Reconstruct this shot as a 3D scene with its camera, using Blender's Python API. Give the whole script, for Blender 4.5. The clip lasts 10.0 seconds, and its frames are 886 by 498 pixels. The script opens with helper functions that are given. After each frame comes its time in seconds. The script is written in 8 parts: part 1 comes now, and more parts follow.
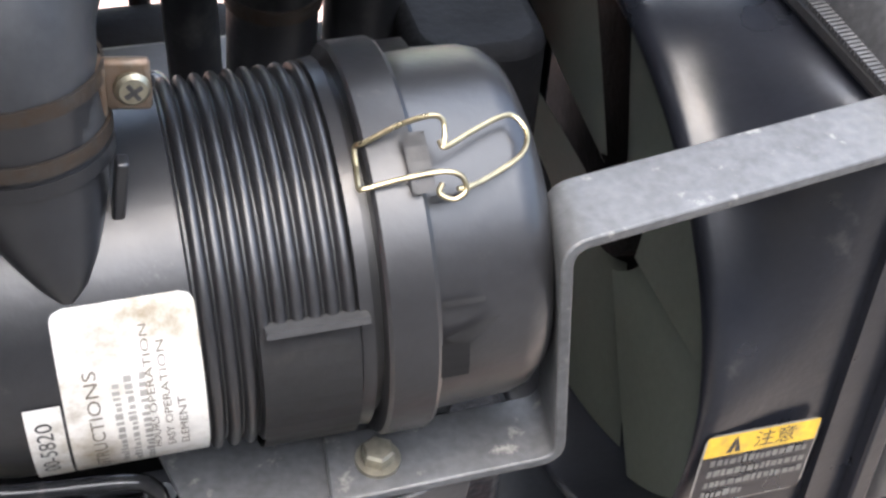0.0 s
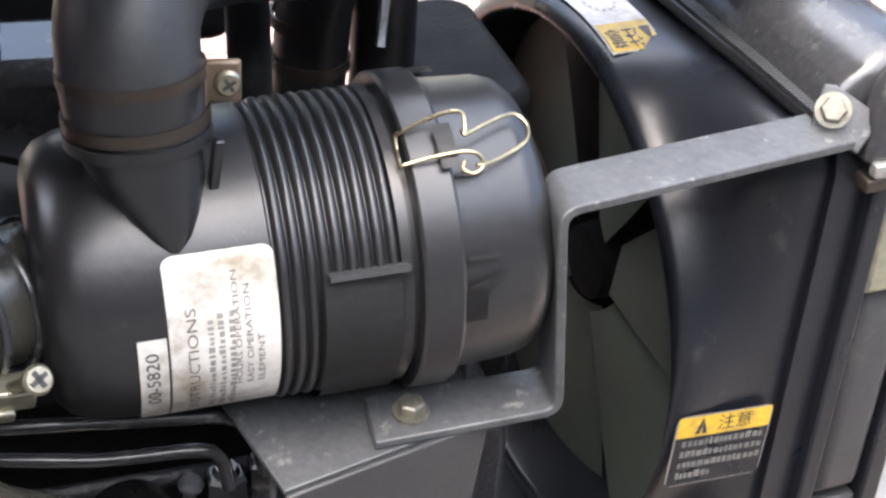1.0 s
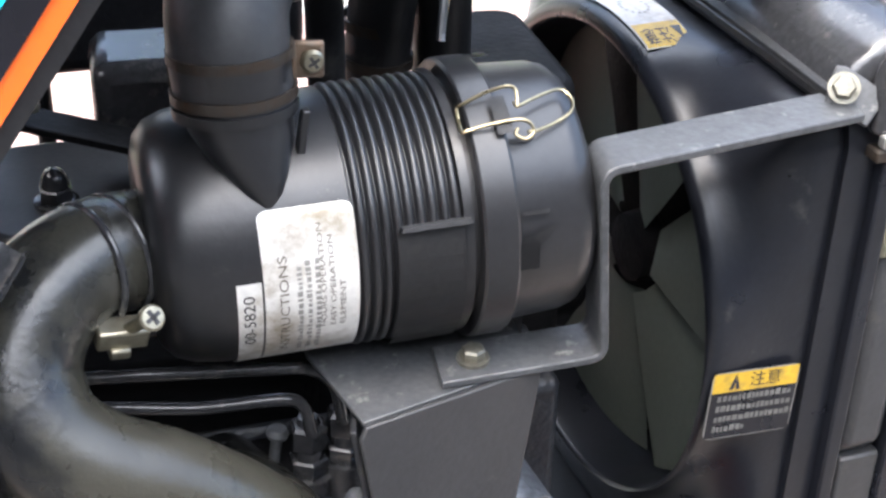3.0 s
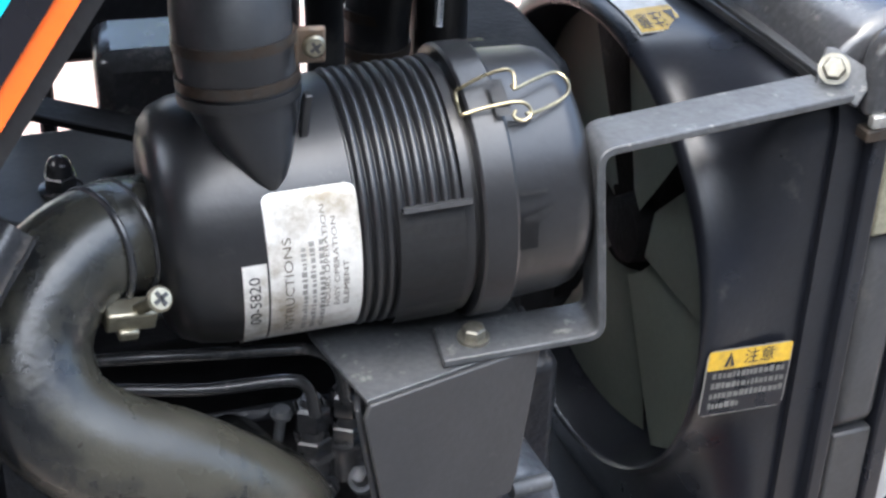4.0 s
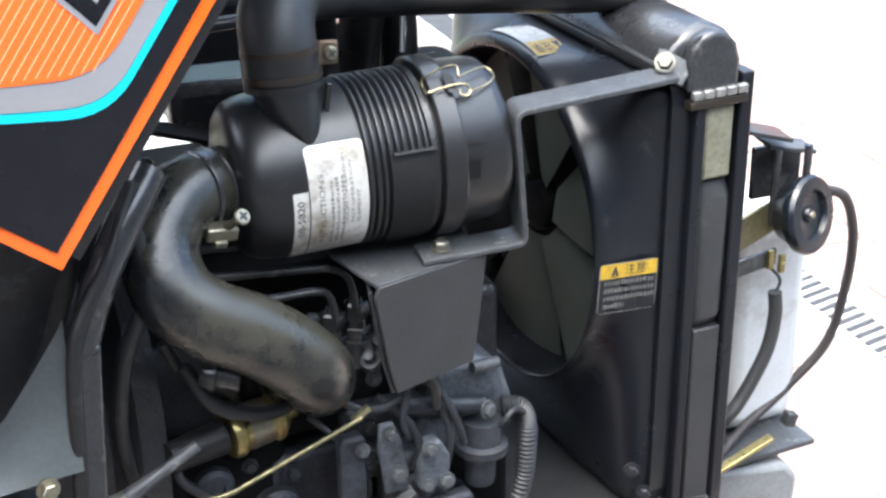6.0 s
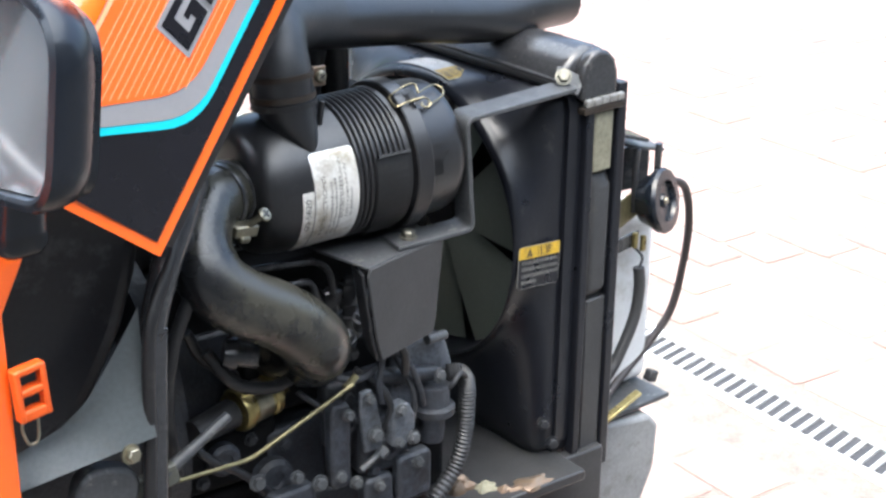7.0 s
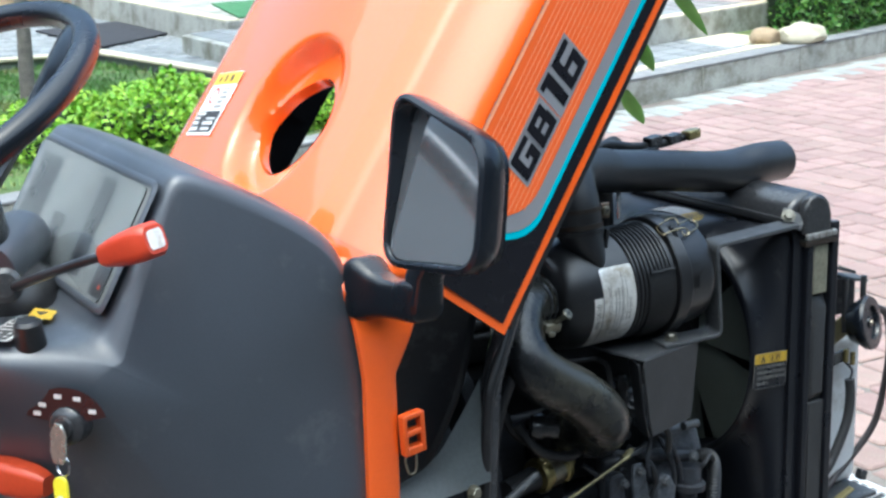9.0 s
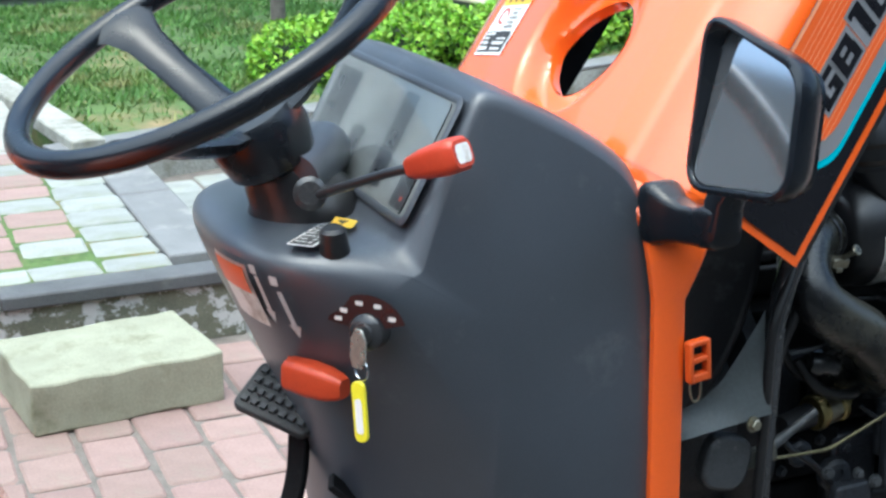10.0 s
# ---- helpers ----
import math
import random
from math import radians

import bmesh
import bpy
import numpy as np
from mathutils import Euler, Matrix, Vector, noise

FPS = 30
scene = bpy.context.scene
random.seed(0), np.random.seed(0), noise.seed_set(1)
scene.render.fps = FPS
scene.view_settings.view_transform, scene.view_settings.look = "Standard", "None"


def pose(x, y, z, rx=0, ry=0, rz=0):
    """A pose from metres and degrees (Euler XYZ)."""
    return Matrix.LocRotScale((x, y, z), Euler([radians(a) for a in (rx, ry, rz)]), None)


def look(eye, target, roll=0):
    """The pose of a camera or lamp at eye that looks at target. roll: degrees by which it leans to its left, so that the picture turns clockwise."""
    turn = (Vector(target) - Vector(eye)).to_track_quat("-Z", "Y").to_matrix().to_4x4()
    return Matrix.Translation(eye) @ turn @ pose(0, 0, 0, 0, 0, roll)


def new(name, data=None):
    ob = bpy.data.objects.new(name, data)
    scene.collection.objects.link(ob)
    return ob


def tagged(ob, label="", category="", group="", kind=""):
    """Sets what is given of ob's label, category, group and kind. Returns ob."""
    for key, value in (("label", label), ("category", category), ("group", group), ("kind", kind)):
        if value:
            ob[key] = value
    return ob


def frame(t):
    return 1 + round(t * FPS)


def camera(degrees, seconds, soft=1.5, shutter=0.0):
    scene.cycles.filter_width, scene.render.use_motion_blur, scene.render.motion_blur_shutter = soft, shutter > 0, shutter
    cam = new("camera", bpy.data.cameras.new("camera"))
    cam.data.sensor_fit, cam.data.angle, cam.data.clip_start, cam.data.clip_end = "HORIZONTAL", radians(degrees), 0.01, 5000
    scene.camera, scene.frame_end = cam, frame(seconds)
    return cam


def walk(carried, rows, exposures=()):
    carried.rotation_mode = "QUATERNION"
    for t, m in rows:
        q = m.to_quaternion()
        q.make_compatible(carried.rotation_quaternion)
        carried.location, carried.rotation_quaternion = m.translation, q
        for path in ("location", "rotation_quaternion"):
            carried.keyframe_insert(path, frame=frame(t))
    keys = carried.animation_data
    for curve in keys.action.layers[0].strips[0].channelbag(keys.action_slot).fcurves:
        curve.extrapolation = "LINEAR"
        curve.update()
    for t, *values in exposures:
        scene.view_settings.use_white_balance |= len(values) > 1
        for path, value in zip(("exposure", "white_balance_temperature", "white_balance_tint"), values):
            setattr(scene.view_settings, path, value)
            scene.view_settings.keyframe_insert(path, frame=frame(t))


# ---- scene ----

LENS = 31.9
PATH = [
    (0, (-0.0190, -0.4115, 1.1469), (0.4581, 0.9921, -0.1956), 4.67),
    (0.5, (-0.0681, -0.4943, 1.1493), (0.5012, 1.0252, -0.0198), 4.54),
    (1, (-0.0911, -0.5592, 1.1526), (0.4810, 1.0013, 0.0402), 4.10),
    (1.5, (-0.0978, -0.6070, 1.1517), (0.4275, 0.9556, 0.0193), 2.68),
    (2, (-0.1090, -0.6327, 1.1571), (0.4167, 0.9684, 0.0801), 2.26),
    (3.3, (-0.1288, -0.6585, 1.1586), (0.3930, 0.9694, 0.1204), 1.98),
    (3.5, (-0.1262, -0.6589, 1.1543), (0.3911, 0.9661, 0.1095), 1.87),
    (4, (-0.1371, -0.6706, 1.1609), (0.3981, 0.9488, 0.1164), 1.69),
    (4.5, (-0.1545, -0.7391, 1.1765), (0.3931, 0.9082, 0.1832), 1.66),
    (5, (-0.2032, -0.8787, 1.1737), (0.4170, 0.7970, 0.2753), -0.70),
    (5.2, (-0.2251, -0.9457, 1.1730), (0.3675, 0.7566, 0.3063), -1.00),
    (6.3, (-0.4122, -1.0541, 1.2267), (0.3863, 0.5745, 0.3841), 0.33),
    (6.5, (-0.5052, -1.0611, 1.2141), (0.4194, 0.5058, 0.3835), 0.54),
    (7, (-0.6641, -1.1435, 1.2387), (0.4234, 0.3545, 0.4814), 0.74),
    (7.5, (-0.7925, -1.2532, 1.2465), (0.3377, 0.2947, 0.6748), -0.92),
    (8, (-0.8940, -1.3546, 1.2632), (0.2691, 0.2059, 0.8027), -0.07),
    (8.5, (-0.9581, -1.3998, 1.2616), (0.1509, 0.1994, 0.8006), -1.14),
    (9, (-1.0028, -1.3988, 1.2599), (-0.0234, 0.2734, 0.7655), -1.27),
    (9.5, (-1.0241, -1.3858, 1.2561), (-0.1992, 0.3546, 0.7171), -1.31),
    (10, (-1.0677, -1.3740, 1.2515), (-0.3538, 0.4043, 0.6788), -0.81),
]

cam = camera(LENS, 10.0, soft=2.65)
walk(cam, [(t, look(eye, target, roll)) for t, eye, target, roll in PATH],
     exposures=[(0, 2.9, 6350, 9), (1.0, 2.72, 6400, 10), (2.0, 2.82, 6350, 10), (3.5, 2.58, 6000, 7), (5.0, 2.52, 5900, 5), (6.5, 2.45, 5950, 4), (7.5, 2.0, 6000, 4), (8.5, 1.45, 5650, 0), (9.0, 1.26, 5450, -3), (10.0, 1.07, 5450, -4)])

# ---- light: bright overcast day ----
world = bpy.data.worlds.new("sky")
scene.world = world
world.use_nodes = True
wn = world.node_tree.nodes
sky = wn.new("ShaderNodeTexSky")
sky.sky_type = "NISHITA"
sky.sun_disc = False
sky.sun_elevation = radians(75)
sky.sun_rotation = radians(239)
sky.air_density = 1.0
sky.dust_density = 7.0
sky.ozone_density = 1.0
wn["Background"].inputs["Strength"].default_value = 0.15
world.node_tree.links.new(sky.outputs["Color"], wn["Background"].inputs["Color"])
sun_data = bpy.data.lights.new("sun", "SUN")
sun_data.energy = 1.5
sun_data.angle = radians(120)
sun_data.color = (1.0, 0.99, 0.975)
sun = new("sun", sun_data)
sun.matrix_world = look((-2.07, -1.24, 9.0), (0, 0, 0))

# ---- materials ----
def mat(name, color, rough=0.5, metal=0.0, vary=0.25, scale=30.0, fine=250.0, bump=0.15, tint=None, spec=0.5, coat=0.0, obj_rand=0.0, isl_rand=0.0, dirt=None, dirt_amount=0.0, dirt_scale=9.0, dirt_edge=0.0):
    m = bpy.data.materials.new(name)
    m.use_nodes = True
    nt = m.node_tree
    n, l = nt.nodes, nt.links
    b = n["Principled BSDF"]
    b.inputs["Roughness"].default_value = rough
    b.inputs["Metallic"].default_value = metal
    b.inputs["Specular IOR Level"].default_value = spec
    b.inputs["Coat Weight"].default_value = coat
    co = n.new("ShaderNodeTexCoord")
    a1 = n.new("ShaderNodeTexNoise")
    a1.inputs["Scale"].default_value = scale
    a1.inputs["Detail"].default_value = 5
    l.new(co.outputs["Object"], a1.inputs["Vector"])
    a2 = n.new("ShaderNodeTexNoise")
    a2.inputs["Scale"].default_value = fine
    a2.inputs["Detail"].default_value = 3
    l.new(co.outputs["Object"], a2.inputs["Vector"])
    add = n.new("ShaderNodeMath")
    add.operation = "ADD"
    l.new(a1.outputs["Fac"], add.inputs[0])
    l.new(a2.outputs["Fac"], add.inputs[1])
    ramp = n.new("ShaderNodeMapRange")
    ramp.inputs["From Min"].default_value = 0.7
    ramp.inputs["From Max"].default_value = 1.3
    l.new(add.outputs[0], ramp.inputs["Value"])
    c = n.new("ShaderNodeMix")
    c.data_type = "RGBA"
    t = tint or tuple(v * (1 - vary) for v in color)
    c.inputs["A"].default_value = (*[v * (1 + vary * 0.5) for v in color], 1)
    c.inputs["B"].default_value = (*t, 1)
    l.new(ramp.outputs["Result"], c.inputs["Factor"])
    out = c.outputs["Result"]
    if dirt:
        d1 = n.new("ShaderNodeTexNoise")
        d1.inputs["Scale"].default_value = dirt_scale
        d1.inputs["Detail"].default_value = 8
        d1.inputs["Roughness"].default_value = 0.7
        l.new(co.outputs["Object"], d1.inputs["Vector"])
        dr = n.new("ShaderNodeMapRange")
        dr.inputs["From Min"].default_value = 0.62 - 0.25 * dirt_amount
        dr.inputs["From Max"].default_value = 0.75 - 0.1 * dirt_amount
        if dirt_edge:
            dr.inputs["From Min"].default_value = 0.62 - 0.2 * dirt_amount - dirt_edge
            dr.inputs["From Max"].default_value = 0.62 - 0.2 * dirt_amount + dirt_edge
        l.new(d1.outputs["Fac"], dr.inputs["Value"])
        dm = n.new("ShaderNodeMix")
        dm.data_type = "RGBA"
        l.new(dr.outputs["Result"], dm.inputs["Factor"])
        l.new(out, dm.inputs["A"])
        dm.inputs["B"].default_value = (*dirt, 1)
        out = dm.outputs["Result"]
    for amount, node, sock in ((obj_rand, "ShaderNodeObjectInfo", "Random"), (isl_rand, "ShaderNodeNewGeometry", "Random Per Island")):
        if amount:
            o = n.new(node)
            hsv = n.new("ShaderNodeHueSaturation")
            mr = n.new("ShaderNodeMapRange")
            mr.inputs["To Min"].default_value = 1 - amount
            mr.inputs["To Max"].default_value = 1 + amount
            l.new(o.outputs[sock], mr.inputs["Value"])
            l.new(mr.outputs["Result"], hsv.inputs["Value"])
            mh = n.new("ShaderNodeMapRange")
            mh.inputs["To Min"].default_value = 0.5 - amount * 0.05
            mh.inputs["To Max"].default_value = 0.5 + amount * 0.05
            mul = n.new("ShaderNodeMath")
            mul.operation = "MULTIPLY_ADD"
            mul.inputs[1].default_value = 7.31
            fr = n.new("ShaderNodeMath")
            fr.operation = "FRACT"
            l.new(o.outputs[sock], mul.inputs[0])
            l.new(mul.outputs[0], fr.inputs[0])
            l.new(fr.outputs[0], mh.inputs["Value"])
            l.new(mh.outputs["Result"], hsv.inputs["Hue"])
            l.new(out, hsv.inputs["Color"])
            out = hsv.outputs["Color"]
    l.new(out, b.inputs["Base Color"])
    rr = n.new("ShaderNodeMapRange")
    rr.inputs["To Min"].default_value = max(0.03, rough - 0.12 * min(1, vary * 3))
    rr.inputs["To Max"].default_value = min(1, rough + 0.12 * min(1, vary * 3))
    l.new(a1.outputs["Fac"], rr.inputs["Value"])
    l.new(rr.outputs["Result"], b.inputs["Roughness"])
    if bump:
        bp = n.new("ShaderNodeBump")
        bp.inputs["Strength"].default_value = bump
        bp.inputs["Distance"].default_value = 0.002
        l.new(add.outputs[0], bp.inputs["Height"])
        l.new(bp.outputs["Normal"], b.inputs["Normal"])
    return m


M = {}
M["wheel_black"] = mat("moulded_black", (0.0065, 0.0085, 0.0125), 0.26, vary=0.25, scale=20, bump=0.04)
M["black_plastic"] = mat("black_plastic", (0.0120, 0.0122, 0.0136), 0.35, spec=0.66, vary=0.3, bump=0.06, dirt=(0.07, 0.064, 0.055), dirt_amount=-0.12, dirt_scale=38)
M["black_matte"] = mat("black_matte", (0.007, 0.007, 0.008), 0.6, vary=0.4, bump=0.2, spec=0.2, dirt=(0.03, 0.028, 0.024), dirt_amount=0.12, dirt_scale=22)
M["black_gloss"] = mat("black_gloss", (0.032, 0.0325, 0.035), 0.22, spec=0.65, vary=0.3, bump=0.06, dirt=(0.11, 0.108, 0.102), dirt_amount=0.28, dirt_scale=30)
M["rubber"] = mat("rubber", (0.009, 0.0095, 0.0105), 0.27, spec=0.6, vary=0.35, bump=0.12, dirt=(0.036, 0.0345, 0.027), dirt_amount=0.55, dirt_scale=7, dirt_edge=0.04)
M["black_rubber"] = mat("black_rubber", (0.013, 0.013, 0.014), 0.42, vary=0.3, bump=0.15, dirt=(0.05, 0.048, 0.044), dirt_amount=0.3, dirt_scale=30)
M["grey_steel"] = mat("grey_steel", (0.066, 0.069, 0.073), 0.48, metal=0.15, vary=0.35, bump=0.15, dirt=(0.26, 0.255, 0.235), dirt_amount=0.10, dirt_scale=70)
M["dark_grey"] = mat("dark_grey", (0.030, 0.0305, 0.032), 0.5, vary=0.15, bump=0.1, dirt=(0.07, 0.068, 0.062), dirt_amount=0.0, dirt_scale=30)
M["shroud"] = mat("shroud", (0.0085, 0.0095, 0.0130), 0.30, spec=0.42, vary=0.25, bump=0.06, dirt=(0.05, 0.049, 0.047), dirt_amount=0.0, dirt_scale=16)
M["cast_iron"] = mat("cast_iron", (0.019, 0.021, 0.026), 0.40, vary=0.5, scale=40, bump=0.5, dirt=(0.035, 0.03, 0.025), dirt_amount=0.3, dirt_scale=18)
M["blue_iron"] = mat("blue_iron", (0.036, 0.040, 0.049), 0.55, metal=0.15, vary=0.5, scale=45, bump=0.5, dirt=(0.010, 0.0095, 0.009), dirt_amount=0.5, dirt_scale=26)
M["pale_casting"] = mat("pale_casting", (0.095, 0.104, 0.120), 0.5, metal=0.25, vary=0.5, scale=45, bump=0.4, dirt=(0.022, 0.020, 0.018), dirt_amount=0.45, dirt_scale=30)
# unlit depth of the engine bay put into a near-black colour
M["deep_shade"] = mat("deep_shade_iron", (0.0035, 0.0035, 0.004), 0.75, vary=0.4, scale=40, bump=0.3, spec=0.15, dirt=(0.012, 0.011, 0.010), dirt_amount=0.2, dirt_scale=18)
M["rust_steel"] = mat("rust_steel", (0.045, 0.041, 0.037), 0.45, metal=0.6, vary=0.4, tint=(0.055, 0.037, 0.024), scale=60, bump=0.3)
M["rusty"] = mat("rusty", (0.13, 0.085, 0.055), 0.45, metal=0.5, vary=0.5, tint=(0.16, 0.13, 0.10), scale=120, bump=0.3)
M["fan"] = mat("fan_plastic", (0.165, 0.184, 0.155), 0.55, vary=0.08, scale=12, bump=0.05)
M["zinc"] = mat("zinc", (0.33, 0.305, 0.23), 0.36, metal=0.9, vary=0.25, scale=80, bump=0.1)
M["dull_zinc"] = mat("dull_zinc", (0.20, 0.19, 0.155), 0.42, metal=0.7, vary=0.35, scale=90, bump=0.15)
M["dull_plate"] = mat("dull_plate", (0.20, 0.18, 0.10), 0.35, metal=0.7, vary=0.3, scale=80, bump=0.1)
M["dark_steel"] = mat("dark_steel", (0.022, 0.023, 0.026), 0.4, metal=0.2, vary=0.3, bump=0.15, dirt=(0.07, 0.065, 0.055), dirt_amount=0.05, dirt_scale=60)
M["gold_zinc"] = mat("gold_zinc", (0.42, 0.345, 0.15), 0.3, metal=0.9, vary=0.3, scale=80, bump=0.1)
M["chrome"] = mat("chrome", (0.8, 0.8, 0.8), 0.15, metal=1.0, vary=0.1, bump=0.03)
M["orange"] = mat("orange", (0.88, 0.126, 0.010), 0.25, vary=0.04, scale=6, bump=0.006, coat=1.0, spec=0.4)
M["orange_plastic"] = mat("orange_plastic", (0.72, 0.10, 0.012), 0.4, vary=0.06, bump=0.03)
M["red_plastic"] = mat("red_plastic", (0.50, 0.050, 0.018), 0.35, vary=0.06, bump=0.03)
M["dash"] = mat("dash", (0.056, 0.064, 0.079), 0.36, spec=0.9, vary=0.22, scale=8, fine=900, bump=0.06, dirt=(0.10, 0.108, 0.118), dirt_amount=0.12, dirt_scale=14)
M["dark_paper"] = mat("dark_decal", (0.007, 0.007, 0.010), 0.28, vary=0.2, bump=0.03)
M["white_paper"] = mat("white_decal", (0.80, 0.80, 0.78), 0.3, vary=0.08, bump=0.03, dirt=(0.42, 0.37, 0.28), dirt_amount=0.35, dirt_scale=30)
M["silver_paper"] = mat("silver_label", (0.76, 0.75, 0.71), 0.30, metal=0.40, vary=0.12, bump=0.05, dirt=(0.30, 0.25, 0.17), dirt_amount=0.52, dirt_scale=24)
M["yellow_paper"] = mat("yellow_decal", (0.78, 0.50, 0.03), 0.35, vary=0.15, bump=0.03, dirt=(0.35, 0.24, 0.06), dirt_amount=0.3, dirt_scale=60)
M["silver_edge"] = mat("silver_edge", (0.24, 0.235, 0.22), 0.4, metal=0.3, vary=0.3, scale=150, bump=0.05)
M["dusty_paper"] = mat("dusty_decal", (0.46, 0.45, 0.43), 0.4, vary=0.2, bump=0.03, dirt=(0.28, 0.25, 0.20), dirt_amount=0.35, dirt_scale=60)
M["dim_ink"] = mat("dim_ink", (0.12, 0.118, 0.11), 0.5, vary=0.3, scale=200, bump=0)
M["brown_ink"] = mat("brown_ink", (0.13, 0.11, 0.085), 0.5, vary=0.3, scale=200, bump=0)
M["dusty_yellow"] = mat("dusty_yellow_decal", (0.50, 0.32, 0.025), 0.4, vary=0.2, bump=0.03, dirt=(0.25, 0.17, 0.05), dirt_amount=0.3, dirt_scale=60)
M["dusty_black"] = mat("dusty_black", (0.031, 0.0315, 0.033), 0.45, vary=0.25, bump=0.08, dirt=(0.06, 0.056, 0.05), dirt_amount=0.1, dirt_scale=40)
M["ink"] = mat("ink", (0.03, 0.028, 0.028), 0.5, vary=0.2, bump=0)
M["grey_ink"] = mat("grey_ink", (0.28, 0.27, 0.25), 0.5, vary=0.3, scale=200, bump=0)
M["white_ink"] = mat("white_ink", (0.6, 0.6, 0.58), 0.5, vary=0.2, bump=0)
M["cyan"] = mat("cyan_decal", (0.03, 0.50, 0.60), 0.3, vary=0.05, bump=0.01)
M["grey_decal"] = mat("grey_decal", (0.23, 0.23, 0.245), 0.3, vary=0.05, bump=0.01)
M["orange_decal"] = mat("orange_decal", (0.82, 0.125, 0.018), 0.35, vary=0.04, bump=0.01)
M["pale_decal"] = mat("pale_decal", (0.85, 0.40, 0.22), 0.35, vary=0.05, bump=0.01)
M["screen"] = mat("screen", (0.12, 0.12, 0.10), 0.5, metal=0.3, vary=0.15, scale=20, bump=0.2, dirt=(0.17, 0.155, 0.125), dirt_amount=0.4)
M["yellow_plastic"] = mat("yellow_plastic", (0.80, 0.72, 0.03), 0.3, vary=0.05, bump=0.02)
M["foam"] = mat("foam", (0.20, 0.19, 0.135), 0.8, vary=0.3, scale=60, bump=0.4)
M["brown_wire"] = mat("brown_wire", (0.036, 0.029, 0.028), 0.5, vary=0.2, bump=0.05)


def glass(name, tint=(1, 1, 1), rough=0.03):
    m = bpy.data.materials.new(name)
    m.use_nodes = True
    b = m.node_tree.nodes["Principled BSDF"]
    b.inputs["Base Color"].default_value = (*tint, 1)
    b.inputs["Roughness"].default_value = rough
    b.inputs["Transmission Weight"].default_value = 1.0
    b.inputs["IOR"].default_value = 1.45
    return m


M["glass"] = glass("clear_plastic", (0.95, 0.97, 0.97))
mm = bpy.data.materials.new("mirror")
mm.use_nodes = True
mb = mm.node_tree.nodes["Principled BSDF"]
mb.inputs["Base Color"].default_value = (0.86, 0.88, 0.9, 1)
mb.inputs["Metallic"].default_value = 0.93
mb.inputs["Roughness"].default_value = 0.07
mb.inputs["Base Color"].default_value = (0.76, 0.78, 0.82, 1)
M["mirror"] = mm


# ---- mesh helpers ----
def vec(*a):
    return Vector(a)


def link_mesh(name, bm, material, smooth=True, bevel=0.0, seg=2, angle=35):
    bmesh.ops.recalc_face_normals(bm, faces=bm.faces)
    me = bpy.data.meshes.new(name)
    bm.to_mesh(me)
    bm.free()
    mats = material if isinstance(material, (list, tuple)) else [material]
    for m in mats:
        me.materials.append(m)
    ob = new(name, me)
    if smooth:
        me.shade_smooth()
        me.set_sharp_from_angle(angle=radians(angle))
    if bevel:
        md = ob.modifiers.new("bevel", "BEVEL")
        md.width, md.segments, md.limit_method, md.angle_limit = bevel, seg, "ANGLE", radians(30)
    return ob


def part(name, bm, material, parent, label="", smooth=True, bevel=0.0, seg=2, angle=35):
    """A mesh given in world coordinates, linked as one part under a thing or a part."""
    ob = link_mesh(name, bm, material, smooth, bevel, seg, angle)
    ob.parent = parent
    ob.matrix_parent_inverse = Matrix.Translation(-Vector(base_of[parent.name])) if parent.name in base_of else Matrix.Identity(4)
    if label:
        ob["label"] = label
    return ob


base_of = {}


def tagged_stuff(*args, **kw):
    """A part made of many small marks."""
    return tagged(part(*args, **kw), kind="stuff")


def thing(name, at, label, category, group="", kind=""):
    e = new(name)
    e.location = at
    e.empty_display_size = 0.1
    base_of[e.name] = at
    return tagged(e, label, category, group, kind)


def solo(name, bm, material, label, category, group="", kind="", at=None, smooth=True, bevel=0.0, seg=2, angle=35):
    """A thing of one mesh."""
    ob = link_mesh(name, bm, material, smooth, bevel, seg, angle)
    return tagged(ob, label, category, group, kind)


def smooth01(t):
    t = min(1, max(0, t))
    return t * t * (3 - 2 * t)


def frame_m(o, x, z):
    """A frame at o with its x axis along x and its z axis near z."""
    x = Vector(x).normalized()
    y = Vector(z).cross(x).normalized()
    z = x.cross(y)
    m = Matrix((x, y, z)).transposed().to_4x4()
    m.translation = o
    return m


def box(bm, size, m=None, at=(0, 0, 0)):
    r = bmesh.ops.create_cube(bm, size=1.0)
    t = Matrix.Translation(at) @ (m or Matrix.Identity(4)) if m is None or at != (0, 0, 0) else m
    bmesh.ops.transform(bm, matrix=t @ Matrix.Diagonal((*size, 1)), verts=r["verts"])
    return r["verts"]


def ring_faces(bm, rings, closed=True, caps=True):
    for a, b in zip(rings, rings[1:]):
        k = len(a)
        for i in range(k if closed else k - 1):
            j = (i + 1) % k
            bm.faces.new((a[i], a[j], b[j], b[i]))
    if caps and closed:
        bm.faces.new(rings[0][::-1])
        bm.faces.new(rings[-1])


def lathe(bm, prof, m, seg=48, caps=True):
    """Turns (distance along the axis, radius) about m's x axis."""
    rings = []
    for s, r in prof:
        rings.append([bm.verts.new(m @ Vector((s, r * math.cos(2 * math.pi * i / seg), r * math.sin(2 * math.pi * i / seg)))) for i in range(seg)])
    ring_faces(bm, rings, caps=caps)
    return rings


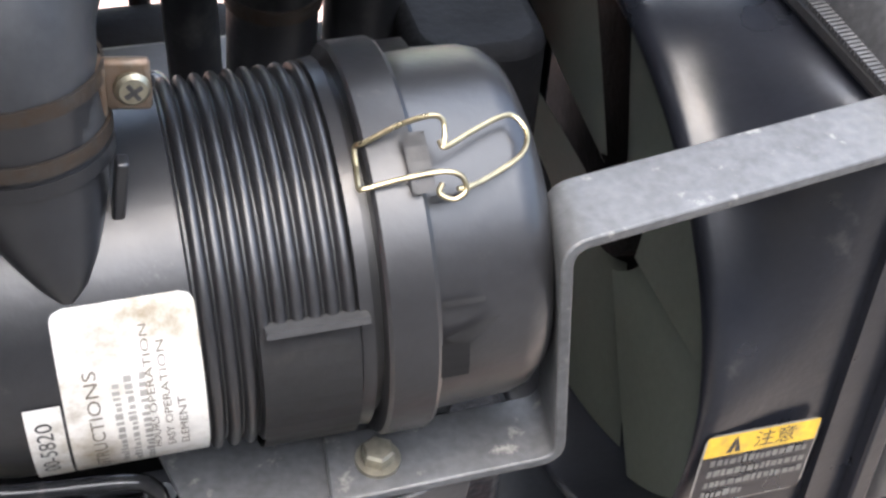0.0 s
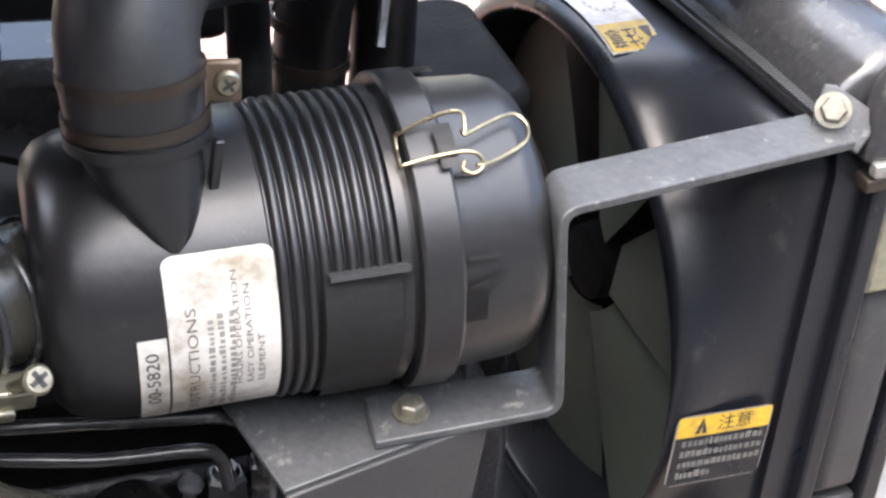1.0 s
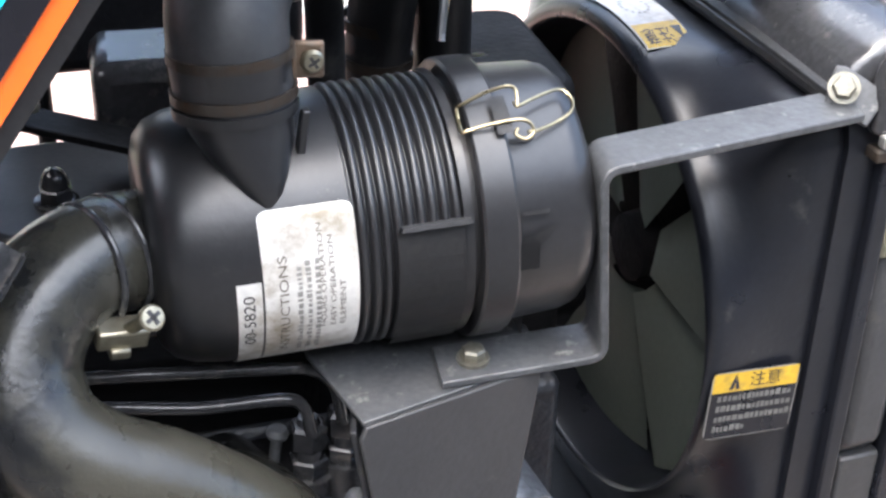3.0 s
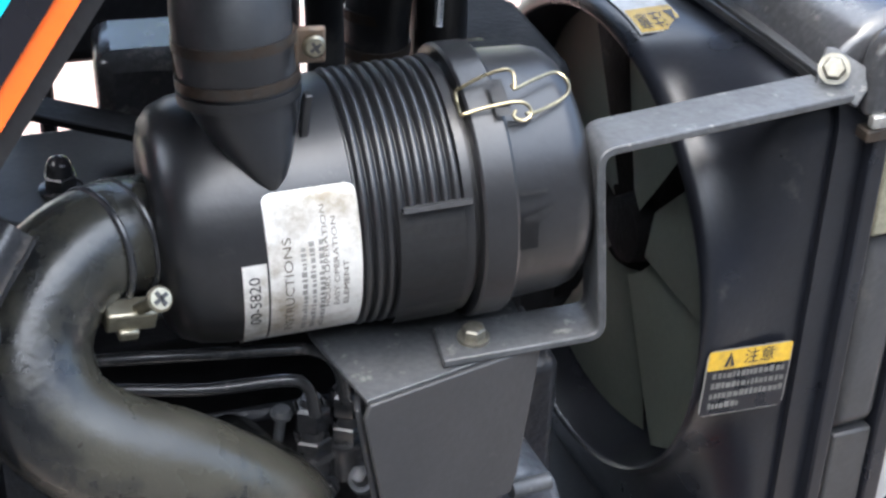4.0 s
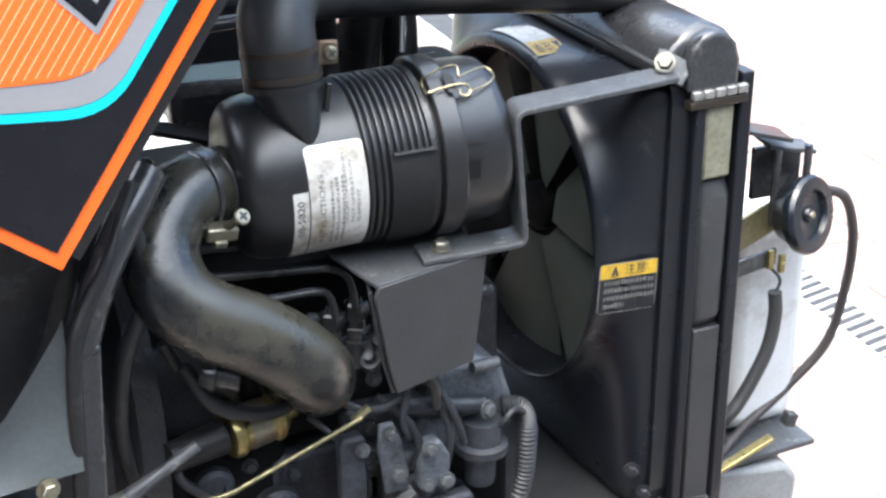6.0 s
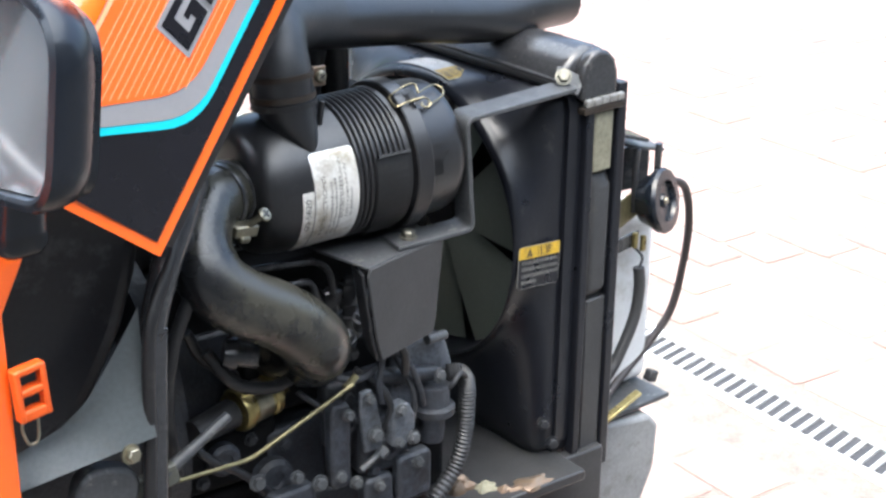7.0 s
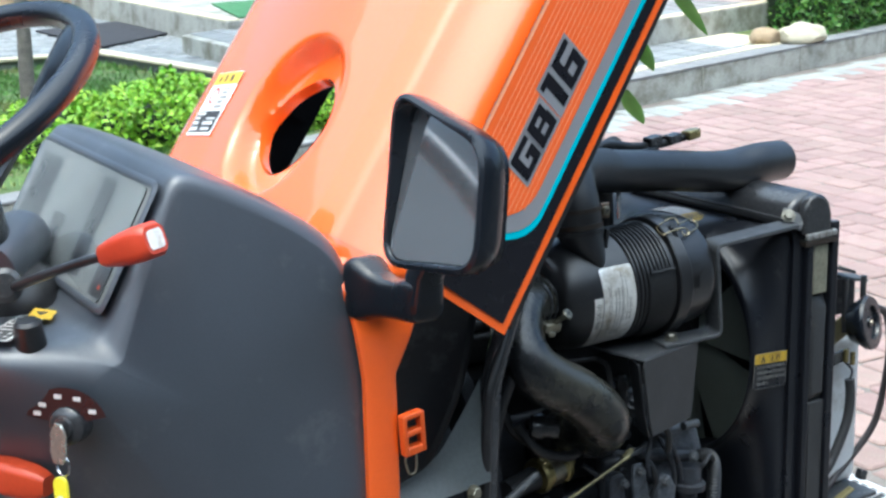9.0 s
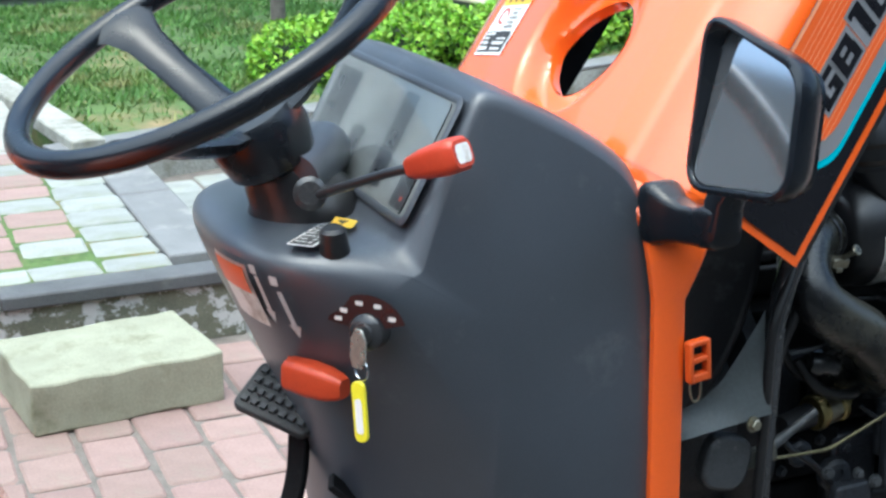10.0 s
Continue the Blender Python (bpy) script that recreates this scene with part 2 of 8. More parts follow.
def rod(bm, a, b, r, seg=16, r2=None):
    a, b = Vector(a), Vector(b)
    up = Vector((0, 0, 1)) if abs((b - a).normalized().z) < 0.95 else Vector((1, 0, 0))
    lathe(bm, [(0, r), ((b - a).length, r if r2 is None else r2)], frame_m(a, b - a, up), seg)


def spline(pts, n=8):
    p = [Vector(v) for v in pts]
    q = [2 * p[0] - p[1], *p, 2 * p[-1] - p[-2]]
    out = []
    for i in range(1, len(q) - 2):
        for k in range(n):
            t = k / n
            a, b, c, d = q[i - 1], q[i], q[i + 1], q[i + 2]
            out.append(0.5 * (2 * b + (c - a) * t + (2 * a - 5 * b + 4 * c - d) * t * t + (3 * b - a - 3 * c + d) * t ** 3))
    return out + [p[-1]]


def sweep(bm, pts, r, seg=16, n=8, caps=True, smooth=True, ridge=0.0, ridge_every=2, flat=1.0):
    """A tube along points; r is one radius or one for each point."""
    path = spline(pts, n) if smooth else [Vector(v) for v in pts]
    rs = [r] * len(path) if not isinstance(r, (list, tuple)) else [float(np.interp(i / (len(path) - 1), np.linspace(0, 1, len(r)), r)) for i in range(len(path))]
    t0 = (path[1] - path[0]).normalized()
    nrm = t0.orthogonal().normalized()
    rings = []
    for i, p in enumerate(path):
        t = (path[min(i + 1, len(path) - 1)] - path[max(i - 1, 0)]).normalized()
        nrm = (nrm - t * nrm.dot(t)).normalized()
        bn = t.cross(nrm)
        rr = rs[i] + (ridge if ridge and i % ridge_every == 0 else 0)
        rings.append([bm.verts.new(p + nrm * rr * math.cos(2 * math.pi * k / seg) + bn * rr * flat * math.sin(2 * math.pi * k / seg)) for k in range(seg)])
    ring_faces(bm, rings, caps=caps)


def prism(bm, outline, m, depth, z0=0.0):
    """An outline in m's xy plane, drawn out along its z axis."""
    a = [bm.verts.new(m @ Vector((x, y, z0))) for x, y in outline]
    b = [bm.verts.new(m @ Vector((x, y, z0 + depth))) for x, y in outline]
    ring_faces(bm, [a, b])


def round_rect(w, h, r, k=4, cx=0.0, cy=0.0):
    out = []
    for sx, sy, a0 in ((1, 1, 0), (-1, 1, 90), (-1, -1, 180), (1, -1, 270)):
        for i in range(k + 1):
            a = radians(a0 + 90 * i / k)
            out.append((cx + sx * (w / 2 - r) + r * math.cos(a), cy + sy * (h / 2 - r) + r * math.sin(a)))
    return out


def strip(bm, pts, width_dir, width, thick, n=1):
    """A bent flat bar through points, with its width along width_dir."""
    w = Vector(width_dir).normalized()
    p = [Vector(v) for v in pts]
    rings = []
    for i, q in enumerate(p):
        a = (q - p[i - 1]).normalized() if i else (p[1] - p[0]).normalized()
        b = (p[i + 1] - q).normalized() if i < len(p) - 1 else a
        na, nb = w.cross(a), w.cross(b)
        nn = (na + nb).normalized()
        nn = nn / max(0.4, nn.dot(na))
        rings.append([bm.verts.new(q + w * sx * width / 2 + nn * sz * thick / 2) for sx, sz in ((-1, -1), (1, -1), (1, 1), (-1, 1))])
    ring_faces(bm, rings)


def bent(pts, r=0.008, k=4):
    """Rounds the corners of a polyline."""
    p = [Vector(v) for v in pts]
    out = [p[0]]
    for a, b, c in zip(p, p[1:], p[2:]):
        u, v = (a - b).normalized(), (c - b).normalized()
        for i in range(k + 1):
            t = i / k
            out.append(b + u * r * (1 - t) ** 2 + v * r * t ** 2)
    return out + [p[-1]]


def hexbolt(bm, at, axis, r=0.008, h=0.006, washer=True):
    m = frame_m(at, axis, (0, 0, 1) if abs(Vector(axis).normalized().z) < 0.9 else (1, 0, 0))
    if washer:
        lathe(bm, [(0, r * 1.35), (0.0018, r * 1.35)], m, 20)
    lathe(bm, [(0.0018, r), (h, r), (h + 0.001, r * 0.85)], m, 6)
    lathe(bm, [(h + 0.001, r * 0.6), (h + 0.0012, r * 0.6)], m, 12)


def text_mesh(body, size):
    cu = bpy.data.curves.new("t", "FONT")
    cu.body, cu.size, cu.align_x, cu.align_y = body, size, "LEFT", "BOTTOM"
    cu.resolution_u = 3
    ob = bpy.data.objects.new("t", cu)
    scene.collection.objects.link(ob)
    bpy.context.view_layer.update()
    me = bpy.data.meshes.new_from_object(ob.evaluated_get(bpy.context.evaluated_depsgraph_get()))
    vs = [tuple(v.co[:2]) for v in me.vertices]
    fs = [tuple(p.vertices) for p in me.polygons]
    bpy.data.objects.remove(ob)
    bpy.data.curves.remove(cu)
    bpy.data.meshes.remove(me)
    return vs, fs


def lettering(bm, body, size, put, width=None):
    """Flat letters whose points are laid by put(x, y)."""
    vs, fs = text_mesh(body, size)
    if not vs:
        return
    wide = max(v[0] for v in vs) or 1
    k = width / wide if width else 1.0
    made = [bm.verts.new(put(x * k, y)) for x, y in vs]
    for f in fs:
        try:
            bm.faces.new([made[i] for i in f])
        except ValueError:
            pass


def quad_on(bm, put, x0, y0, x1, y1, nx=6, ny=2):
    g = [[bm.verts.new(put(x0 + (x1 - x0) * i / nx, y0 + (y1 - y0) * j / ny)) for i in range(nx + 1)] for j in range(ny + 1)]
    for j in range(ny):
        for i in range(nx):
            bm.faces.new((g[j][i], g[j][i + 1], g[j + 1][i + 1], g[j + 1][i]))

# ---- the tractor: engine bay ----
tractor = thing("tractor", (0.0, 0.1, 0.0), "small orange farm tractor with raised bonnet and bare black engine", "tractor")

# air cleaner
FM = frame_m((0.03, -0.0135, 0.777), (1, -0.01, 0.03), (0, 0, 1))


def on_filter(s, phi, r):
    return FM @ Vector((s, -r * math.cos(phi), r * math.sin(phi)))


bm = bmesh.new()
prof = [(-0.101, 0.018), (-0.101, 0.042), (-0.0985, 0.051), (-0.093, 0.0572), (-0.084, 0.0608), (-0.072, 0.0626), (-0.056, 0.0632), (-0.0105, 0.0635)]
s = -0.0095
for i in range(9):
    prof += [(s, 0.0615), (s + 0.0008, 0.0615), (s + 0.0013, 0.0633), (s + 0.0021, 0.0645), (s + 0.0032, 0.0649), (s + 0.0043, 0.0645), (s + 0.0051, 0.0633), (s + 0.0055, 0.0616)]
    s += 0.0056
prof += [(0.0405, 0.0615), (0.0412, 0.0650), (0.0455, 0.0655), (0.0462, 0.0612), (0.052, 0.0612)]
lathe(bm, prof, FM, 96)
air_cleaner = part("air_cleaner", bm, M["black_plastic"], tractor, "ribbed black plastic air cleaner canister", angle=48)

bm = bmesh.new()  # flat pad with a ledge over the ribs
put = lambda x, y: on_filter(x, y, 0.0672)
quad_on(bm, put, 0.0085, radians(-66), 0.0405, radians(20), 3, 14)
r = bmesh.ops.solidify(bm, geom=bm.faces[:], thickness=0.004)
rings = []
for a in (20, 22):
    for rr in (0.0625, 0.0705):
        rings.append([bm.verts.new(on_filter(x, radians(a), rr)) for x in (0.0105, 0.0435)])
bm.faces.new((rings[1][0], rings[1][1], rings[3][1], rings[3][0]))
bm.faces.new((rings[0][0], rings[0][1], rings[1][1], rings[1][0]))
bm.faces.new((rings[2][0], rings[2][1], rings[3][1], rings[3][0]))
part("pad", bm, M["dusty_black"], air_cleaner, smooth=False)

bm = bmesh.new()  # end cover
cp = [(0.0490, 0.0630), (0.0490, 0.0690), (0.0503, 0.0702), (0.0650, 0.0702), (0.0665, 0.0692), (0.0668, 0.0652), (0.0685, 0.0647), (0.097, 0.0632), (0.1035, 0.0612), (0.1080, 0.0570), (0.1108, 0.050), (0.1115, 0.036), (0.109, 0.032), (0.109, 0.012)]
lathe(bm, cp, FM, 96)
end_cover = part("end_cover", bm, M["black_plastic"], air_cleaner, "black plastic end cover held by wire clips", angle=28)
bm = bmesh.new()  # arrow mark, ribs and lugs on the cover
for a, s0, s1 in ((20, 0.068, 0.082), (50, 0.068, 0.080)):
    quad_on(bm, lambda x, y: on_filter(x, y, 0.0662), s0, radians(a - 0.9), s1, radians(a + 0.9), 4, 1)
tri_pts = [bm.verts.new(on_filter(x, radians(a), 0.0662)) for x, a in ((0.0675, 9), (0.0875, 14.5), (0.0755, 4.5))]
bm.faces.new(tri_pts)
bmesh.ops.solidify(bm, geom=bm.faces[:], thickness=0.003)
tagged_stuff("mould_mark", bm, M["dark_grey"], end_cover, smooth=False)
for a in (7, 112, 231):  # clip lugs
    bm = bmesh.new()
    quad_on(bm, lambda x, y: on_filter(x, y, 0.0695), 0.066, radians(a - 10), 0.0755, radians(a + 2), 3, 4)
    bmesh.ops.solidify(bm, geom=bm.faces[:], thickness=0.006)
    part("lug", bm, M["black_plastic"], end_cover, smooth=False)

# wire clip over the joint
M["clip_wire"] = mat("clip_wire", (0.34, 0.29, 0.18), 0.3, metal=0.9, vary=0.3, scale=150, bump=0.1)
bm = bmesh.new()
w = lambda s, a, r: on_filter(s, radians(a), r)
sweep(bm, [w(0.0465, 62, 0.067), w(0.0472, 67, 0.0685), w(0.0500, 66.6, 0.0718), w(0.061, 69.2, 0.0737), w(0.071, 70.2, 0.0748), w(0.0755, 69.6, 0.0738), w(0.0760, 67, 0.0720), w(0.0748, 62.5, 0.0705)], 0.0009, 8)
sweep(bm, [w(0.0465, 62, 0.067), w(0.0458, 58, 0.069), w(0.0455, 54.8, 0.0705), w(0.0478, 54.5, 0.0720), w(0.0587, 55.2, 0.0737), w(0.0716, 55.3, 0.0748), w(0.0775, 53.8, 0.0737), w(0.0786, 50.4, 0.0722), w(0.0745, 48.6, 0.0712), w(0.0702, 50.6, 0.0715), w(0.0715, 53.0, 0.0720)], 0.0009, 8)
sweep(bm, [w(0.0735, 64.0, 0.0722), w(0.0747, 62.0, 0.0725), w(0.0842, 65.7, 0.0705), w(0.0955, 70.0, 0.0682), w(0.1010, 70.4, 0.0668), w(0.1038, 65.0, 0.0662), w(0.1005, 59.0, 0.0664), w(0.0901, 54.2, 0.0682), w(0.0806, 51.3, 0.0712), w(0.0760, 51.0, 0.0722)], 0.0009, 8)
part("wire_clip", bm, M["clip_wire"], air_cleaner, "sprung steel wire clip")
bm = bmesh.new()
quad_on(bm, lambda x, y: on_filter(x, y, 0.0735), 0.0615, radians(51), 0.0690, radians(67), 2, 4)
bmesh.ops.solidify(bm, geom=bm.faces[:], thickness=0.006)
part("clip_seat", bm, M["black_plastic"], air_cleaner, smooth=False)

# paper labels on the canister
lab_r = 0.0637
bm = bmesh.new()


def round_label(b, s0, a0, s1, a1, r):
    """A label with rounded corners wrapped on the canister."""
    k = r / lab_r
    edge = [k * i / 5 for i in range(6)]
    angles = [a0 + e for e in edge] + [a0 + k + (a1 - a0 - 2 * k) * i / 20 for i in range(1, 20)] + [a1 - e for e in edge[::-1]]
    rows = []
    for a in angles:
        d = min(a - a0, a1 - a) * lab_r
        ins = r - math.sqrt(max(0.0, r * r - (r - d) ** 2)) if d < r else 0.0
        rows.append([b.verts.new(on_filter(s0 + ins + (s1 - s0 - 2 * ins) * i / 4, a, lab_r)) for i in range(5)])
    for p_, q_ in zip(rows, rows[1:]):
        for i in range(4):
            b.faces.new((p_[i], p_[i + 1], q_[i + 1], q_[i]))


round_label(bm, -0.0535, radians(-74), -0.0095, radians(36), 0.0045)
big_label = part("label", bm, M["silver_paper"], air_cleaner, "worn white and silver instruction label")
bm = bmesh.new()


def on_label(s0, a0, lift=0.0002):
    return lambda x, y: on_filter(s0 - y, radians(a0) + x / lab_r, lab_r + lift)


lettering(bm, "INSTRUCTIONS", 0.0060, on_label(-0.0412, -39), 0.062)
for k, (txt, s0, a0, wd) in enumerate((("HOURS OPERATION", -0.0205, -22, 0.056), ("EASY OPERATION", -0.0202, -22, 0.050), ("ELEMENT", -0.0199, -22, 0.028))):
    lettering(bm, txt, 0.0036, on_label(s0 - 0.004 + 0.0042 * k, a0), wd)
tagged_stuff("label_print", bm, M["brown_ink"], big_label, smooth=False)
bm = bmesh.new()
rnd = random.Random(5)
for s0 in (-0.0360, -0.0318, -0.0276):
    x = 0.0
    while x < 0.058:
        d = rnd.uniform(0.0012, 0.003)
        quad_on(bm, on_label(s0, -40, 0.00015), x, 0, x + d, rnd.uniform(0.0016, 0.0026), 1, 1)
        x += d + rnd.uniform(0.0006, 0.0014)
tagged_stuff("label_print", bm, M["grey_ink"], big_label, smooth=False)
bm = bmesh.new()
quad_on(bm, lambda x, y: on_filter(x, y, lab_r), -0.0660, radians(-62), -0.0545, radians(7), 2, 16)
small_label = part("label", bm, M["silver_paper"], air_cleaner, "small white part number label")
bm = bmesh.new()
lettering(bm, "00-5820", 0.0076, on_label(-0.0566, -27), 0.0315)
tagged_stuff("label_print", bm, M["ink"], small_label, smooth=False)

# intake spout on the canister
bm = bmesh.new()
rings = []
for cx_, cy_, z, r_ in ((-0.0185, -0.0610, 0.8130, 0.0030), (-0.0190, -0.0560, 0.8170, 0.0085), (-0.0205, -0.0490, 0.8230, 0.0140), (-0.0225, -0.0415, 0.8305, 0.0192), (-0.0242, -0.0350, 0.8390, 0.0234), (-0.0256, -0.0310, 0.8470, 0.0256), (-0.0264, -0.0295, 0.8560, 0.0264), (-0.0270, -0.0285, 0.8720, 0.0264)):
    rings.append([bm.verts.new((cx_ + r_ * math.cos(a), cy_ + r_ * math.sin(a), z - 0.25 * r_ * math.sin(a))) for a in np.linspace(0, 2 * math.pi, 48, endpoint=False)])
ring_faces(bm, rings)
part("spout", bm, M["black_plastic"], air_cleaner, "black spout running into the canister")
bm = bmesh.new()
box(bm, (0.004, 0.006, 0.022), pose(0.0015, -0.044, 0.840, 0, 8, 0))
part("rib", bm, M["black_plastic"], air_cleaner, bevel=0.001)

# rubber elbow and pipe over the engine
pm = frame_m((-0.0265, -0.028, 0.862), (-0.03, 0.12, 1), (1, 0, 0))
bm = bmesh.new()
sweep(bm, [(-0.0255, -0.029, 0.851), (-0.0275, -0.026, 0.876), (-0.0245, -0.014, 0.895), (-0.010, 0.007, 0.906), (0.02, 0.024, 0.904), (0.06, 0.036, 0.897)], [0.0272, 0.0275, 0.0278, 0.0278, 0.027, 0.0262], 32, 8)
elbow = part("intake_elbow", bm, M["dusty_black"], tractor, "black rubber intake elbow")
bm = bmesh.new()
sweep(bm, [(0.02, 0.024, 0.903), (0.10, 0.046, 0.890), (0.18, 0.062, 0.878), (0.25, 0.076, 0.866), (0.297, 0.086, 0.861), (0.345, 0.095, 0.862), (0.396, 0.108, 0.859)], [0.0255, 0.0255, 0.0255, 0.026, 0.027, 0.027, 0.0262], 32, 8)
part("intake_pipe", bm, M["black_plastic"], tractor, "long black intake pipe over the radiator")
for dz in (-0.008, 0.010):
    bm = bmesh.new()
    lathe(bm, [(dz, 0.0277), (dz, 0.0288), (dz + 0.0048, 0.0288), (dz + 0.0048, 0.0277)], pm, 48, caps=False)
    part("clamp_band", bm, M["rust_steel"], elbow, "rust-stained steel clamp band")
bm = bmesh.new()
lathe(bm, [(-0.015, 0.0270), (-0.015, 0.0288), (-0.010, 0.0288), (-0.010, 0.0270)], pm, 48, caps=False)
part("hose_lip", bm, M["black_rubber"], elbow)
bm = bmesh.new()
for deg in (222, 252):
    a = radians(deg)
    box(bm, (0.0018, 0.0012, 0.020), pm @ Matrix.Rotation(a, 4, "X") @ Matrix.Translation((0.0035, 0.0283, 0)) @ Matrix.Rotation(radians(90), 4, "Y"))
part("clamp_link", bm, M["rust_steel"], elbow)
bm = bmesh.new()
box(bm, (0.016, 0.004, 0.018), pose(0.0065, -0.031, 0.869, 0, 0, -10))
box(bm, (0.003, 0.010, 0.018), pose(-0.0005, -0.031, 0.869))
lug = part("clamp_lug", bm, M["rusty"], elbow, "rusty clamp lug", bevel=0.002)
bm = bmesh.new()
m = frame_m((0.0085, -0.033, 0.869), (0.05, -1, 0.1), (0, 0, 1))
lathe(bm, [(0, 0.0055), (0.002, 0.0054), (0.0035, 0.0042), (0.004, 0.002)], m, 20)
rscrew = part("screw", bm, M["zinc"], lug)
# dark bars on the head stand in for the shaded cross slot
bm = bmesh.new()
for ang in (30, 120):
    box(bm, (0.0008, 0.0060, 0.0014), m @ Matrix.Translation((0.0040, 0, 0)) @ Matrix.Rotation(radians(ang), 4, "X"))
part("screw_slot", bm, M["ink"], rscrew, smooth=False)

# outlet hose
bm = bmesh.new()
sweep(bm, [(-0.072, -0.023, 0.777), (-0.097, -0.036, 0.781), (-0.120, -0.052, 0.774), (-0.134, -0.070, 0.753), (-0.129, -0.088, 0.727), (-0.107, -0.096, 0.707), (-0.079, -0.095, 0.690), (-0.051, -0.092, 0.667), (-0.030, -0.084, 0.642), (-0.021, -0.052, 0.617), (-0.038, 0.01, 0.604)],
      [0.0280, 0.0280, 0.0282, 0.0285, 0.0288, 0.029, 0.0292, 0.0295, 0.0295, 0.0285, 0.027], 40, 8)
hose = part("outlet_hose", bm, M["rubber"], tractor, "thick curved black rubber hose with dusty top")
for x, y, z in ((-0.085, -0.0295, 0.7785), (-0.098, -0.0375, 0.7800)):
    bm = bmesh.new()
    m = frame_m((x, y, z), (1, 0.55, -0.05), (0, 0, 1))
    rings = []
    path = [m @ Vector((0, 0.0284 * math.cos(2 * math.pi * i / 48), 0.0284 * math.sin(2 * math.pi * i / 48))) for i in range(49)]
    sweep(bm, path, 0.0019, 10, smooth=False)
    part("wire_band", bm, M["black_gloss"], hose, "black wire clamp band")
bm = bmesh.new()
box(bm, (0.024, 0.012, 0.011), pose(-0.088, -0.064, 0.7585, 15, 8, 8))
box(bm, (0.010, 0.014, 0.006), pose(-0.090, -0.064, 0.7520, 15, 8, 8))
clamp = part("clamp_block", bm, M["zinc"], hose, "bright zinc clamp block", bevel=0.0015)
bm = bmesh.new()
rod(bm, (-0.088, -0.062, 0.757), (-0.0745, -0.0785, 0.774), 0.0030, 16)
m = frame_m((-0.0755, -0.0775, 0.773), (0.3, -0.75, 0.6), (0, 0, 1))
lathe(bm, [(0, 0.0060), (0.002, 0.0062), (0.0032, 0.0050), (0.0033, 0.0004)], m, 24)
scr = part("screw", bm, M["zinc"], clamp, "cross-head screw")
# cross slot's shade drawn as dark bars on the head
bm = bmesh.new()
for ang in (20, 110):
    box(bm, (0.0008, 0.0076, 0.0020), m @ Matrix.Translation((0.0034, 0, 0)) @ Matrix.Rotation(radians(ang), 4, "X"))
part("screw_slot", bm, M["ink"], scr, smooth=False)

# support plate under the canister
bm = bmesh.new()
prism(bm, [(0.018, -0.092), (0.115, -0.066), (0.115, 0.02), (0.005, 0.02), (0.004, -0.03)], Matrix.Translation((0, 0, 0.7045)), 0.003)
plate = part("support_plate", bm, M["grey_steel"], tractor, "grey sheet steel bracket under the air cleaner", bevel=0.0008)
# face and fold of the sheet take darker tones than its top
bm = bmesh.new()
pl = frame_m((0.018, -0.0935, 0.0), (0.097, 0.026, 0), (0, 0, 1))
pm2 = pl @ Matrix(((1, 0, 0, 0), (0, 0, -1, 0), (0, 1, 0, 0), (0, 0, 0, 1)))
prism(bm, [(0.0, 0.7075), (-0.0035, 0.700), (0.008, 0.636), (0.0145, 0.613), (0.087, 0.616), (0.0905, 0.630), (0.1005, 0.7075)], pm2, 0.003)
part("plate_face", bm, M["dark_grey"], plate, bevel=0.001)

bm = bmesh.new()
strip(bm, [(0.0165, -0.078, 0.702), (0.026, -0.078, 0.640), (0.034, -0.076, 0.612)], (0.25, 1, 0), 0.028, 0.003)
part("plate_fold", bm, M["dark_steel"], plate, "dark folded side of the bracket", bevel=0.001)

# bent flat bar from the plate to the radiator
bm = bmesh.new()
strip(bm, bent([(0.063, -0.062, 0.7105), (0.150, -0.0575, 0.7085), (0.139, -0.0605, 0.8175), (0.2930, -0.0305, 0.8140)], 0.009, 5), (0.12, 1, 0.0), 0.031, 0.0042)
bar = part("flat_bar", bm, M["grey_steel"], tractor, "bent grey steel bar with scuffed edges", bevel=0.0008)
bm = bmesh.new()
TB = frame_m((0.2868, -0.0285, 0.8225), (0.95, -0.31, 0.0), (0.167, 0.513, 0.842))  # x and z across the tab
prism(bm, [(-0.0036, 0.0125), (0.0015, 0.0120), (0.0197, 0.0010), (0.0185, -0.0100), (0.0129, -0.0190), (-0.0096, -0.0085)], TB @ Matrix(((1, 0, 0, 0), (0, 0, 1, 0), (0, 1, 0, 0), (0, 0, 0, 1))), 0.003)
part("bar_tab", bm, M["grey_steel"], bar, bevel=0.001)
for at, ax in (((0.0815, -0.062, 0.7125), (0, -0.05, 1)), ((0.2862, -0.0300, 0.8240), (-0.45, -0.72, 0.52))):
    bm = bmesh.new()
    hexbolt(bm, at, ax, 0.0062, 0.0065)
    part("bolt", bm, M["dull_zinc"], bar, "zinc-plated hexagon bolt")

# fan shroud
SY = radians(4)


def yaw_pt(x, y, z):
    """Turns a point of the tractor's nose about its rear centre."""
    return Vector((0.2 + (x - 0.2) * math.cos(SY), y + (x - 0.24) * math.tan(SY), z))


FR = 0.1515  # radius of the round opening
FS = frame_m((0.2150, 0.118, 0.646), (math.cos(0.083), math.sin(0.083), 0), (0, 0, 1))  # x along the fan's axis
NSEG = 144


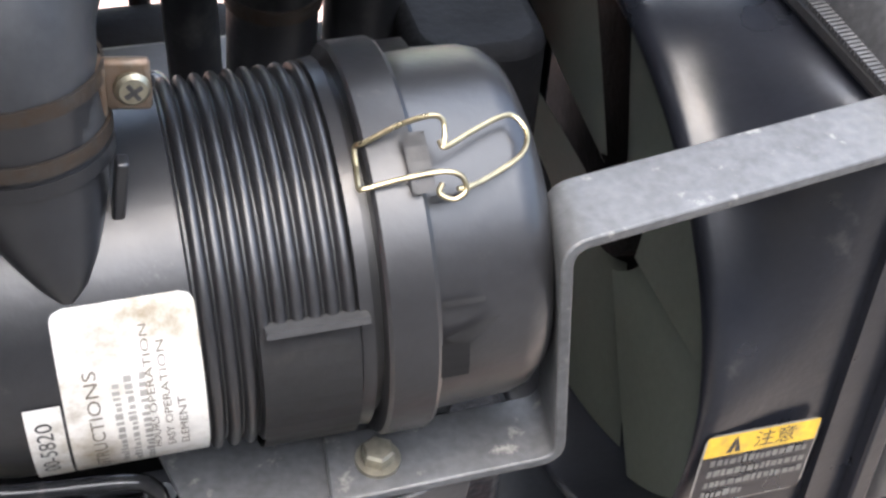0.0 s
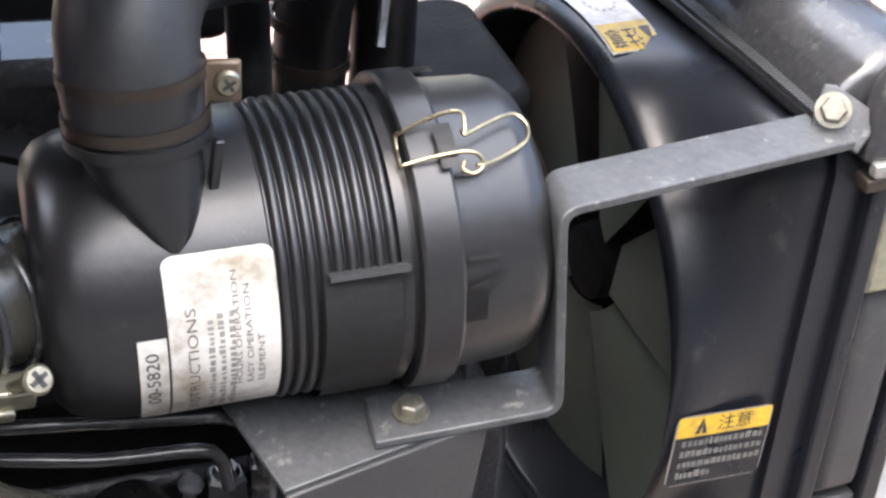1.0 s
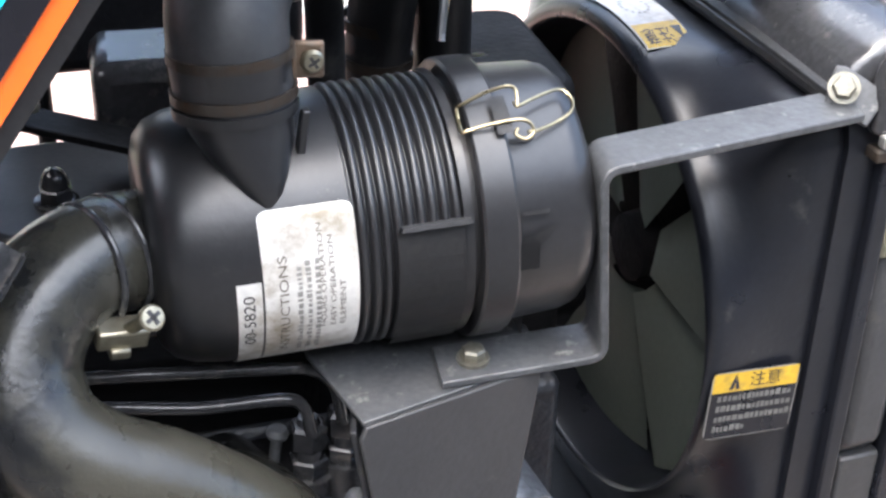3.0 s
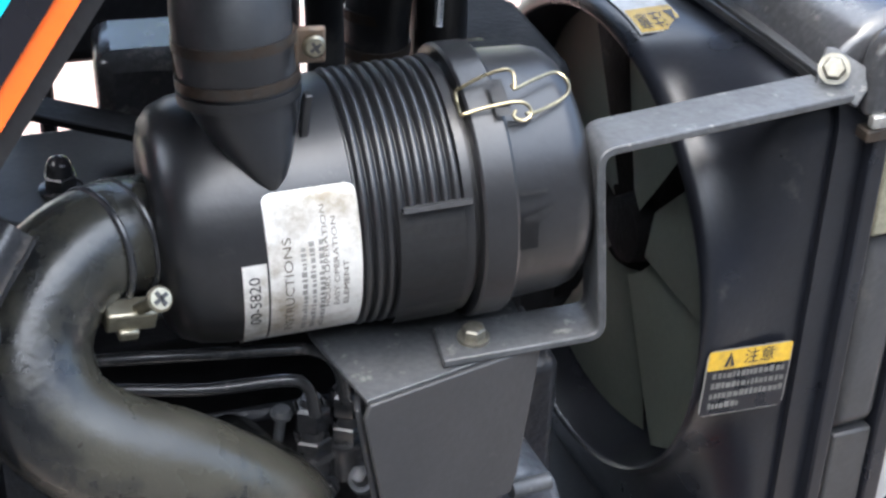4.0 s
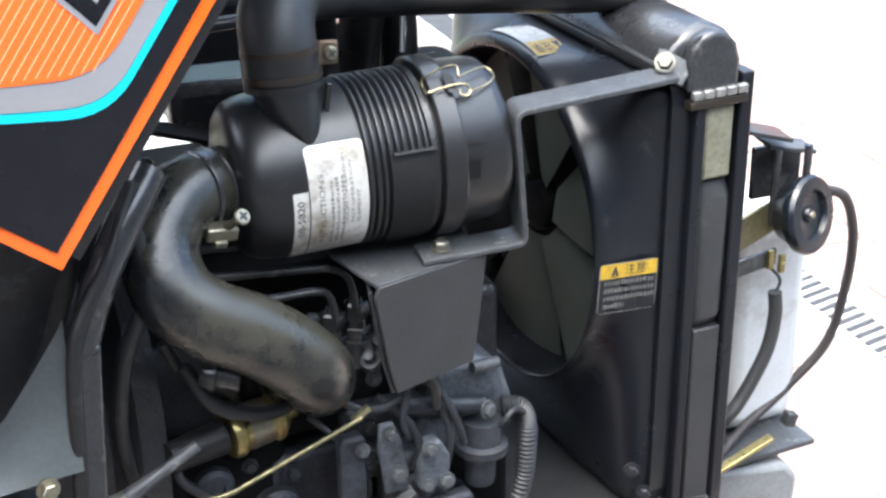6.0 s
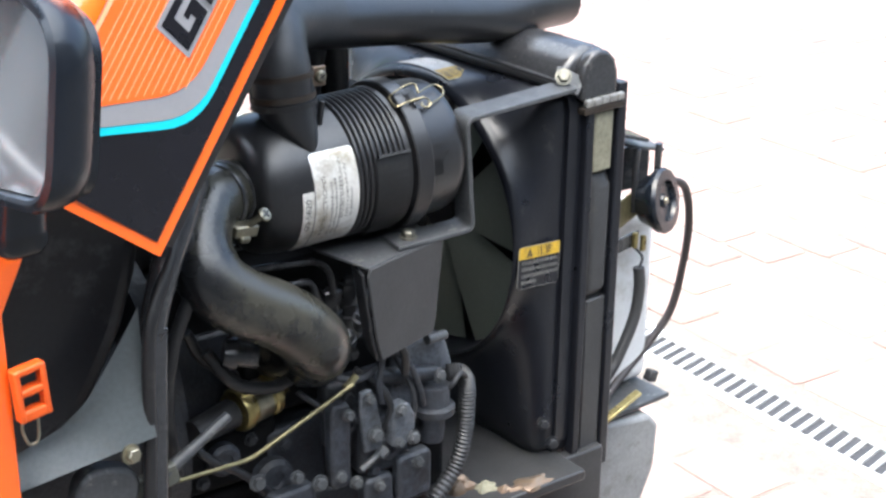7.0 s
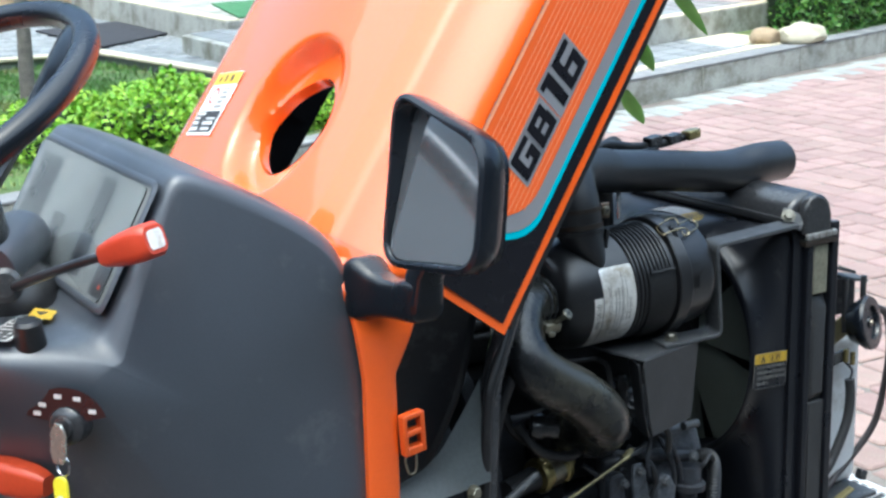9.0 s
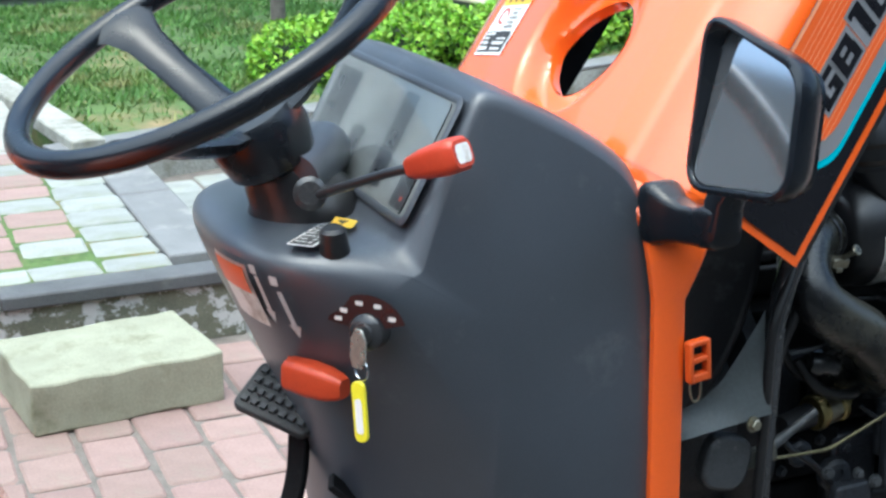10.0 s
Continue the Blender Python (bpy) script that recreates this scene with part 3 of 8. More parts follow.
def box_edge(a, y0, y1, z0, z1, r=0.022):
    """How far out a rounded rectangle's edge lies from the fan's axis at the angle a."""
    c, s_ = math.cos(a), math.sin(a)
    my, mz, hy, hz = (y0 + y1) / 2, (z0 + z1) / 2, (y1 - y0) / 2 - r, (z1 - z0) / 2 - r
    lo, hi = 0.0, 0.6
    for _ in range(30):
        k = (lo + hi) / 2
        dy, dz = abs(k * c - my) - hy, abs(k * s_ - mz) - hz
        out = math.hypot(max(dy, 0), max(dz, 0)) + min(max(dy, dz), 0) - r
        lo, hi = (lo, k) if out > 0 else (k, hi)
    return lo


SHROUD_BOX = (-0.153, 0.185, -0.246, 0.162)


def shroud_ring(d, add, f, wide=0.0):
    """A ring of the shroud: round at the rear (f = 0), a rounded box at the front (f = 1)."""
    y0, y1, z0, z1 = SHROUD_BOX
    pts = []
    for i in range(NSEG):
        a = 2 * math.pi * i / NSEG
        up = smooth01((math.sin(a) + 0.12) / 0.60)
        r0 = FR + (add if add <= 0 else add * (0.22 + 0.78 * up))
        r1 = box_edge(a, y0 - wide, y1 + wide, z0 - wide, z1 + wide)
        r_ = r0 + (r1 - r0) * f
        pts.append(FS @ Vector((d, r_ * math.cos(a), r_ * math.sin(a))))
    return pts


bm = bmesh.new()
rings = [[bm.verts.new(p) for p in shroud_ring(*k)] for k in ((0.060, -0.002, 0), (0.004, -0.002, 0), (0.0015, -0.001, 0), (0.0, 0.0015, 0), (0.0004, 0.005, 0), (0.0016, 0.0085, 0), (0.0042, 0.0107, 0), (0.008, 0.0115, 0.0), (0.014, 0.0115, 0.06), (0.021, 0.0115, 0.22), (0.029, 0.0115, 0.50), (0.038, 0.0115, 0.80), (0.046, 0.0115, 0.95), (0.054, 0.0115, 1.0), (0.086, 0.0115, 1.0))]
ring_faces(bm, rings, caps=False)
shroud = part("fan_shroud", bm, M["shroud"], tractor, "black fan shroud with round opening", angle=60)
bm = bmesh.new()
rings = [[bm.verts.new(p) for p in shroud_ring(d, 0.0115, 1.0, w_)] for d, w_ in ((0.066, -0.001), (0.0655, 0.0045), (0.084, 0.0045), (0.0845, -0.001))]
ring_faces(bm, rings, caps=False)
part("flange", bm, M["shroud"], shroud, angle=40)

# fan behind the opening, at rest
bm = bmesh.new()
# hub wears the deep-bay shade as its colour
lathe(bm, [(0.030, 0.012), (0.032, 0.022), (0.048, 0.024), (0.052, 0.020)], FS, 32)
fan = part("fan", bm, M["deep_shade"], tractor, "cooling fan with grey-green plastic blades behind the shroud")
for deg in range(40, 400, 60):
    bm = bmesh.new()
    a0 = radians(deg)
    g = []
    for r_ in np.linspace(0.030, 0.146, 9):
        row = []
        for u_ in np.linspace(-1, 1, 11):
            a = a0 + u_ * radians(27 - 2.5 * (r_ - 0.03) / 0.116)
            row.append(bm.verts.new(FS @ Vector((0.036 - 0.005 * u_ + 0.002 * u_ * u_, r_ * math.cos(a), r_ * math.sin(a)))))
        g.append(row)
    for a_, b_ in zip(g, g[1:]):
        for j in range(10):
            bm.faces.new((a_[j], a_[j + 1], b_[j + 1], b_[j]))
    bmesh.ops.solidify(bm, geom=bm.faces[:], thickness=0.002)
    part("fan_blade", bm, M["fan"], fan)

# ribbed rubber seal between shroud and tank
bm = bmesh.new()
sp = spline([(0.286, -0.028, 0.8135), (0.281, 0.03, 0.8145), (0.276, 0.09, 0.8145), (0.270, 0.16, 0.8145), (0.262, 0.25, 0.8145)], 8)
sweep(bm, sp, 0.0055, 10, smooth=False)
seal = part("top_seal", bm, M["black_rubber"], shroud, "ribbed black rubber seal")
bm = bmesh.new()
for a_, b_ in zip(sp, sp[1:]):
    for k in range(3):
        box(bm, (0.009, 0.0016, 0.0025), Matrix.Translation(a_.lerp(b_, k / 3) + Vector((0, 0, 0.0050))) @ Matrix.Rotation(math.atan2(-(b_ - a_).x, (b_ - a_).y), 4, "Z"))
tagged_stuff("seal_rib", bm, M["dark_grey"], seal, smooth=False)

# radiator
# core behind the fan is coloured as if in deep shade
bm = bmesh.new()
box(bm, (0.034, 0.355, 0.37), frame_m(yaw_pt(0.325, 0.152, 0.605), (1, math.tan(SY), 0), (0, 0, 1)))
radiator = part("radiator_core", bm, M["deep_shade"], tractor, "radiator core", smooth=False)
RM = frame_m(yaw_pt(0.30, 0.115, 0.0), (1, math.tan(SY), 0), (0, 0, 1))  # x forward, y across


def rbox(x0, x1, y0, y1, z0, z1):
    return (x1 - x0, y1 - y0, z1 - z0), RM @ Matrix.Translation(((x0 + x1) / 2 - 0.30, (y0 + y1) / 2 - 0.115, (z0 + z1) / 2))


bm = bmesh.new()
tank = [(-0.030, 0.0), (0.046, 0.0), (0.048, 0.024), (0.042, 0.040), (0.030, 0.050), (0.012, 0.051), (-0.010, 0.044), (-0.026, 0.026)]
TM = RM @ Matrix.Translation((0.002, -0.145, 0.797)) @ Matrix(((1, 0, 0, 0), (0, 0, 1, 0), (0, 1, 0, 0), (0, 0, 0, 1)))
prism(bm, tank, TM, 0.36)
part("top_tank", bm, M["black_gloss"], radiator, "glossy black plastic radiator tank", bevel=0.012, seg=4)
bm = bmesh.new()
prism(bm, [(-0.014, 0.0), (-0.014, 0.022), (-0.011, 0.037), (-0.003, 0.047), (0.008, 0.051), (0.021, 0.048), (0.031, 0.038), (0.036, 0.023), (0.036, 0.0)], RM @ Matrix.Translation((0.006, -0.160, 0.797)) @ Matrix(((1, 0, 0, 0), (0, 0, 1, 0), (0, 1, 0, 0), (0, 0, 0, 1))), 0.016)
part("tank_end", bm, M["black_gloss"], radiator, "rounded black tank end", bevel=0.005, seg=3)
bm = bmesh.new()
for i in range(5):
    box(bm, (0.0092, 0.006, 0.0075), RM @ Matrix.Translation((0.0005 + i * 0.0108, -0.1605, 0.7960)))
part("crimp", bm, mat("crimp_metal", (0.34, 0.335, 0.32), 0.35, metal=0.6, vary=0.4, scale=120, bump=0.2), radiator, "crimped metal tabs", bevel=0.0012)
bm = bmesh.new()
box(bm, *rbox(0.294, 0.350, -0.047, -0.034, 0.784, 0.791))
part("tank_lip", bm, M["rust_steel"], radiator, bevel=0.001)
for k in ((0.302, 0.312, -0.044, -0.030, 0.37, 0.784), (0.346, 0.358, -0.043, -0.020, 0.37, 0.808), (0.304, 0.346, -0.030, -0.024, 0.37, 0.784)):
    bm = bmesh.new()  # side channel
    box(bm, *rbox(*k))
    part("side_channel", bm, M["shroud"], radiator, "black steel side channel", bevel=0.0015)
bm = bmesh.new()
box(bm, *rbox(0.313, 0.341, -0.042, -0.030, 0.718, 0.784))
part("foam_pad", bm, M["foam"], radiator, "dirty foam sealing strip", bevel=0.003)
bm = bmesh.new()
rings = []
for z, w0, w1, d0 in ((0.574, 0.018, 0.0165, 0.0), (0.588, 0.0185, 0.0165, 0.011), (0.700, 0.0185, 0.0165, 0.012), (0.716, 0.016, 0.013, 0.004)):
    rings.append([bm.verts.new(RM @ Vector((0.030 + a, -0.146 - b, z))) for a, b in ((-w0, -0.014), (-w0, d0 * 0.4), (-w0 + 0.008, d0), (w1 - 0.008, d0), (w1, d0 * 0.4), (w1, -0.014))])
ring_faces(bm, rings)
box(bm, *rbox(0.317, 0.345, -0.040, -0.028, 0.385, 0.576))
part("seal", bm, M["dusty_black"], radiator, "moulded black side seal", bevel=0.002)
bm = bmesh.new()
for k in range(60):
    z = 0.43 + k * 0.0058
    box(bm, *rbox(0.3425, 0.3445, -0.02, 0.325, z, z + 0.0012))
part("fins", bm, M["screen"], radiator, smooth=False)

# warning stickers on the shroud
def flat_put(o, x, y, lift=0.0):
    o, x, y = Vector(o), Vector(x).normalized(), Vector(y).normalized()
    n = x.cross(y).normalized()
    return lambda a, b: o + x * a + y * b + n * lift


def sheet(outline, put, z=0.0):
    b = bmesh.new()
    b.faces.new([b.verts.new(put(x, y)) for x, y in outline])
    return b


def sticker(o, x, y, w, h, parent, head, ink_head, rows, words="", frame_col="silver_edge", body="dark_paper", head_h=0.3, label=""):
    """A sticker with a coloured head, words on it and rows of bars below."""
    p0 = flat_put(o, x, y, 0.0006)
    st = part("sticker", sheet(round_rect(w, h, 0.0045, 3, w / 2, h / 2), p0), M[frame_col], parent, label)
    p1, p2 = flat_put(o, x, y, 0.0009), flat_put(o, x, y, 0.0012)
    e = 0.0009
    part("sticker_body", sheet([(e, e), (w - e, e), (w - e, h * (1 - head_h)), (e, h * (1 - head_h))], p1), M[body], st)
    part("sticker_head", sheet([(e, h * (1 - head_h)), (w - e, h * (1 - head_h)), (w - e, h - e), (e, h - e)], p1), M[head], st)
    b = bmesh.new()
    if words:
        lettering(b, words, h * head_h * 0.78, lambda a, c: p2(w * 0.42 + a, h * (1 - head_h * 0.93) + c))
    hh = h * head_h
    for tri_ in (((0.20, 0.12), (0.245, 0.12), (0.265, 0.50), (0.255, 0.85)), ((0.275, 0.12), (0.325, 0.12), (0.262, 0.88), (0.268, 0.45))):
        b.faces.new([b.verts.new(p2(w * a, h * (1 - head_h) + hh * c)) for a, c in tri_])
    tagged_stuff("sticker_print", b, M["ink"], st, smooth=False)
    b = bmesh.new()
    r_ = random.Random(11)
    for k in range(rows):
        yy = h * (1 - head_h) * (1 - (k + 0.85) / (rows + 0.6))
        x_ = w * 0.09
        last = w * (0.92 if k < rows - 1 else 0.45)
        while x_ < last:
            d = r_.uniform(0.0016, 0.0034)
            bb = h * (1 - head_h) / (rows + 0.6) * r_.uniform(0.45, 0.62)
            b.faces.new([b.verts.new(p2(a, c)) for a, c in ((x_, yy), (x_ + d, yy), (x_ + d, yy + bb), (x_, yy + bb))])
            x_ += d + r_.uniform(0.0006, 0.0012)
    tagged_stuff("sticker_print", b, M["dim_ink" if body == "dark_paper" else "ink"], st, smooth=False)
    return st


sticker((0.2290, -0.0385, 0.6140), (1, 0.075, -0.085), (0.055, 0.028, 1), 0.0575, 0.0455, shroud, "dusty_yellow", "ink", 4, "\u6ce8\u610f", label="yellow-headed warning sticker on the shroud side")

# sticker wrapped over the top of the collar: white picture field, yellow head
def on_collar(d, y, lift):
    r_ = FR + 0.0115 + lift
    return FS @ Vector((d, y, math.sqrt(r_ * r_ - y * y)))


bm = bmesh.new()
quad_on(bm, lambda a, b: on_collar(a, b, 0.0012), 0.007, -0.042, 0.0385, 0.042, 3, 12)
top_st = part("sticker", bm, M["dusty_paper"], shroud, "white and yellow warning sticker on the shroud top")
bm = bmesh.new()
quad_on(bm, lambda a, b: on_collar(a, b, 0.0017), 0.008, -0.0415, 0.0375, -0.018, 3, 5)
part("sticker_head", bm, M["dusty_yellow"], top_st)
bm = bmesh.new()
lettering(bm, "\u6ce8\u610f", 0.0165, lambda x, y: on_collar(0.0285 - x, -0.0225 - y, 0.0021), 0.0185)
bm.faces.new([bm.verts.new(on_collar(a, b, 0.0021)) for a, b in ((0.0365, -0.024), (0.0300, -0.024), (0.03325, -0.037))])
tagged_stuff("sticker_print", bm, M["ink"], top_st, smooth=False)
bm = bmesh.new()
for k in range(14):
    a = 2 * math.pi * k / 14
    ca, sa = 0.0225 + 0.008 * math.cos(a), 0.006 + 0.011 * math.sin(a)
    quad_on(bm, lambda p, q: on_collar(p, q, 0.0019), ca - 0.0009, sa - 0.0012, ca + 0.0009, sa + 0.0012, 1, 1)
for b0 in (0.024, 0.029, 0.034):
    quad_on(bm, lambda p, q: on_collar(p, q, 0.0019), 0.012, b0, 0.033, b0 + 0.002, 2, 1)
tagged_stuff("sticker_print", bm, M["grey_ink"], top_st, smooth=False)

# ---- engine block and what hangs on it ----
bm = bmesh.new()
box(bm, (0.30, 0.20, 0.16), pose(0.015, 0.115, 0.55))
block = part("engine_block", bm, M["cast_iron"], tractor, "black cast iron engine block", bevel=0.006)
# crankcase and head carry the bay's shade in their colour
bm = bmesh.new()
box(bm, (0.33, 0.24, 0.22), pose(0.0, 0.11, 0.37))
part("crankcase", bm, M["deep_shade"], tractor, "dark cast iron crankcase", bevel=0.008)
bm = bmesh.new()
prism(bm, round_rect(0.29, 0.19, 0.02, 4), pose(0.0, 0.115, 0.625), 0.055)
head = part("cylinder_head", bm, M["deep_shade"], tractor, "black cylinder head", bevel=0.004)
bm = bmesh.new()  # rocker cover with raised centre
prism(bm, round_rect(0.27, 0.135, 0.025, 5), pose(-0.02, 0.135, 0.68), 0.035)
prism(bm, round_rect(0.25, 0.115, 0.025, 5), pose(-0.02, 0.135, 0.715), 0.014)
cover = part("rocker_cover", bm, M["dusty_black"], tractor, "black pressed rocker cover", bevel=0.005, seg=3)
for x, y in ((-0.104, 0.115), (0.03, 0.135)):
    bm = bmesh.new()
    m = frame_m((x, y, 0.729), (0, 0, 1), (1, 0, 0))
    lathe(bm, [(0, 0.0125), (0.002, 0.0125), (0.003, 0.0095)], m, 20)
    lathe(bm, [(0.002, 0.0090), (0.003, 0.0098), (0.010, 0.0098), (0.011, 0.0088)], m, 6)
    lathe(bm, [(0.010, 0.0080), (0.016, 0.0076), (0.020, 0.0052), (0.022, 0.001)], m, 16)
    part("cap_nut", bm, M["black_gloss"], cover, "black domed cap nut")
bm = bmesh.new()  # worn cast marks
for k, (wd, tl) in enumerate(((0.010, 35), (0.007, -30), (0.010, 20), (0.006, 80), (0.008, -20))):
    box(bm, (wd, 0.0022, 0.0016), pose(-0.078 + 0.0085 * k, 0.105 + 0.002 * (k % 2), 0.7292, 0, 0, tl))
tagged_stuff("cast_mark", bm, M["black_gloss"], cover, smooth=False)
bm = bmesh.new()
box(bm, (0.085, 0.06, 0.045), pose(-0.035, 0.145, 0.783, 0, 0, -4))
part("breather_box", bm, M["black_gloss"], tractor, "glossy black breather box on the rocker cover", bevel=0.010, seg=3)
bm = bmesh.new()
sweep(bm, [(-0.035, 0.145, 0.76), (-0.035, 0.145, 0.735), (-0.034, 0.142, 0.725)], 0.016, 14)
part("breather_neck", bm, M["black_matte"], tractor)
bm = bmesh.new()
box(bm, (0.20, 0.085, 0.10), pose(-0.03, 0.305, 0.785))
part("reservoir", bm, M["black_matte"], tractor, "dull black plastic box beside the engine", bevel=0.012, seg=3)
bm = bmesh.new()
for dx in (-0.07, 0.07):
    rod(bm, (-0.03 + dx, 0.29, 0.40), (-0.03 + dx, 0.29, 0.74), 0.006, 10)
part("reservoir_stay", bm, M["black_matte"], tractor, "black steel stays")
bm = bmesh.new()  # throttle arm
strip(bm, [(-0.135, 0.115, 0.790), (-0.11, 0.115, 0.780), (-0.035, 0.100, 0.760)], (0, 1, 0.2), 0.020, 0.005)
arm = part("lever_arm", bm, M["black_matte"], tractor, "black steel lever arm", bevel=0.001)
bm = bmesh.new()
box(bm, (0.02, 0.02, 0.014), pose(-0.118, 0.110, 0.796, 0, -12, 0))
part("lever_end", bm, M["zinc"], arm, bevel=0.003)
bm = bmesh.new()
sweep(bm, [(-0.19, 0.15, 0.828), (-0.12, 0.155, 0.834), (-0.05, 0.16, 0.838), (0.02, 0.16, 0.842)], 0.006, 12)
part("vent_hose", bm, M["black_gloss"], tractor, "thin glossy black hose")
bm = bmesh.new()  # coil pipe and its clamps behind the canister
sweep(bm, [(0.078, 0.125, 0.72), (0.080, 0.122, 0.79), (0.084, 0.118, 0.84), (0.10, 0.115, 0.885), (0.14, 0.12, 0.90)], 0.019, 24)
uh = part("coolant_hose", bm, M["black_rubber"], tractor, "black upper coolant hose")
for z in (0.792, 0.815):
    bm = bmesh.new()
    lathe(bm, [(0, 0.0192), (0, 0.0206), (0.006, 0.0206), (0.006, 0.0192)], frame_m((0.080, 0.122, z), (0.03, -0.03, 1), (1, 0, 0)), 32, caps=False)
    part("hose_clip", bm, M["rust_steel"], uh)
bm = bmesh.new()
sweep(bm, [(0.118, 0.13, 0.72), (0.120, 0.128, 0.80), (0.118, 0.13, 0.89)], 0.017, 20)
part("coolant_hose", bm, M["black_rubber"], tractor, "black upper coolant hose")
bm = bmesh.new()
sweep(bm, [(0.044, 0.088, 0.70), (0.042, 0.082, 0.78), (0.040, 0.078, 0.83), (0.036, 0.070, 0.90)], 0.0105, 16)
part("vent_hose", bm, M["black_rubber"], tractor, "black hose behind the air cleaner")
bm = bmesh.new()  # bright rod seen past the canister
sweep(bm, [(0.098, 0.06, 0.83), (0.104, 0.07, 0.87), (0.112, 0.08, 0.92)], 0.0028, 10)
part("rod", bm, M["chrome"], tractor)

bm = bmesh.new()  # dark masses added on the far side of the engine to close bright gaps
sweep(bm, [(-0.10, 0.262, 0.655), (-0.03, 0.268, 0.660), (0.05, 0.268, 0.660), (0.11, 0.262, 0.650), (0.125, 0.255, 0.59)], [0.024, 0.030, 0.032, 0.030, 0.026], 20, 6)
part("exhaust_manifold", bm, M["deep_shade"], tractor, "dark tube added to close a bright gap behind the engine")
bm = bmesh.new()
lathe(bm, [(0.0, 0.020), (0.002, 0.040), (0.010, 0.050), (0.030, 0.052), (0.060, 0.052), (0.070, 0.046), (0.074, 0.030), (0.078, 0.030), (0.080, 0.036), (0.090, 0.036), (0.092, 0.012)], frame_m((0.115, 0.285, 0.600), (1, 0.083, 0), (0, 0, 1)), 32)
part("alternator", bm, M["deep_shade"], tractor, "dark drum added to close a bright gap behind the engine")
bm = bmesh.new()  # dark block added before the fan to keep light off blades and shroud
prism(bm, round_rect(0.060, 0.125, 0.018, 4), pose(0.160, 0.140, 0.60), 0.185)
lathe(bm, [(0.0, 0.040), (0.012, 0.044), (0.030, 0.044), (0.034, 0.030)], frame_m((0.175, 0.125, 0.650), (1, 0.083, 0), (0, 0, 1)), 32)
part("water_pump", bm, M["deep_shade"], tractor, "dark block added before the fan to keep light out", bevel=0.006, seg=2)
# injection pipes, nuts and bleed screw
for pts in (((-0.11, -0.012, 0.700), (-0.06, -0.016, 0.697), (-0.01, -0.02, 0.694), (0.008, -0.021, 0.691), (0.020, -0.022, 0.680), (0.025, -0.022, 0.655)),
            ((-0.10, -0.006, 0.676), (-0.05, -0.014, 0.672), (-0.008, -0.02, 0.674), (0.004, -0.021, 0.668), (0.008, -0.022, 0.650)),
            ((-0.12, 0.004, 0.716), (-0.05, 0.0, 0.713), (0.03, 0.004, 0.708), (0.045, 0.004, 0.70))):
    bm = bmesh.new()
    sweep(bm, pts, 0.0036, 12)
    part("fuel_pipe", bm, M["black_gloss"], tractor, "bent black fuel pipe")
for x, y, z in ((0.008, -0.013, 0.650), (0.0285, -0.012, 0.655), (0.050, -0.010, 0.657)):
    bm = bmesh.new()
    m = frame_m((x, y, z - 0.032), (0, 0.0, 1), (1, 0, 0))
    lathe(bm, [(-0.022, 0.0135), (0.0, 0.0135), (0.001, 0.0115)], m, 24)
    lathe(bm, [(0, 0.0105), (0.0009, 0.0112), (0.0105, 0.0112), (0.0115, 0.0100)], m, 6)
    lathe(bm, [(0.0115, 0.0085), (0.018, 0.0085)], m, 20)
    lathe(bm, [(0.018, 0.0098), (0.019, 0.0104), (0.031, 0.0104), (0.033, 0.0085)], m, 6)
    lathe(bm, [(0.033, 0.0068), (0.037, 0.0052)], m, 16)
    part("union_nut", bm, M["black_gloss"], tractor, "black hexagon union nut")
bm = bmesh.new()
m = frame_m((-0.0125, -0.013, 0.6165), (0.12, -0.02, 1), (1, 0, 0))
lathe(bm, [(-0.012, 0.0095), (0.002, 0.0095), (0.004, 0.0060), (0.004, 0.0030), (0.029, 0.0030), (0.029, 0.0055), (0.0315, 0.0062), (0.0345, 0.0045), (0.0355, 0.001)], m, 20)
part("bleed_screw", bm, M["grey_steel"], tractor, "steel bleed screw with round head")
# injection pump body with its covers and bolts
for k, (sx, sy, sz, x, y, z, rz) in enumerate(((0.15, 0.05, 0.075, 0.005, 0.005, 0.585, 0), (0.095, 0.045, 0.07, 0.055, -0.015, 0.535, -4), (0.055, 0.03, 0.06, 0.062, -0.040, 0.50, -4),
                                               (0.07, 0.04, 0.09, -0.02, -0.005, 0.49, 3), (0.10, 0.05, 0.06, -0.09, 0.0, 0.52, 0), (0.16, 0.045, 0.05, 0.04, -0.02, 0.44, 0))):
    bm = bmesh.new()
    box(bm, (sx, sy, sz), pose(x, y, z, 0, 0, rz))
    # casings 0 and 4 sit deep and take the shade colour
    part("pump_body", bm, M["blue_iron"] if k in (1, 2) else M["deep_shade"] if k in (0, 4) else M["cast_iron"], tractor, "oily cast injection pump casing", bevel=0.007, seg=3)
rnd = random.Random(3)
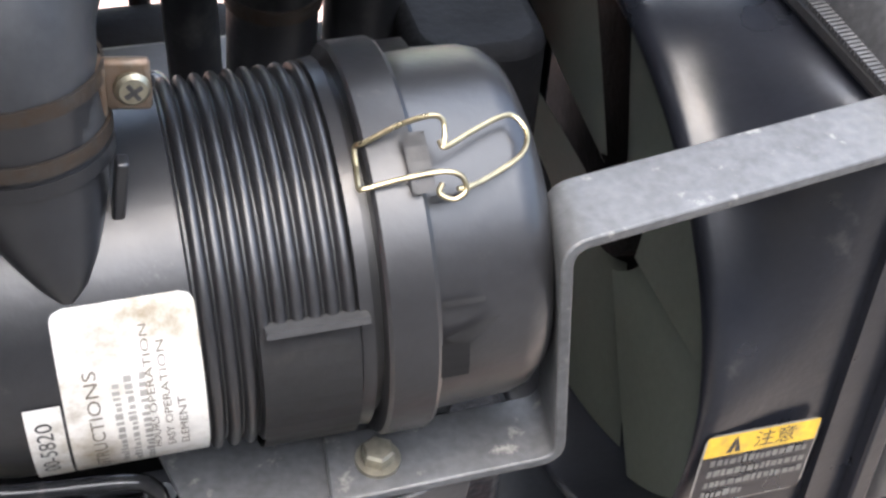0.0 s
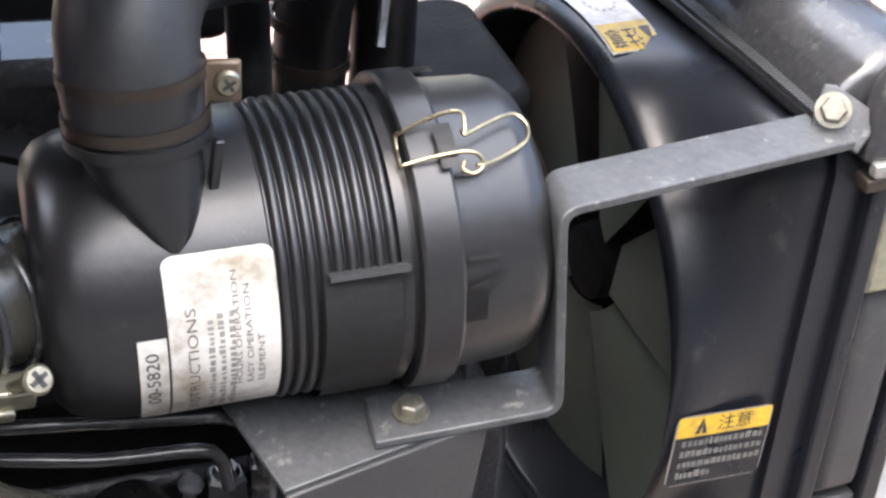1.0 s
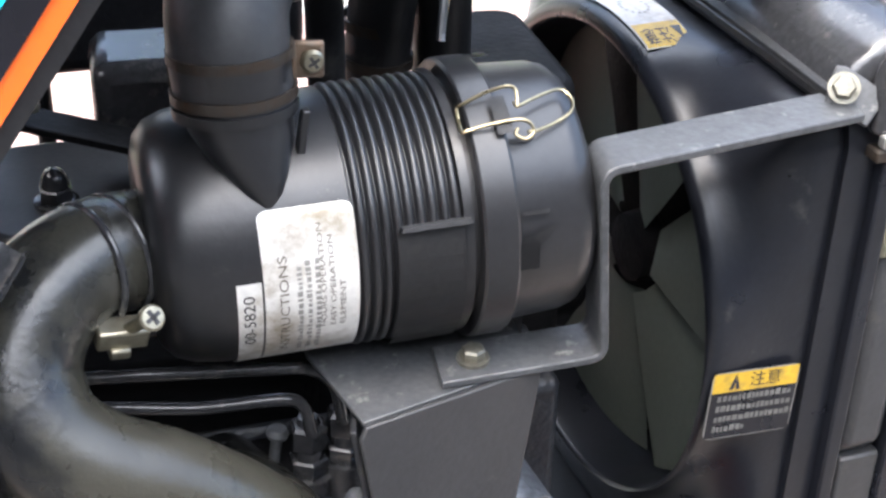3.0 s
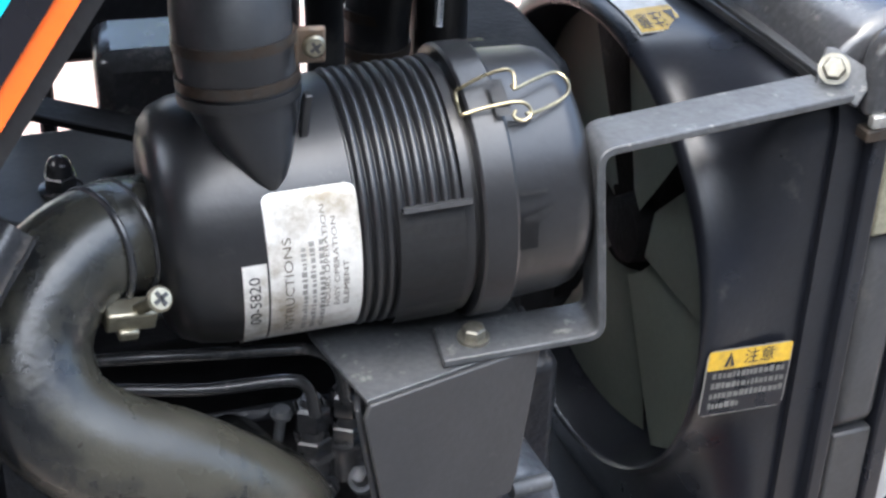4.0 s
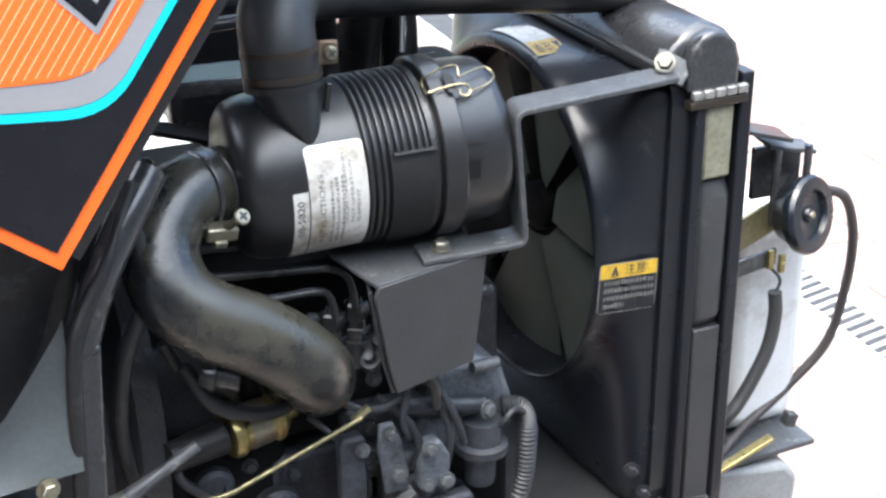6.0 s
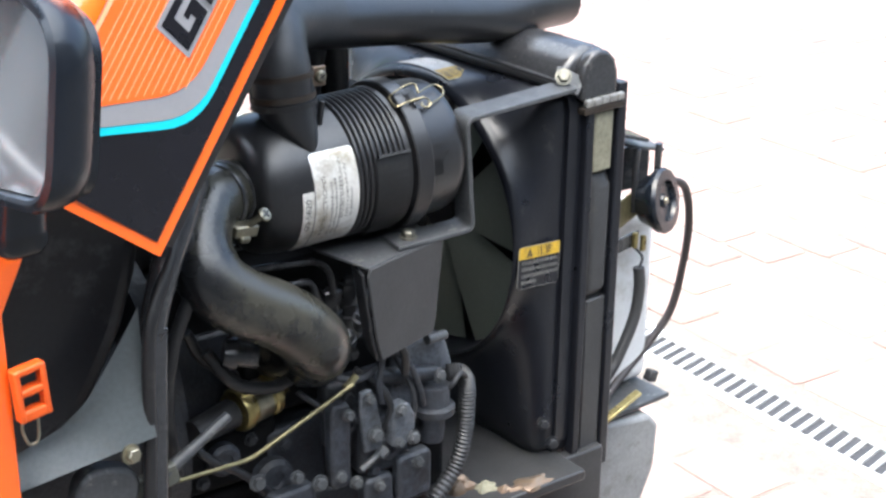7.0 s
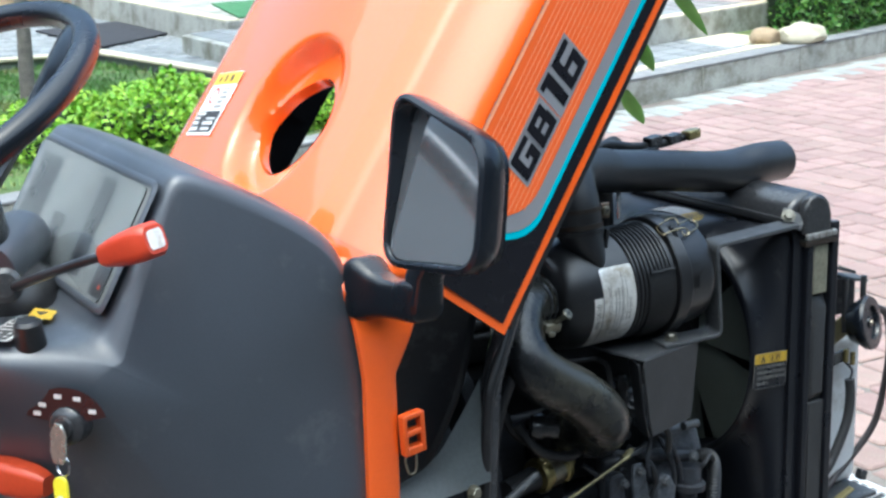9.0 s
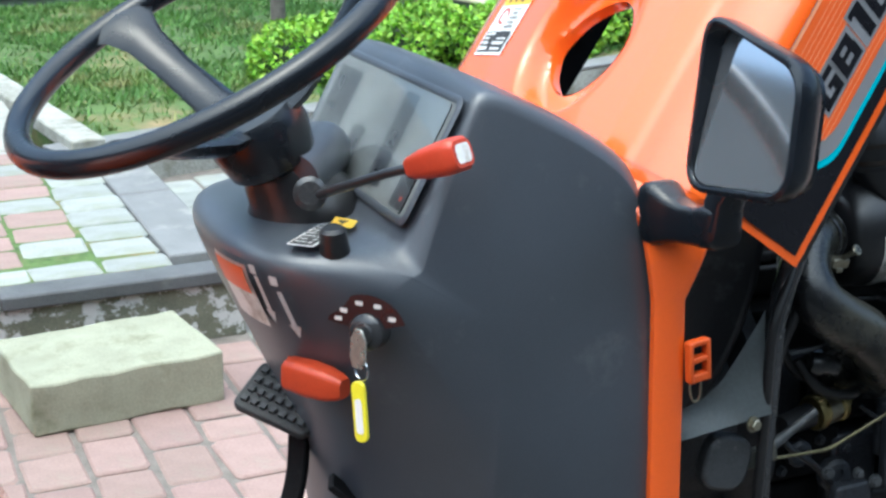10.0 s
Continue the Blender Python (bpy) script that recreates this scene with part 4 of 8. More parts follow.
for x, y, z, r in ((0.026, -0.041, 0.556, 0.006), (0.082, -0.038, 0.556, 0.006), (0.044, -0.058, 0.520, 0.005), (0.080, -0.058, 0.520, 0.005), (0.044, -0.058, 0.480, 0.005), (0.080, -0.058, 0.482, 0.006),
                   (0.03, -0.045, 0.602, 0.005), (-0.035, -0.028, 0.52, 0.006), (-0.005, -0.028, 0.46, 0.005), (-0.04, -0.028, 0.455, 0.005), (0.10, -0.045, 0.45, 0.006), (0.0, -0.045, 0.437, 0.005), (0.012, -0.024, 0.60, 0.006), (-0.07, -0.027, 0.535, 0.005), (-0.12, -0.027, 0.505, 0.005)):
    bm = bmesh.new()
    hexbolt(bm, (x, y, z), (0, -1, 0.05), r, 0.005)
    part("bolt", bm, M["dark_steel"] if rnd.random() < 0.6 else M["cast_iron"], tractor)
for x, y, z, r, h in ((0.062, -0.05, 0.50, 0.016, 0.012), (0.022, -0.038, 0.53, 0.012, 0.012), (-0.05, -0.025, 0.49, 0.02, 0.014), (-0.10, -0.025, 0.525, 0.016, 0.012)):
    bm = bmesh.new()
    lathe(bm, [(0, r), (h * 0.7, r), (h, r * 0.8), (h, r * 0.45), (h * 0.8, r * 0.4)], frame_m((x, y, z), (0, -1, 0), (0, 0, 1)), 24)
    part("pump_cover", bm, M["blue_iron"], tractor, "round cast cover")
for pts, r in ((((0.03, -0.05, 0.588), (0.05, -0.062, 0.57), (0.06, -0.066, 0.545), (0.055, -0.06, 0.52)), 0.0035), (((0.075, -0.05, 0.59), (0.085, -0.066, 0.555), (0.083, -0.066, 0.52), (0.07, -0.055, 0.49)), 0.003),
               (((-0.02, -0.03, 0.57), (0.0, -0.045, 0.55), (0.02, -0.05, 0.515), (0.02, -0.045, 0.47)), 0.003), (((-0.11, -0.02, 0.57), (-0.13, -0.045, 0.55), (-0.09, -0.05, 0.515), (-0.05, -0.04, 0.47)), 0.004)):
    bm = bmesh.new()
    sweep(bm, pts, r, 10)
    part("fuel_pipe", bm, M["dark_steel"], tractor)
# governor lever, small blocks and fittings on the pump's face
bm = bmesh.new()
prism(bm, [(-0.011, -0.034), (0.008, -0.036), (0.012, -0.020), (0.010, 0.012), (0.006, 0.030), (-0.006, 0.031), (-0.010, 0.010)], frame_m((0.036, -0.062, 0.541), (1, 0, 0), (0, -1, 0)) @ Matrix.Rotation(radians(8), 4, "Z"), 0.005)
gov = part("governor_lever", bm, M["pale_casting"], tractor, "grey cast governor lever", bevel=0.0015)
for at, r in (((0.040, -0.068, 0.524), 0.0065), ((0.034, -0.068, 0.563), 0.0045)):
    bm = bmesh.new()
    hexbolt(bm, at, (0, -1, 0.1), r, 0.006)
    part("bolt", bm, M["grey_steel"], gov)
bm = bmesh.new()
prism(bm, [(-0.014, -0.022), (0.012, -0.022), (0.013, 0.006), (0.004, 0.022), (-0.009, 0.020), (-0.014, 0.004)], frame_m((0.070, -0.058, 0.528), (1, 0.08, 0), (0, -1, 0)), 0.016)
fitting = part("pump_fitting", bm, M["pale_casting"], tractor, "grey cast fitting with bolts", bevel=0.003, seg=3)
for at, r in (((0.064, -0.076, 0.546), 0.0048), ((0.079, -0.075, 0.512), 0.0055), ((0.062, -0.076, 0.512), 0.004)):
    bm = bmesh.new()
    hexbolt(bm, at, (0.1, -1, 0.15), r, 0.005)
    part("bolt", bm, M["grey_steel"], fitting)
bm = bmesh.new()
rod(bm, (0.026, -0.066, 0.489), (0.052, -0.066, 0.503), 0.0035, 12)
rod(bm, (0.046, -0.066, 0.499), (0.054, -0.066, 0.504), 0.0065, 6)
part("stop_screw", bm, M["grey_steel"], tractor, "steel stop screw with lock nut")
for x, z, sx, sz in ((0.088, 0.462, 0.040, 0.050), (0.046, 0.455, 0.034, 0.038), (0.004, 0.520, 0.022, 0.088), (-0.048, 0.470, 0.05, 0.042)):
    bm = bmesh.new()
    prism(bm, round_rect(sx, sz, 0.006, 3), frame_m((x, -0.052, z), (1, 0.05, 0), (0, -1, 0)), 0.014)
    part("pump_plate", bm, M["blue_iron"], tractor, "oily blue-grey cast plate", bevel=0.003, seg=2)
for x, z, r in ((0.020, 0.478, 0.005), (-0.020, 0.491, 0.006), (-0.044, 0.505, 0.005), (-0.085, 0.513, 0.006), (0.012, 0.552, 0.0045), (0.090, 0.478, 0.005), (0.046, 0.466, 0.0045), (0.003, 0.490, 0.0045)):
    bm = bmesh.new()
    hexbolt(bm, (x, -0.066, z), (-0.1, -1, 0.15), r, 0.006)
    part("bolt", bm, M["grey_steel"], tractor)
for x, y, z in ((0.038, -0.048, 0.634), (0.052, -0.042, 0.618), (0.030, -0.040, 0.612)):
    bm = bmesh.new()
    lathe(bm, [(-0.012, 0.006), (0, 0.0075), (0.008, 0.0075), (0.009, 0.005), (0.018, 0.0045), (0.019, 0.002)], frame_m((x, y, z), (-0.3, -0.5, 0.8), (1, 0, 0)), 14)
    part("pipe_fitting", bm, M["pale_casting"], tractor, "pale metal pipe fitting")
for pts, r in ((((0.045, -0.055, 0.625), (0.050, -0.066, 0.600), (0.046, -0.066, 0.575), (0.052, -0.062, 0.552)), 0.003), (((0.060, -0.060, 0.606), (0.078, -0.066, 0.590), (0.092, -0.066, 0.560), (0.100, -0.062, 0.535)), 0.0032), (((-0.01, -0.05, 0.600), (0.010, -0.060, 0.588), (0.030, -0.062, 0.584), (0.052, -0.058, 0.590)), 0.0036)):
    bm = bmesh.new()
    sweep(bm, pts, r, 10)
    part("fuel_pipe", bm, M["blue_iron"], tractor)
# gold lift pump
bm = bmesh.new()
gm = frame_m((-0.088, -0.034, 0.572), (1, 0.25, 0.05), (0, 0, 1))
lathe(bm, [(0, 0.008), (0, 0.0190), (0.003, 0.0208), (0.008, 0.0208), (0.010, 0.0182), (0.036, 0.0182), (0.0375, 0.0202), (0.043, 0.0202), (0.045, 0.0165), (0.050, 0.0140), (0.051, 0.0080), (0.060, 0.0078), (0.060, 0.003)], gm, 32)
gold = part("solenoid", bm, M["gold_zinc"], tractor, "gold-passivated cylindrical solenoid")
bm = bmesh.new()
lathe(bm, [(0.014, 0.0184), (0.014, 0.0188), (0.032, 0.0188), (0.032, 0.0184)], gm, 32, caps=False)
part("solenoid_band", bm, M["zinc"], gold)
bm = bmesh.new()
lathe(bm, [(-0.05, 0.012), (-0.004, 0.014), (0.0, 0.010)], gm, 20)
part("rubber_boot", bm, M["black_rubber"], gold)
# plated control rod
bm = bmesh.new()
sweep(bm, bent([(-0.215, -0.092, 0.559), (-0.104, -0.090, 0.5545), (0.006, -0.085, 0.594)], 0.012), 0.0020, 12, 4)
rod_p = part("control_rod", bm, M["dull_plate"], tractor, "thin plated control rod")
bm = bmesh.new()
rod(bm, (0.0, -0.081, 0.590), (0.014, -0.078, 0.597), 0.0036, 6)
part("rod_nut", bm, M["dull_plate"], rod_p)
bm = bmesh.new()
sweep(bm, [(-0.20, -0.095, 0.565), (-0.172, -0.092, 0.577), (-0.15, -0.09, 0.588), (-0.122, -0.087, 0.602)], [0.006, 0.006, 0.0045, 0.0045], 12)
part("control_lever", bm, M["grey_steel"], tractor, "grey control lever")
bm = bmesh.new()
box(bm, (0.04, 0.01, 0.02), pose(-0.196, -0.094, 0.566, 0, -12, 0))
part("lever_plate", bm, M["screen"], tractor, bevel=0.002)
# thermostat housing, cup and hoses by the support plate
bm = bmesh.new()
prism(bm, [(-0.05, -0.03), (-0.03, 0.024), (0.012, 0.032), (0.032, 0.02), (0.042, -0.012), (0.044, -0.045), (-0.02, -0.05)], frame_m((0.112, -0.028, 0.566), (1, 0.1, 0), (0, -1, 0)), -0.05, 0.012)
part("housing", bm, M["pale_casting"], tractor, "pale blue-grey cast coolant housing", bevel=0.006, seg=3)
bm = bmesh.new()
rod(bm, (0.048, -0.048, 0.573), (0.124, -0.045, 0.556), 0.0085, 20)
part("stub_pipe", bm, M["cast_iron"], tractor, "dark stub pipe")
bm = bmesh.new()
rod(bm, (0.112, -0.05, 0.596), (0.136, -0.046, 0.594), 0.005, 12)
part("stud", bm, M["grey_steel"], tractor)
bm = bmesh.new()
hexbolt(bm, (0.124, -0.0535, 0.556), (0.4, -1, 0.1), 0.006, 0.005)
part("bolt", bm, M["grey_steel"], tractor)
bm = bmesh.new()
lathe(bm, [(0, 0.012), (0.004, 0.013), (0.030, 0.013), (0.031, 0.0225), (0.038, 0.0225), (0.040, 0.017), (0.060, 0.0165)], frame_m((0.121, -0.046, 0.484), (0.03, 0, 1), (1, 0, 0)), 32)
part("drain_cup", bm, M["blue_iron"], tractor, "cast cup with a rolled rim")
bm = bmesh.new()
sweep(bm, [(0.143, -0.04, 0.548), (0.156, -0.045, 0.547), (0.163, -0.047, 0.533), (0.163, -0.048, 0.505), (0.160, -0.048, 0.475), (0.148, -0.05, 0.445), (0.12, -0.055, 0.42)], 0.0076, 16, 14, ridge=0.0013, ridge_every=2)
part("corrugated_hose", bm, M["dusty_black"], tractor, "black corrugated conduit")
bm = bmesh.new()
sweep(bm, [(0.128, -0.048, 0.530), (0.135, -0.06, 0.545), (0.146, -0.058, 0.553), (0.158, -0.052, 0.545)], 0.0028, 10)
part("thin_hose", bm, M["dark_steel"], tractor)
# loops of cable under the hose
for pts, r in ((((-0.12, -0.045, 0.645), (-0.10, -0.06, 0.615), (-0.06, -0.06, 0.60), (-0.02, -0.04, 0.60)), 0.006), (((-0.13, -0.03, 0.66), (-0.115, -0.03, 0.63), (-0.08, -0.02, 0.60), (-0.07, 0.0, 0.56)), 0.005),
               (((-0.16, -0.075, 0.80), (-0.150, -0.085, 0.77), (-0.150, -0.088, 0.73), (-0.168, -0.085, 0.68), (-0.175, -0.08, 0.62), (-0.165, -0.07, 0.55)), 0.006),
               (((0.06, -0.07, 0.645), (0.062, -0.075, 0.62), (0.07, -0.075, 0.60), (0.073, -0.07, 0.58)), 0.004)):
    bm = bmesh.new()
    sweep(bm, pts, r, 12)
    part("cable", bm, M["black_rubber"], tractor, "black cable")
bm = bmesh.new()
lathe(bm, [(0, 0.012), (0.008, 0.015), (0.012, 0.015), (0.013, 0.011), (0.03, 0.011)], frame_m((-0.108, -0.055, 0.645), (0.9, -0.4, -0.2), (0, 0, 1)), 20)
part("hose_end", bm, M["black_gloss"], tractor, "black hose end with a clip")

# front frame rails and sump plate
for y in (-0.035, 0.26):
    bm = bmesh.new()
    box(bm, (0.47, 0.016, 0.11), pose(0.12, y, 0.345))
    part("frame_rail", bm, M["dusty_black"], tractor, "dark steel frame rail", bevel=0.002)
bm = bmesh.new()
box(bm, (0.170, 0.340, 0.012), pose(0.215, 0.0925, 0.398))
tray = part("cross_plate", bm, M["dusty_black"], tractor, "dusty steel cross plate", bevel=0.002)
rnd = random.Random(8)
for x, y, w_, d_, h_, c in ((0.167, -0.030, 0.020, 0.014, 0.014, "rusty"), (0.190, -0.046, 0.012, 0.010, 0.008, "foam"), (0.236, -0.066, 0.026, 0.012, 0.007, "rusty"), (0.205, -0.060, 0.009, 0.007, 0.006, "rusty")):
    bm = bmesh.new()  # caked lump
    bmesh.ops.create_icosphere(bm, subdivisions=3, radius=1.0)
    for v in bm.verts:
        k = 1 + 0.28 * math.sin(5.1 * v.co.x + 9 * x * 40) * math.cos(4.3 * v.co.y + 3) + rnd.uniform(-0.07, 0.07)
        v.co = Vector((x + v.co.x * w_ * k, y + v.co.y * d_ * k, 0.402 + max(0.0, v.co.z) * h_ * k))
    part("mud_patch", bm, M[c], tray, "rust-brown caked dirt")
for x, z in ((0.283, 0.425), (0.270, 0.452)):
    bm = bmesh.new()
    hexbolt(bm, (x, -0.0405, z), (-0.5, -1, 0.2), 0.0055, 0.006)
    part("bolt", bm, M["dark_steel"], tractor)

# nose: battery, latch bracket, horn and wiring
bm = bmesh.new()
box(bm, (0.085, 0.17, 0.22), pose(0.452, 0.125, 0.515, 0, 0, 4))
part("washer_tank", bm, mat("white_tank", (0.62, 0.63, 0.63), 0.4, vary=0.08, bump=0.05, dirt=(0.35, 0.33, 0.28), dirt_amount=0.25), tractor, "pale grey plastic tank at the nose", bevel=0.016, seg=4)
bm = bmesh.new()
box(bm, (0.11, 0.22, 0.006), pose(0.435, 0.11, 0.400, 0, 0, 4))
part("nose_plate", bm, M["grey_steel"], tractor, "grey steel nose plate", bevel=0.001)
bm = bmesh.new()
prism(bm, [(0.37, 0.25), (0.445, 0.25), (0.473, 0.315), (0.476, 0.372), (0.462, 0.388), (0.37, 0.398)], Matrix.Translation((0, -0.005, 0)) @ Matrix(((1, 0, 0, 0), (0, 0, 1, 0), (0, 1, 0, 0), (0, 0, 0, 1))), 0.07)
part("nose_weight", bm, mat("worn_grey", (0.20, 0.205, 0.21), 0.5, vary=0.2, scale=25, bump=0.1, dirt=(0.10, 0.095, 0.085), dirt_amount=0.3, dirt_scale=30), tractor, "worn pale grey front beam", bevel=0.006)
bm = bmesh.new()
strip(bm, [(0.375, -0.015, 0.408), (0.44, -0.005, 0.424)], (0, 1, 0), 0.010, 0.004)
part("stay", bm, M["gold_zinc"], tractor, "zinc-plated stay", bevel=0.001)
bm = bmesh.new()
box(bm, (0.012, 0.012, 0.014), pose(0.462, 0.0, 0.437, 0, 20, 0))
part("clip", bm, M["black_gloss"], tractor, bevel=0.002)
bm = bmesh.new()  # latch bracket
strip(bm, bent([(0.372, 0.012, 0.62), (0.372, 0.012, 0.745), (0.44, 0.02, 0.722)], 0.006), (0, 1, 0.05), 0.03, 0.004)
brk = part("latch_bracket", bm, M["black_gloss"], tractor, "black steel bonnet latch bracket", bevel=0.0008)
bm = bmesh.new()
strip(bm, [(0.422, 0.026, 0.716), (0.472, 0.026, 0.704)], (0, 1, 0.1), 0.026, 0.004)
part("latch_plate", bm, M["grey_steel"], brk, "scuffed steel latch plate", bevel=0.001)
for x in (0.43, 0.462):
    bm = bmesh.new()
    rod(bm, (x, 0.012, 0.712), (x, 0.012, 0.64), 0.0040, 10)
    part("latch_wire", bm, M["black_gloss"], brk)
bm = bmesh.new()
box(bm, (0.05, 0.006, 0.05), pose(0.448, 0.04, 0.68))
part("latch_web", bm, M["black_gloss"], brk, bevel=0.001)
bm = bmesh.new()
strip(bm, [(0.372, 0.0, 0.634), (0.405, 0.008, 0.642), (0.44, 0.018, 0.648)], (0, 0.1, 1), 0.030, 0.003)
hb = part("horn_bracket", bm, M["dull_plate"], tractor, "plated horn bracket", bevel=0.001)
for z in (0.622, 0.646):
    bm = bmesh.new()
    hexbolt(bm, (0.380, -0.002, z), (0, -1, 0), 0.006, 0.005)
    part("bolt", bm, M["zinc"], hb)
bm = bmesh.new()
strip(bm, [(0.372, 0.0, 0.606), (0.432, 0.005, 0.612)], (0, 0, 1), 0.016, 0.004)
part("horn_stay", bm, M["black_gloss"], hb, bevel=0.001)
hm = frame_m((0.452, -0.004, 0.653), (0.42, -0.88, 0.2), (0, 0, 1))
bm = bmesh.new()
lathe(bm, [(-0.020, 0.012), (-0.018, 0.024), (-0.006, 0.030), (0.0, 0.035), (0.006, 0.036), (0.010, 0.034), (0.0105, 0.023), (0.006, 0.0215), (0.005, 0.008), (0.008, 0.0065), (0.008, 0.002)], hm, 40)
horn = part("horn", bm, M["wheel_black"], tractor, "round black horn with pierced face")
bm = bmesh.new()
lathe(bm, [(0.0082, 0.0035), (0.010, 0.003), (0.0102, 0.0005)], hm, 12)
part("rivet", bm, M["zinc"], horn)
for dx, z in ((-0.022, 0.612), (-0.010, 0.606)):
    bm = bmesh.new()
    box(bm, (0.006, 0.005, 0.018), pose(0.446 + dx, 0.0, z))
    part("terminal", bm, M["gold_zinc"], horn, bevel=0.001)
for pts, r, mt, lb in ((((0.424, 0.006, 0.605), (0.436, 0.0, 0.59), (0.432, 0.0, 0.575)), 0.0016, "grey_steel", "thin grey wire"),
                       (((0.432, 0.0, 0.578), (0.433, -0.002, 0.555), (0.426, -0.004, 0.52), (0.404, -0.006, 0.48), (0.386, -0.008, 0.46), (0.37, 0.0, 0.44)), 0.0065, "dark_grey", "grey cable sleeve"),
                       (((0.478, 0.012, 0.668), (0.512, 0.018, 0.65), (0.535, 0.03, 0.60), (0.540, 0.04, 0.54), (0.528, 0.045, 0.48), (0.48, 0.045, 0.435), (0.43, 0.03, 0.415), (0.39, 0.01, 0.40)), 0.0048, "brown_wire", "brown insulated cable in a loop")):
    bm = bmesh.new()
    sweep(bm, pts, r, 12)
    part("wire", bm, M[mt], tractor, lb)

# cables on top of the intake pipe
for pts, r, mt in ((((0.04, 0.05, 0.918), (0.08, 0.06, 0.922), (0.13, 0.075, 0.912), (0.18, 0.085, 0.908), (0.25, 0.10, 0.912)), 0.005, "black_rubber"), (((0.05, 0.04, 0.912), (0.11, 0.06, 0.906), (0.17, 0.08, 0.905)), 0.0035, "black_gloss"), (((0.06, 0.05, 0.906), (0.12, 0.06, 0.902), (0.16, 0.07, 0.902)), 0.003, "zinc")):
    bm = bmesh.new()
    sweep(bm, pts, r, 10)
    part("cable", bm, M[mt], tractor, "cable lying on the intake pipe")
for at, c in (((0.165, 0.082, 0.914), "black_gloss"), ((0.20, 0.088, 0.912), "black_gloss"), ((0.235, 0.094, 0.913), "gold_zinc")):
    bm = bmesh.new()
    box(bm, (0.024, 0.014, 0.012), pose(*at, 0, -4, 15))
    part("connector", bm, M[c], tractor, "plug connector", bevel=0.002)

# hoop, sheet and tank behind the engine
bm = bmesh.new()
sweep(bm, [(-0.135, -0.07, 0.815), (-0.158, -0.09, 0.790), (-0.182, -0.105, 0.755), (-0.197, -0.111, 0.716), (-0.199, -0.112, 0.70), (-0.200, -0.110, 0.66)], [0.0125, 0.0125, 0.012, 0.011, 0.009, 0.008], 20, 10)
hoop = part("support_hoop", bm, M["black_gloss"], tractor, "black support hoop with rubber edging")
bm = bmesh.new()
sweep(bm, [(-0.150, -0.085, 0.815), (-0.176, -0.108, 0.770), (-0.199, -0.120, 0.735), (-0.208, -0.124, 0.70), (-0.212, -0.126, 0.63), (-0.216, -0.126, 0.56), (-0.219, -0.124, 0.40)], 0.0055, 14, 10)
part("rubber_edge", bm, M["black_rubber"], hoop)
bm = bmesh.new()
strip(bm, [(-0.1965, -0.116, 0.712), (-0.200, -0.117, 0.66), (-0.2055, -0.117, 0.56), (-0.208, -0.115, 0.42), (-0.203, -0.10, 0.36)], (1, 0.25, 0), 0.0185, 0.010)
part("hoop_leg", bm, M["black_gloss"], hoop, "glossy black flat leg of the hoop", bevel=0.0035, seg=3)
bm = bmesh.new()
strip(bm, [(-0.2045, -0.1165, 0.712), (-0.1885, -0.1135, 0.712)], (0, 0.3, 1), 0.006, 0.014)
part("hoop_collar", bm, M["black_gloss"], hoop, bevel=0.002)
SHEET_X, SHEET_Z = (-0.365, -0.310, -0.280, -0.258, -0.236, -0.214, -0.200), (0.632, 0.642, 0.652, 0.668, 0.698, 0.730, 0.756)
bm = bmesh.new()  # curved grey sheet
g = []
for i in range(25):
    t = i / 24
    x = -0.365 + 0.155 * t
    zb = 0.614 + 0.017 * t
    zt = float(np.interp(x, SHEET_X, SHEET_Z))
    g.append([bm.verts.new((x, -0.134 + 0.020 * math.sin(math.pi * 0.5 * j / 8), zb + (zt - zb) * j / 8)) for j in range(9)])
for a_, b_ in zip(g, g[1:]):
    for j in range(8):
        bm.faces.new((a_[j], a_[j + 1], b_[j + 1], b_[j]))
bmesh.ops.solidify(bm, geom=bm.faces[:], thickness=0.003)
sheet_p = part("splash_sheet", bm, mat("pale_sheet", (0.16, 0.18, 0.187), 0.45, metal=0.2, vary=0.15, scale=10, bump=0.05, dirt=(0.16, 0.15, 0.13), dirt_amount=0.35), tractor, "pale grey curved splash sheet")
bm = bmesh.new()
hexbolt(bm, (-0.236, -0.139, 0.626), (0.2, -1, 0.1), 0.0062, 0.007)
part("bolt", bm, M["zinc"], sheet_p)
bm = bmesh.new()
prism(bm, round_rect(0.055, 0.06, 0.02, 4), frame_m((-0.250, -0.10, 0.576), (1, 0.0, -0.3), (0, -1, 0)), 0.02)
part("sheet_foot", bm, M["grey_steel"], tractor, bevel=0.004)
bm = bmesh.new()
prism(bm, [(-0.40, 0.605), (-0.290, 0.605), (-0.248, 0.622), (-0.224, 0.660), (-0.203, 0.700), (-0.188, 0.745), (-0.178, 0.80), (-0.19, 0.835), (-0.40, 0.86)], Matrix.Translation((0, -0.075, 0)) @ Matrix(((1, 0, 0, 0), (0, 0, 1, 0), (0, 1, 0, 0), (0, 0, 0, 1))), 0.27)
part("fuel_tank", bm, mat("tank_plastic", (0.013, 0.013, 0.015), 0.42, vary=0.3, scale=9, bump=0.05, dirt=(0.085, 0.085, 0.088), dirt_amount=0.32, dirt_scale=11), tractor, "black moulded fuel tank with scuffed side", bevel=0.018, seg=4)
bm = bmesh.new()
box(bm, (0.02, 0.40, 0.46), pose(-0.37, 0.06, 0.58))
part("firewall", bm, M["black_matte"], tractor, "black firewall", smooth=False)

bm = bmesh.new()
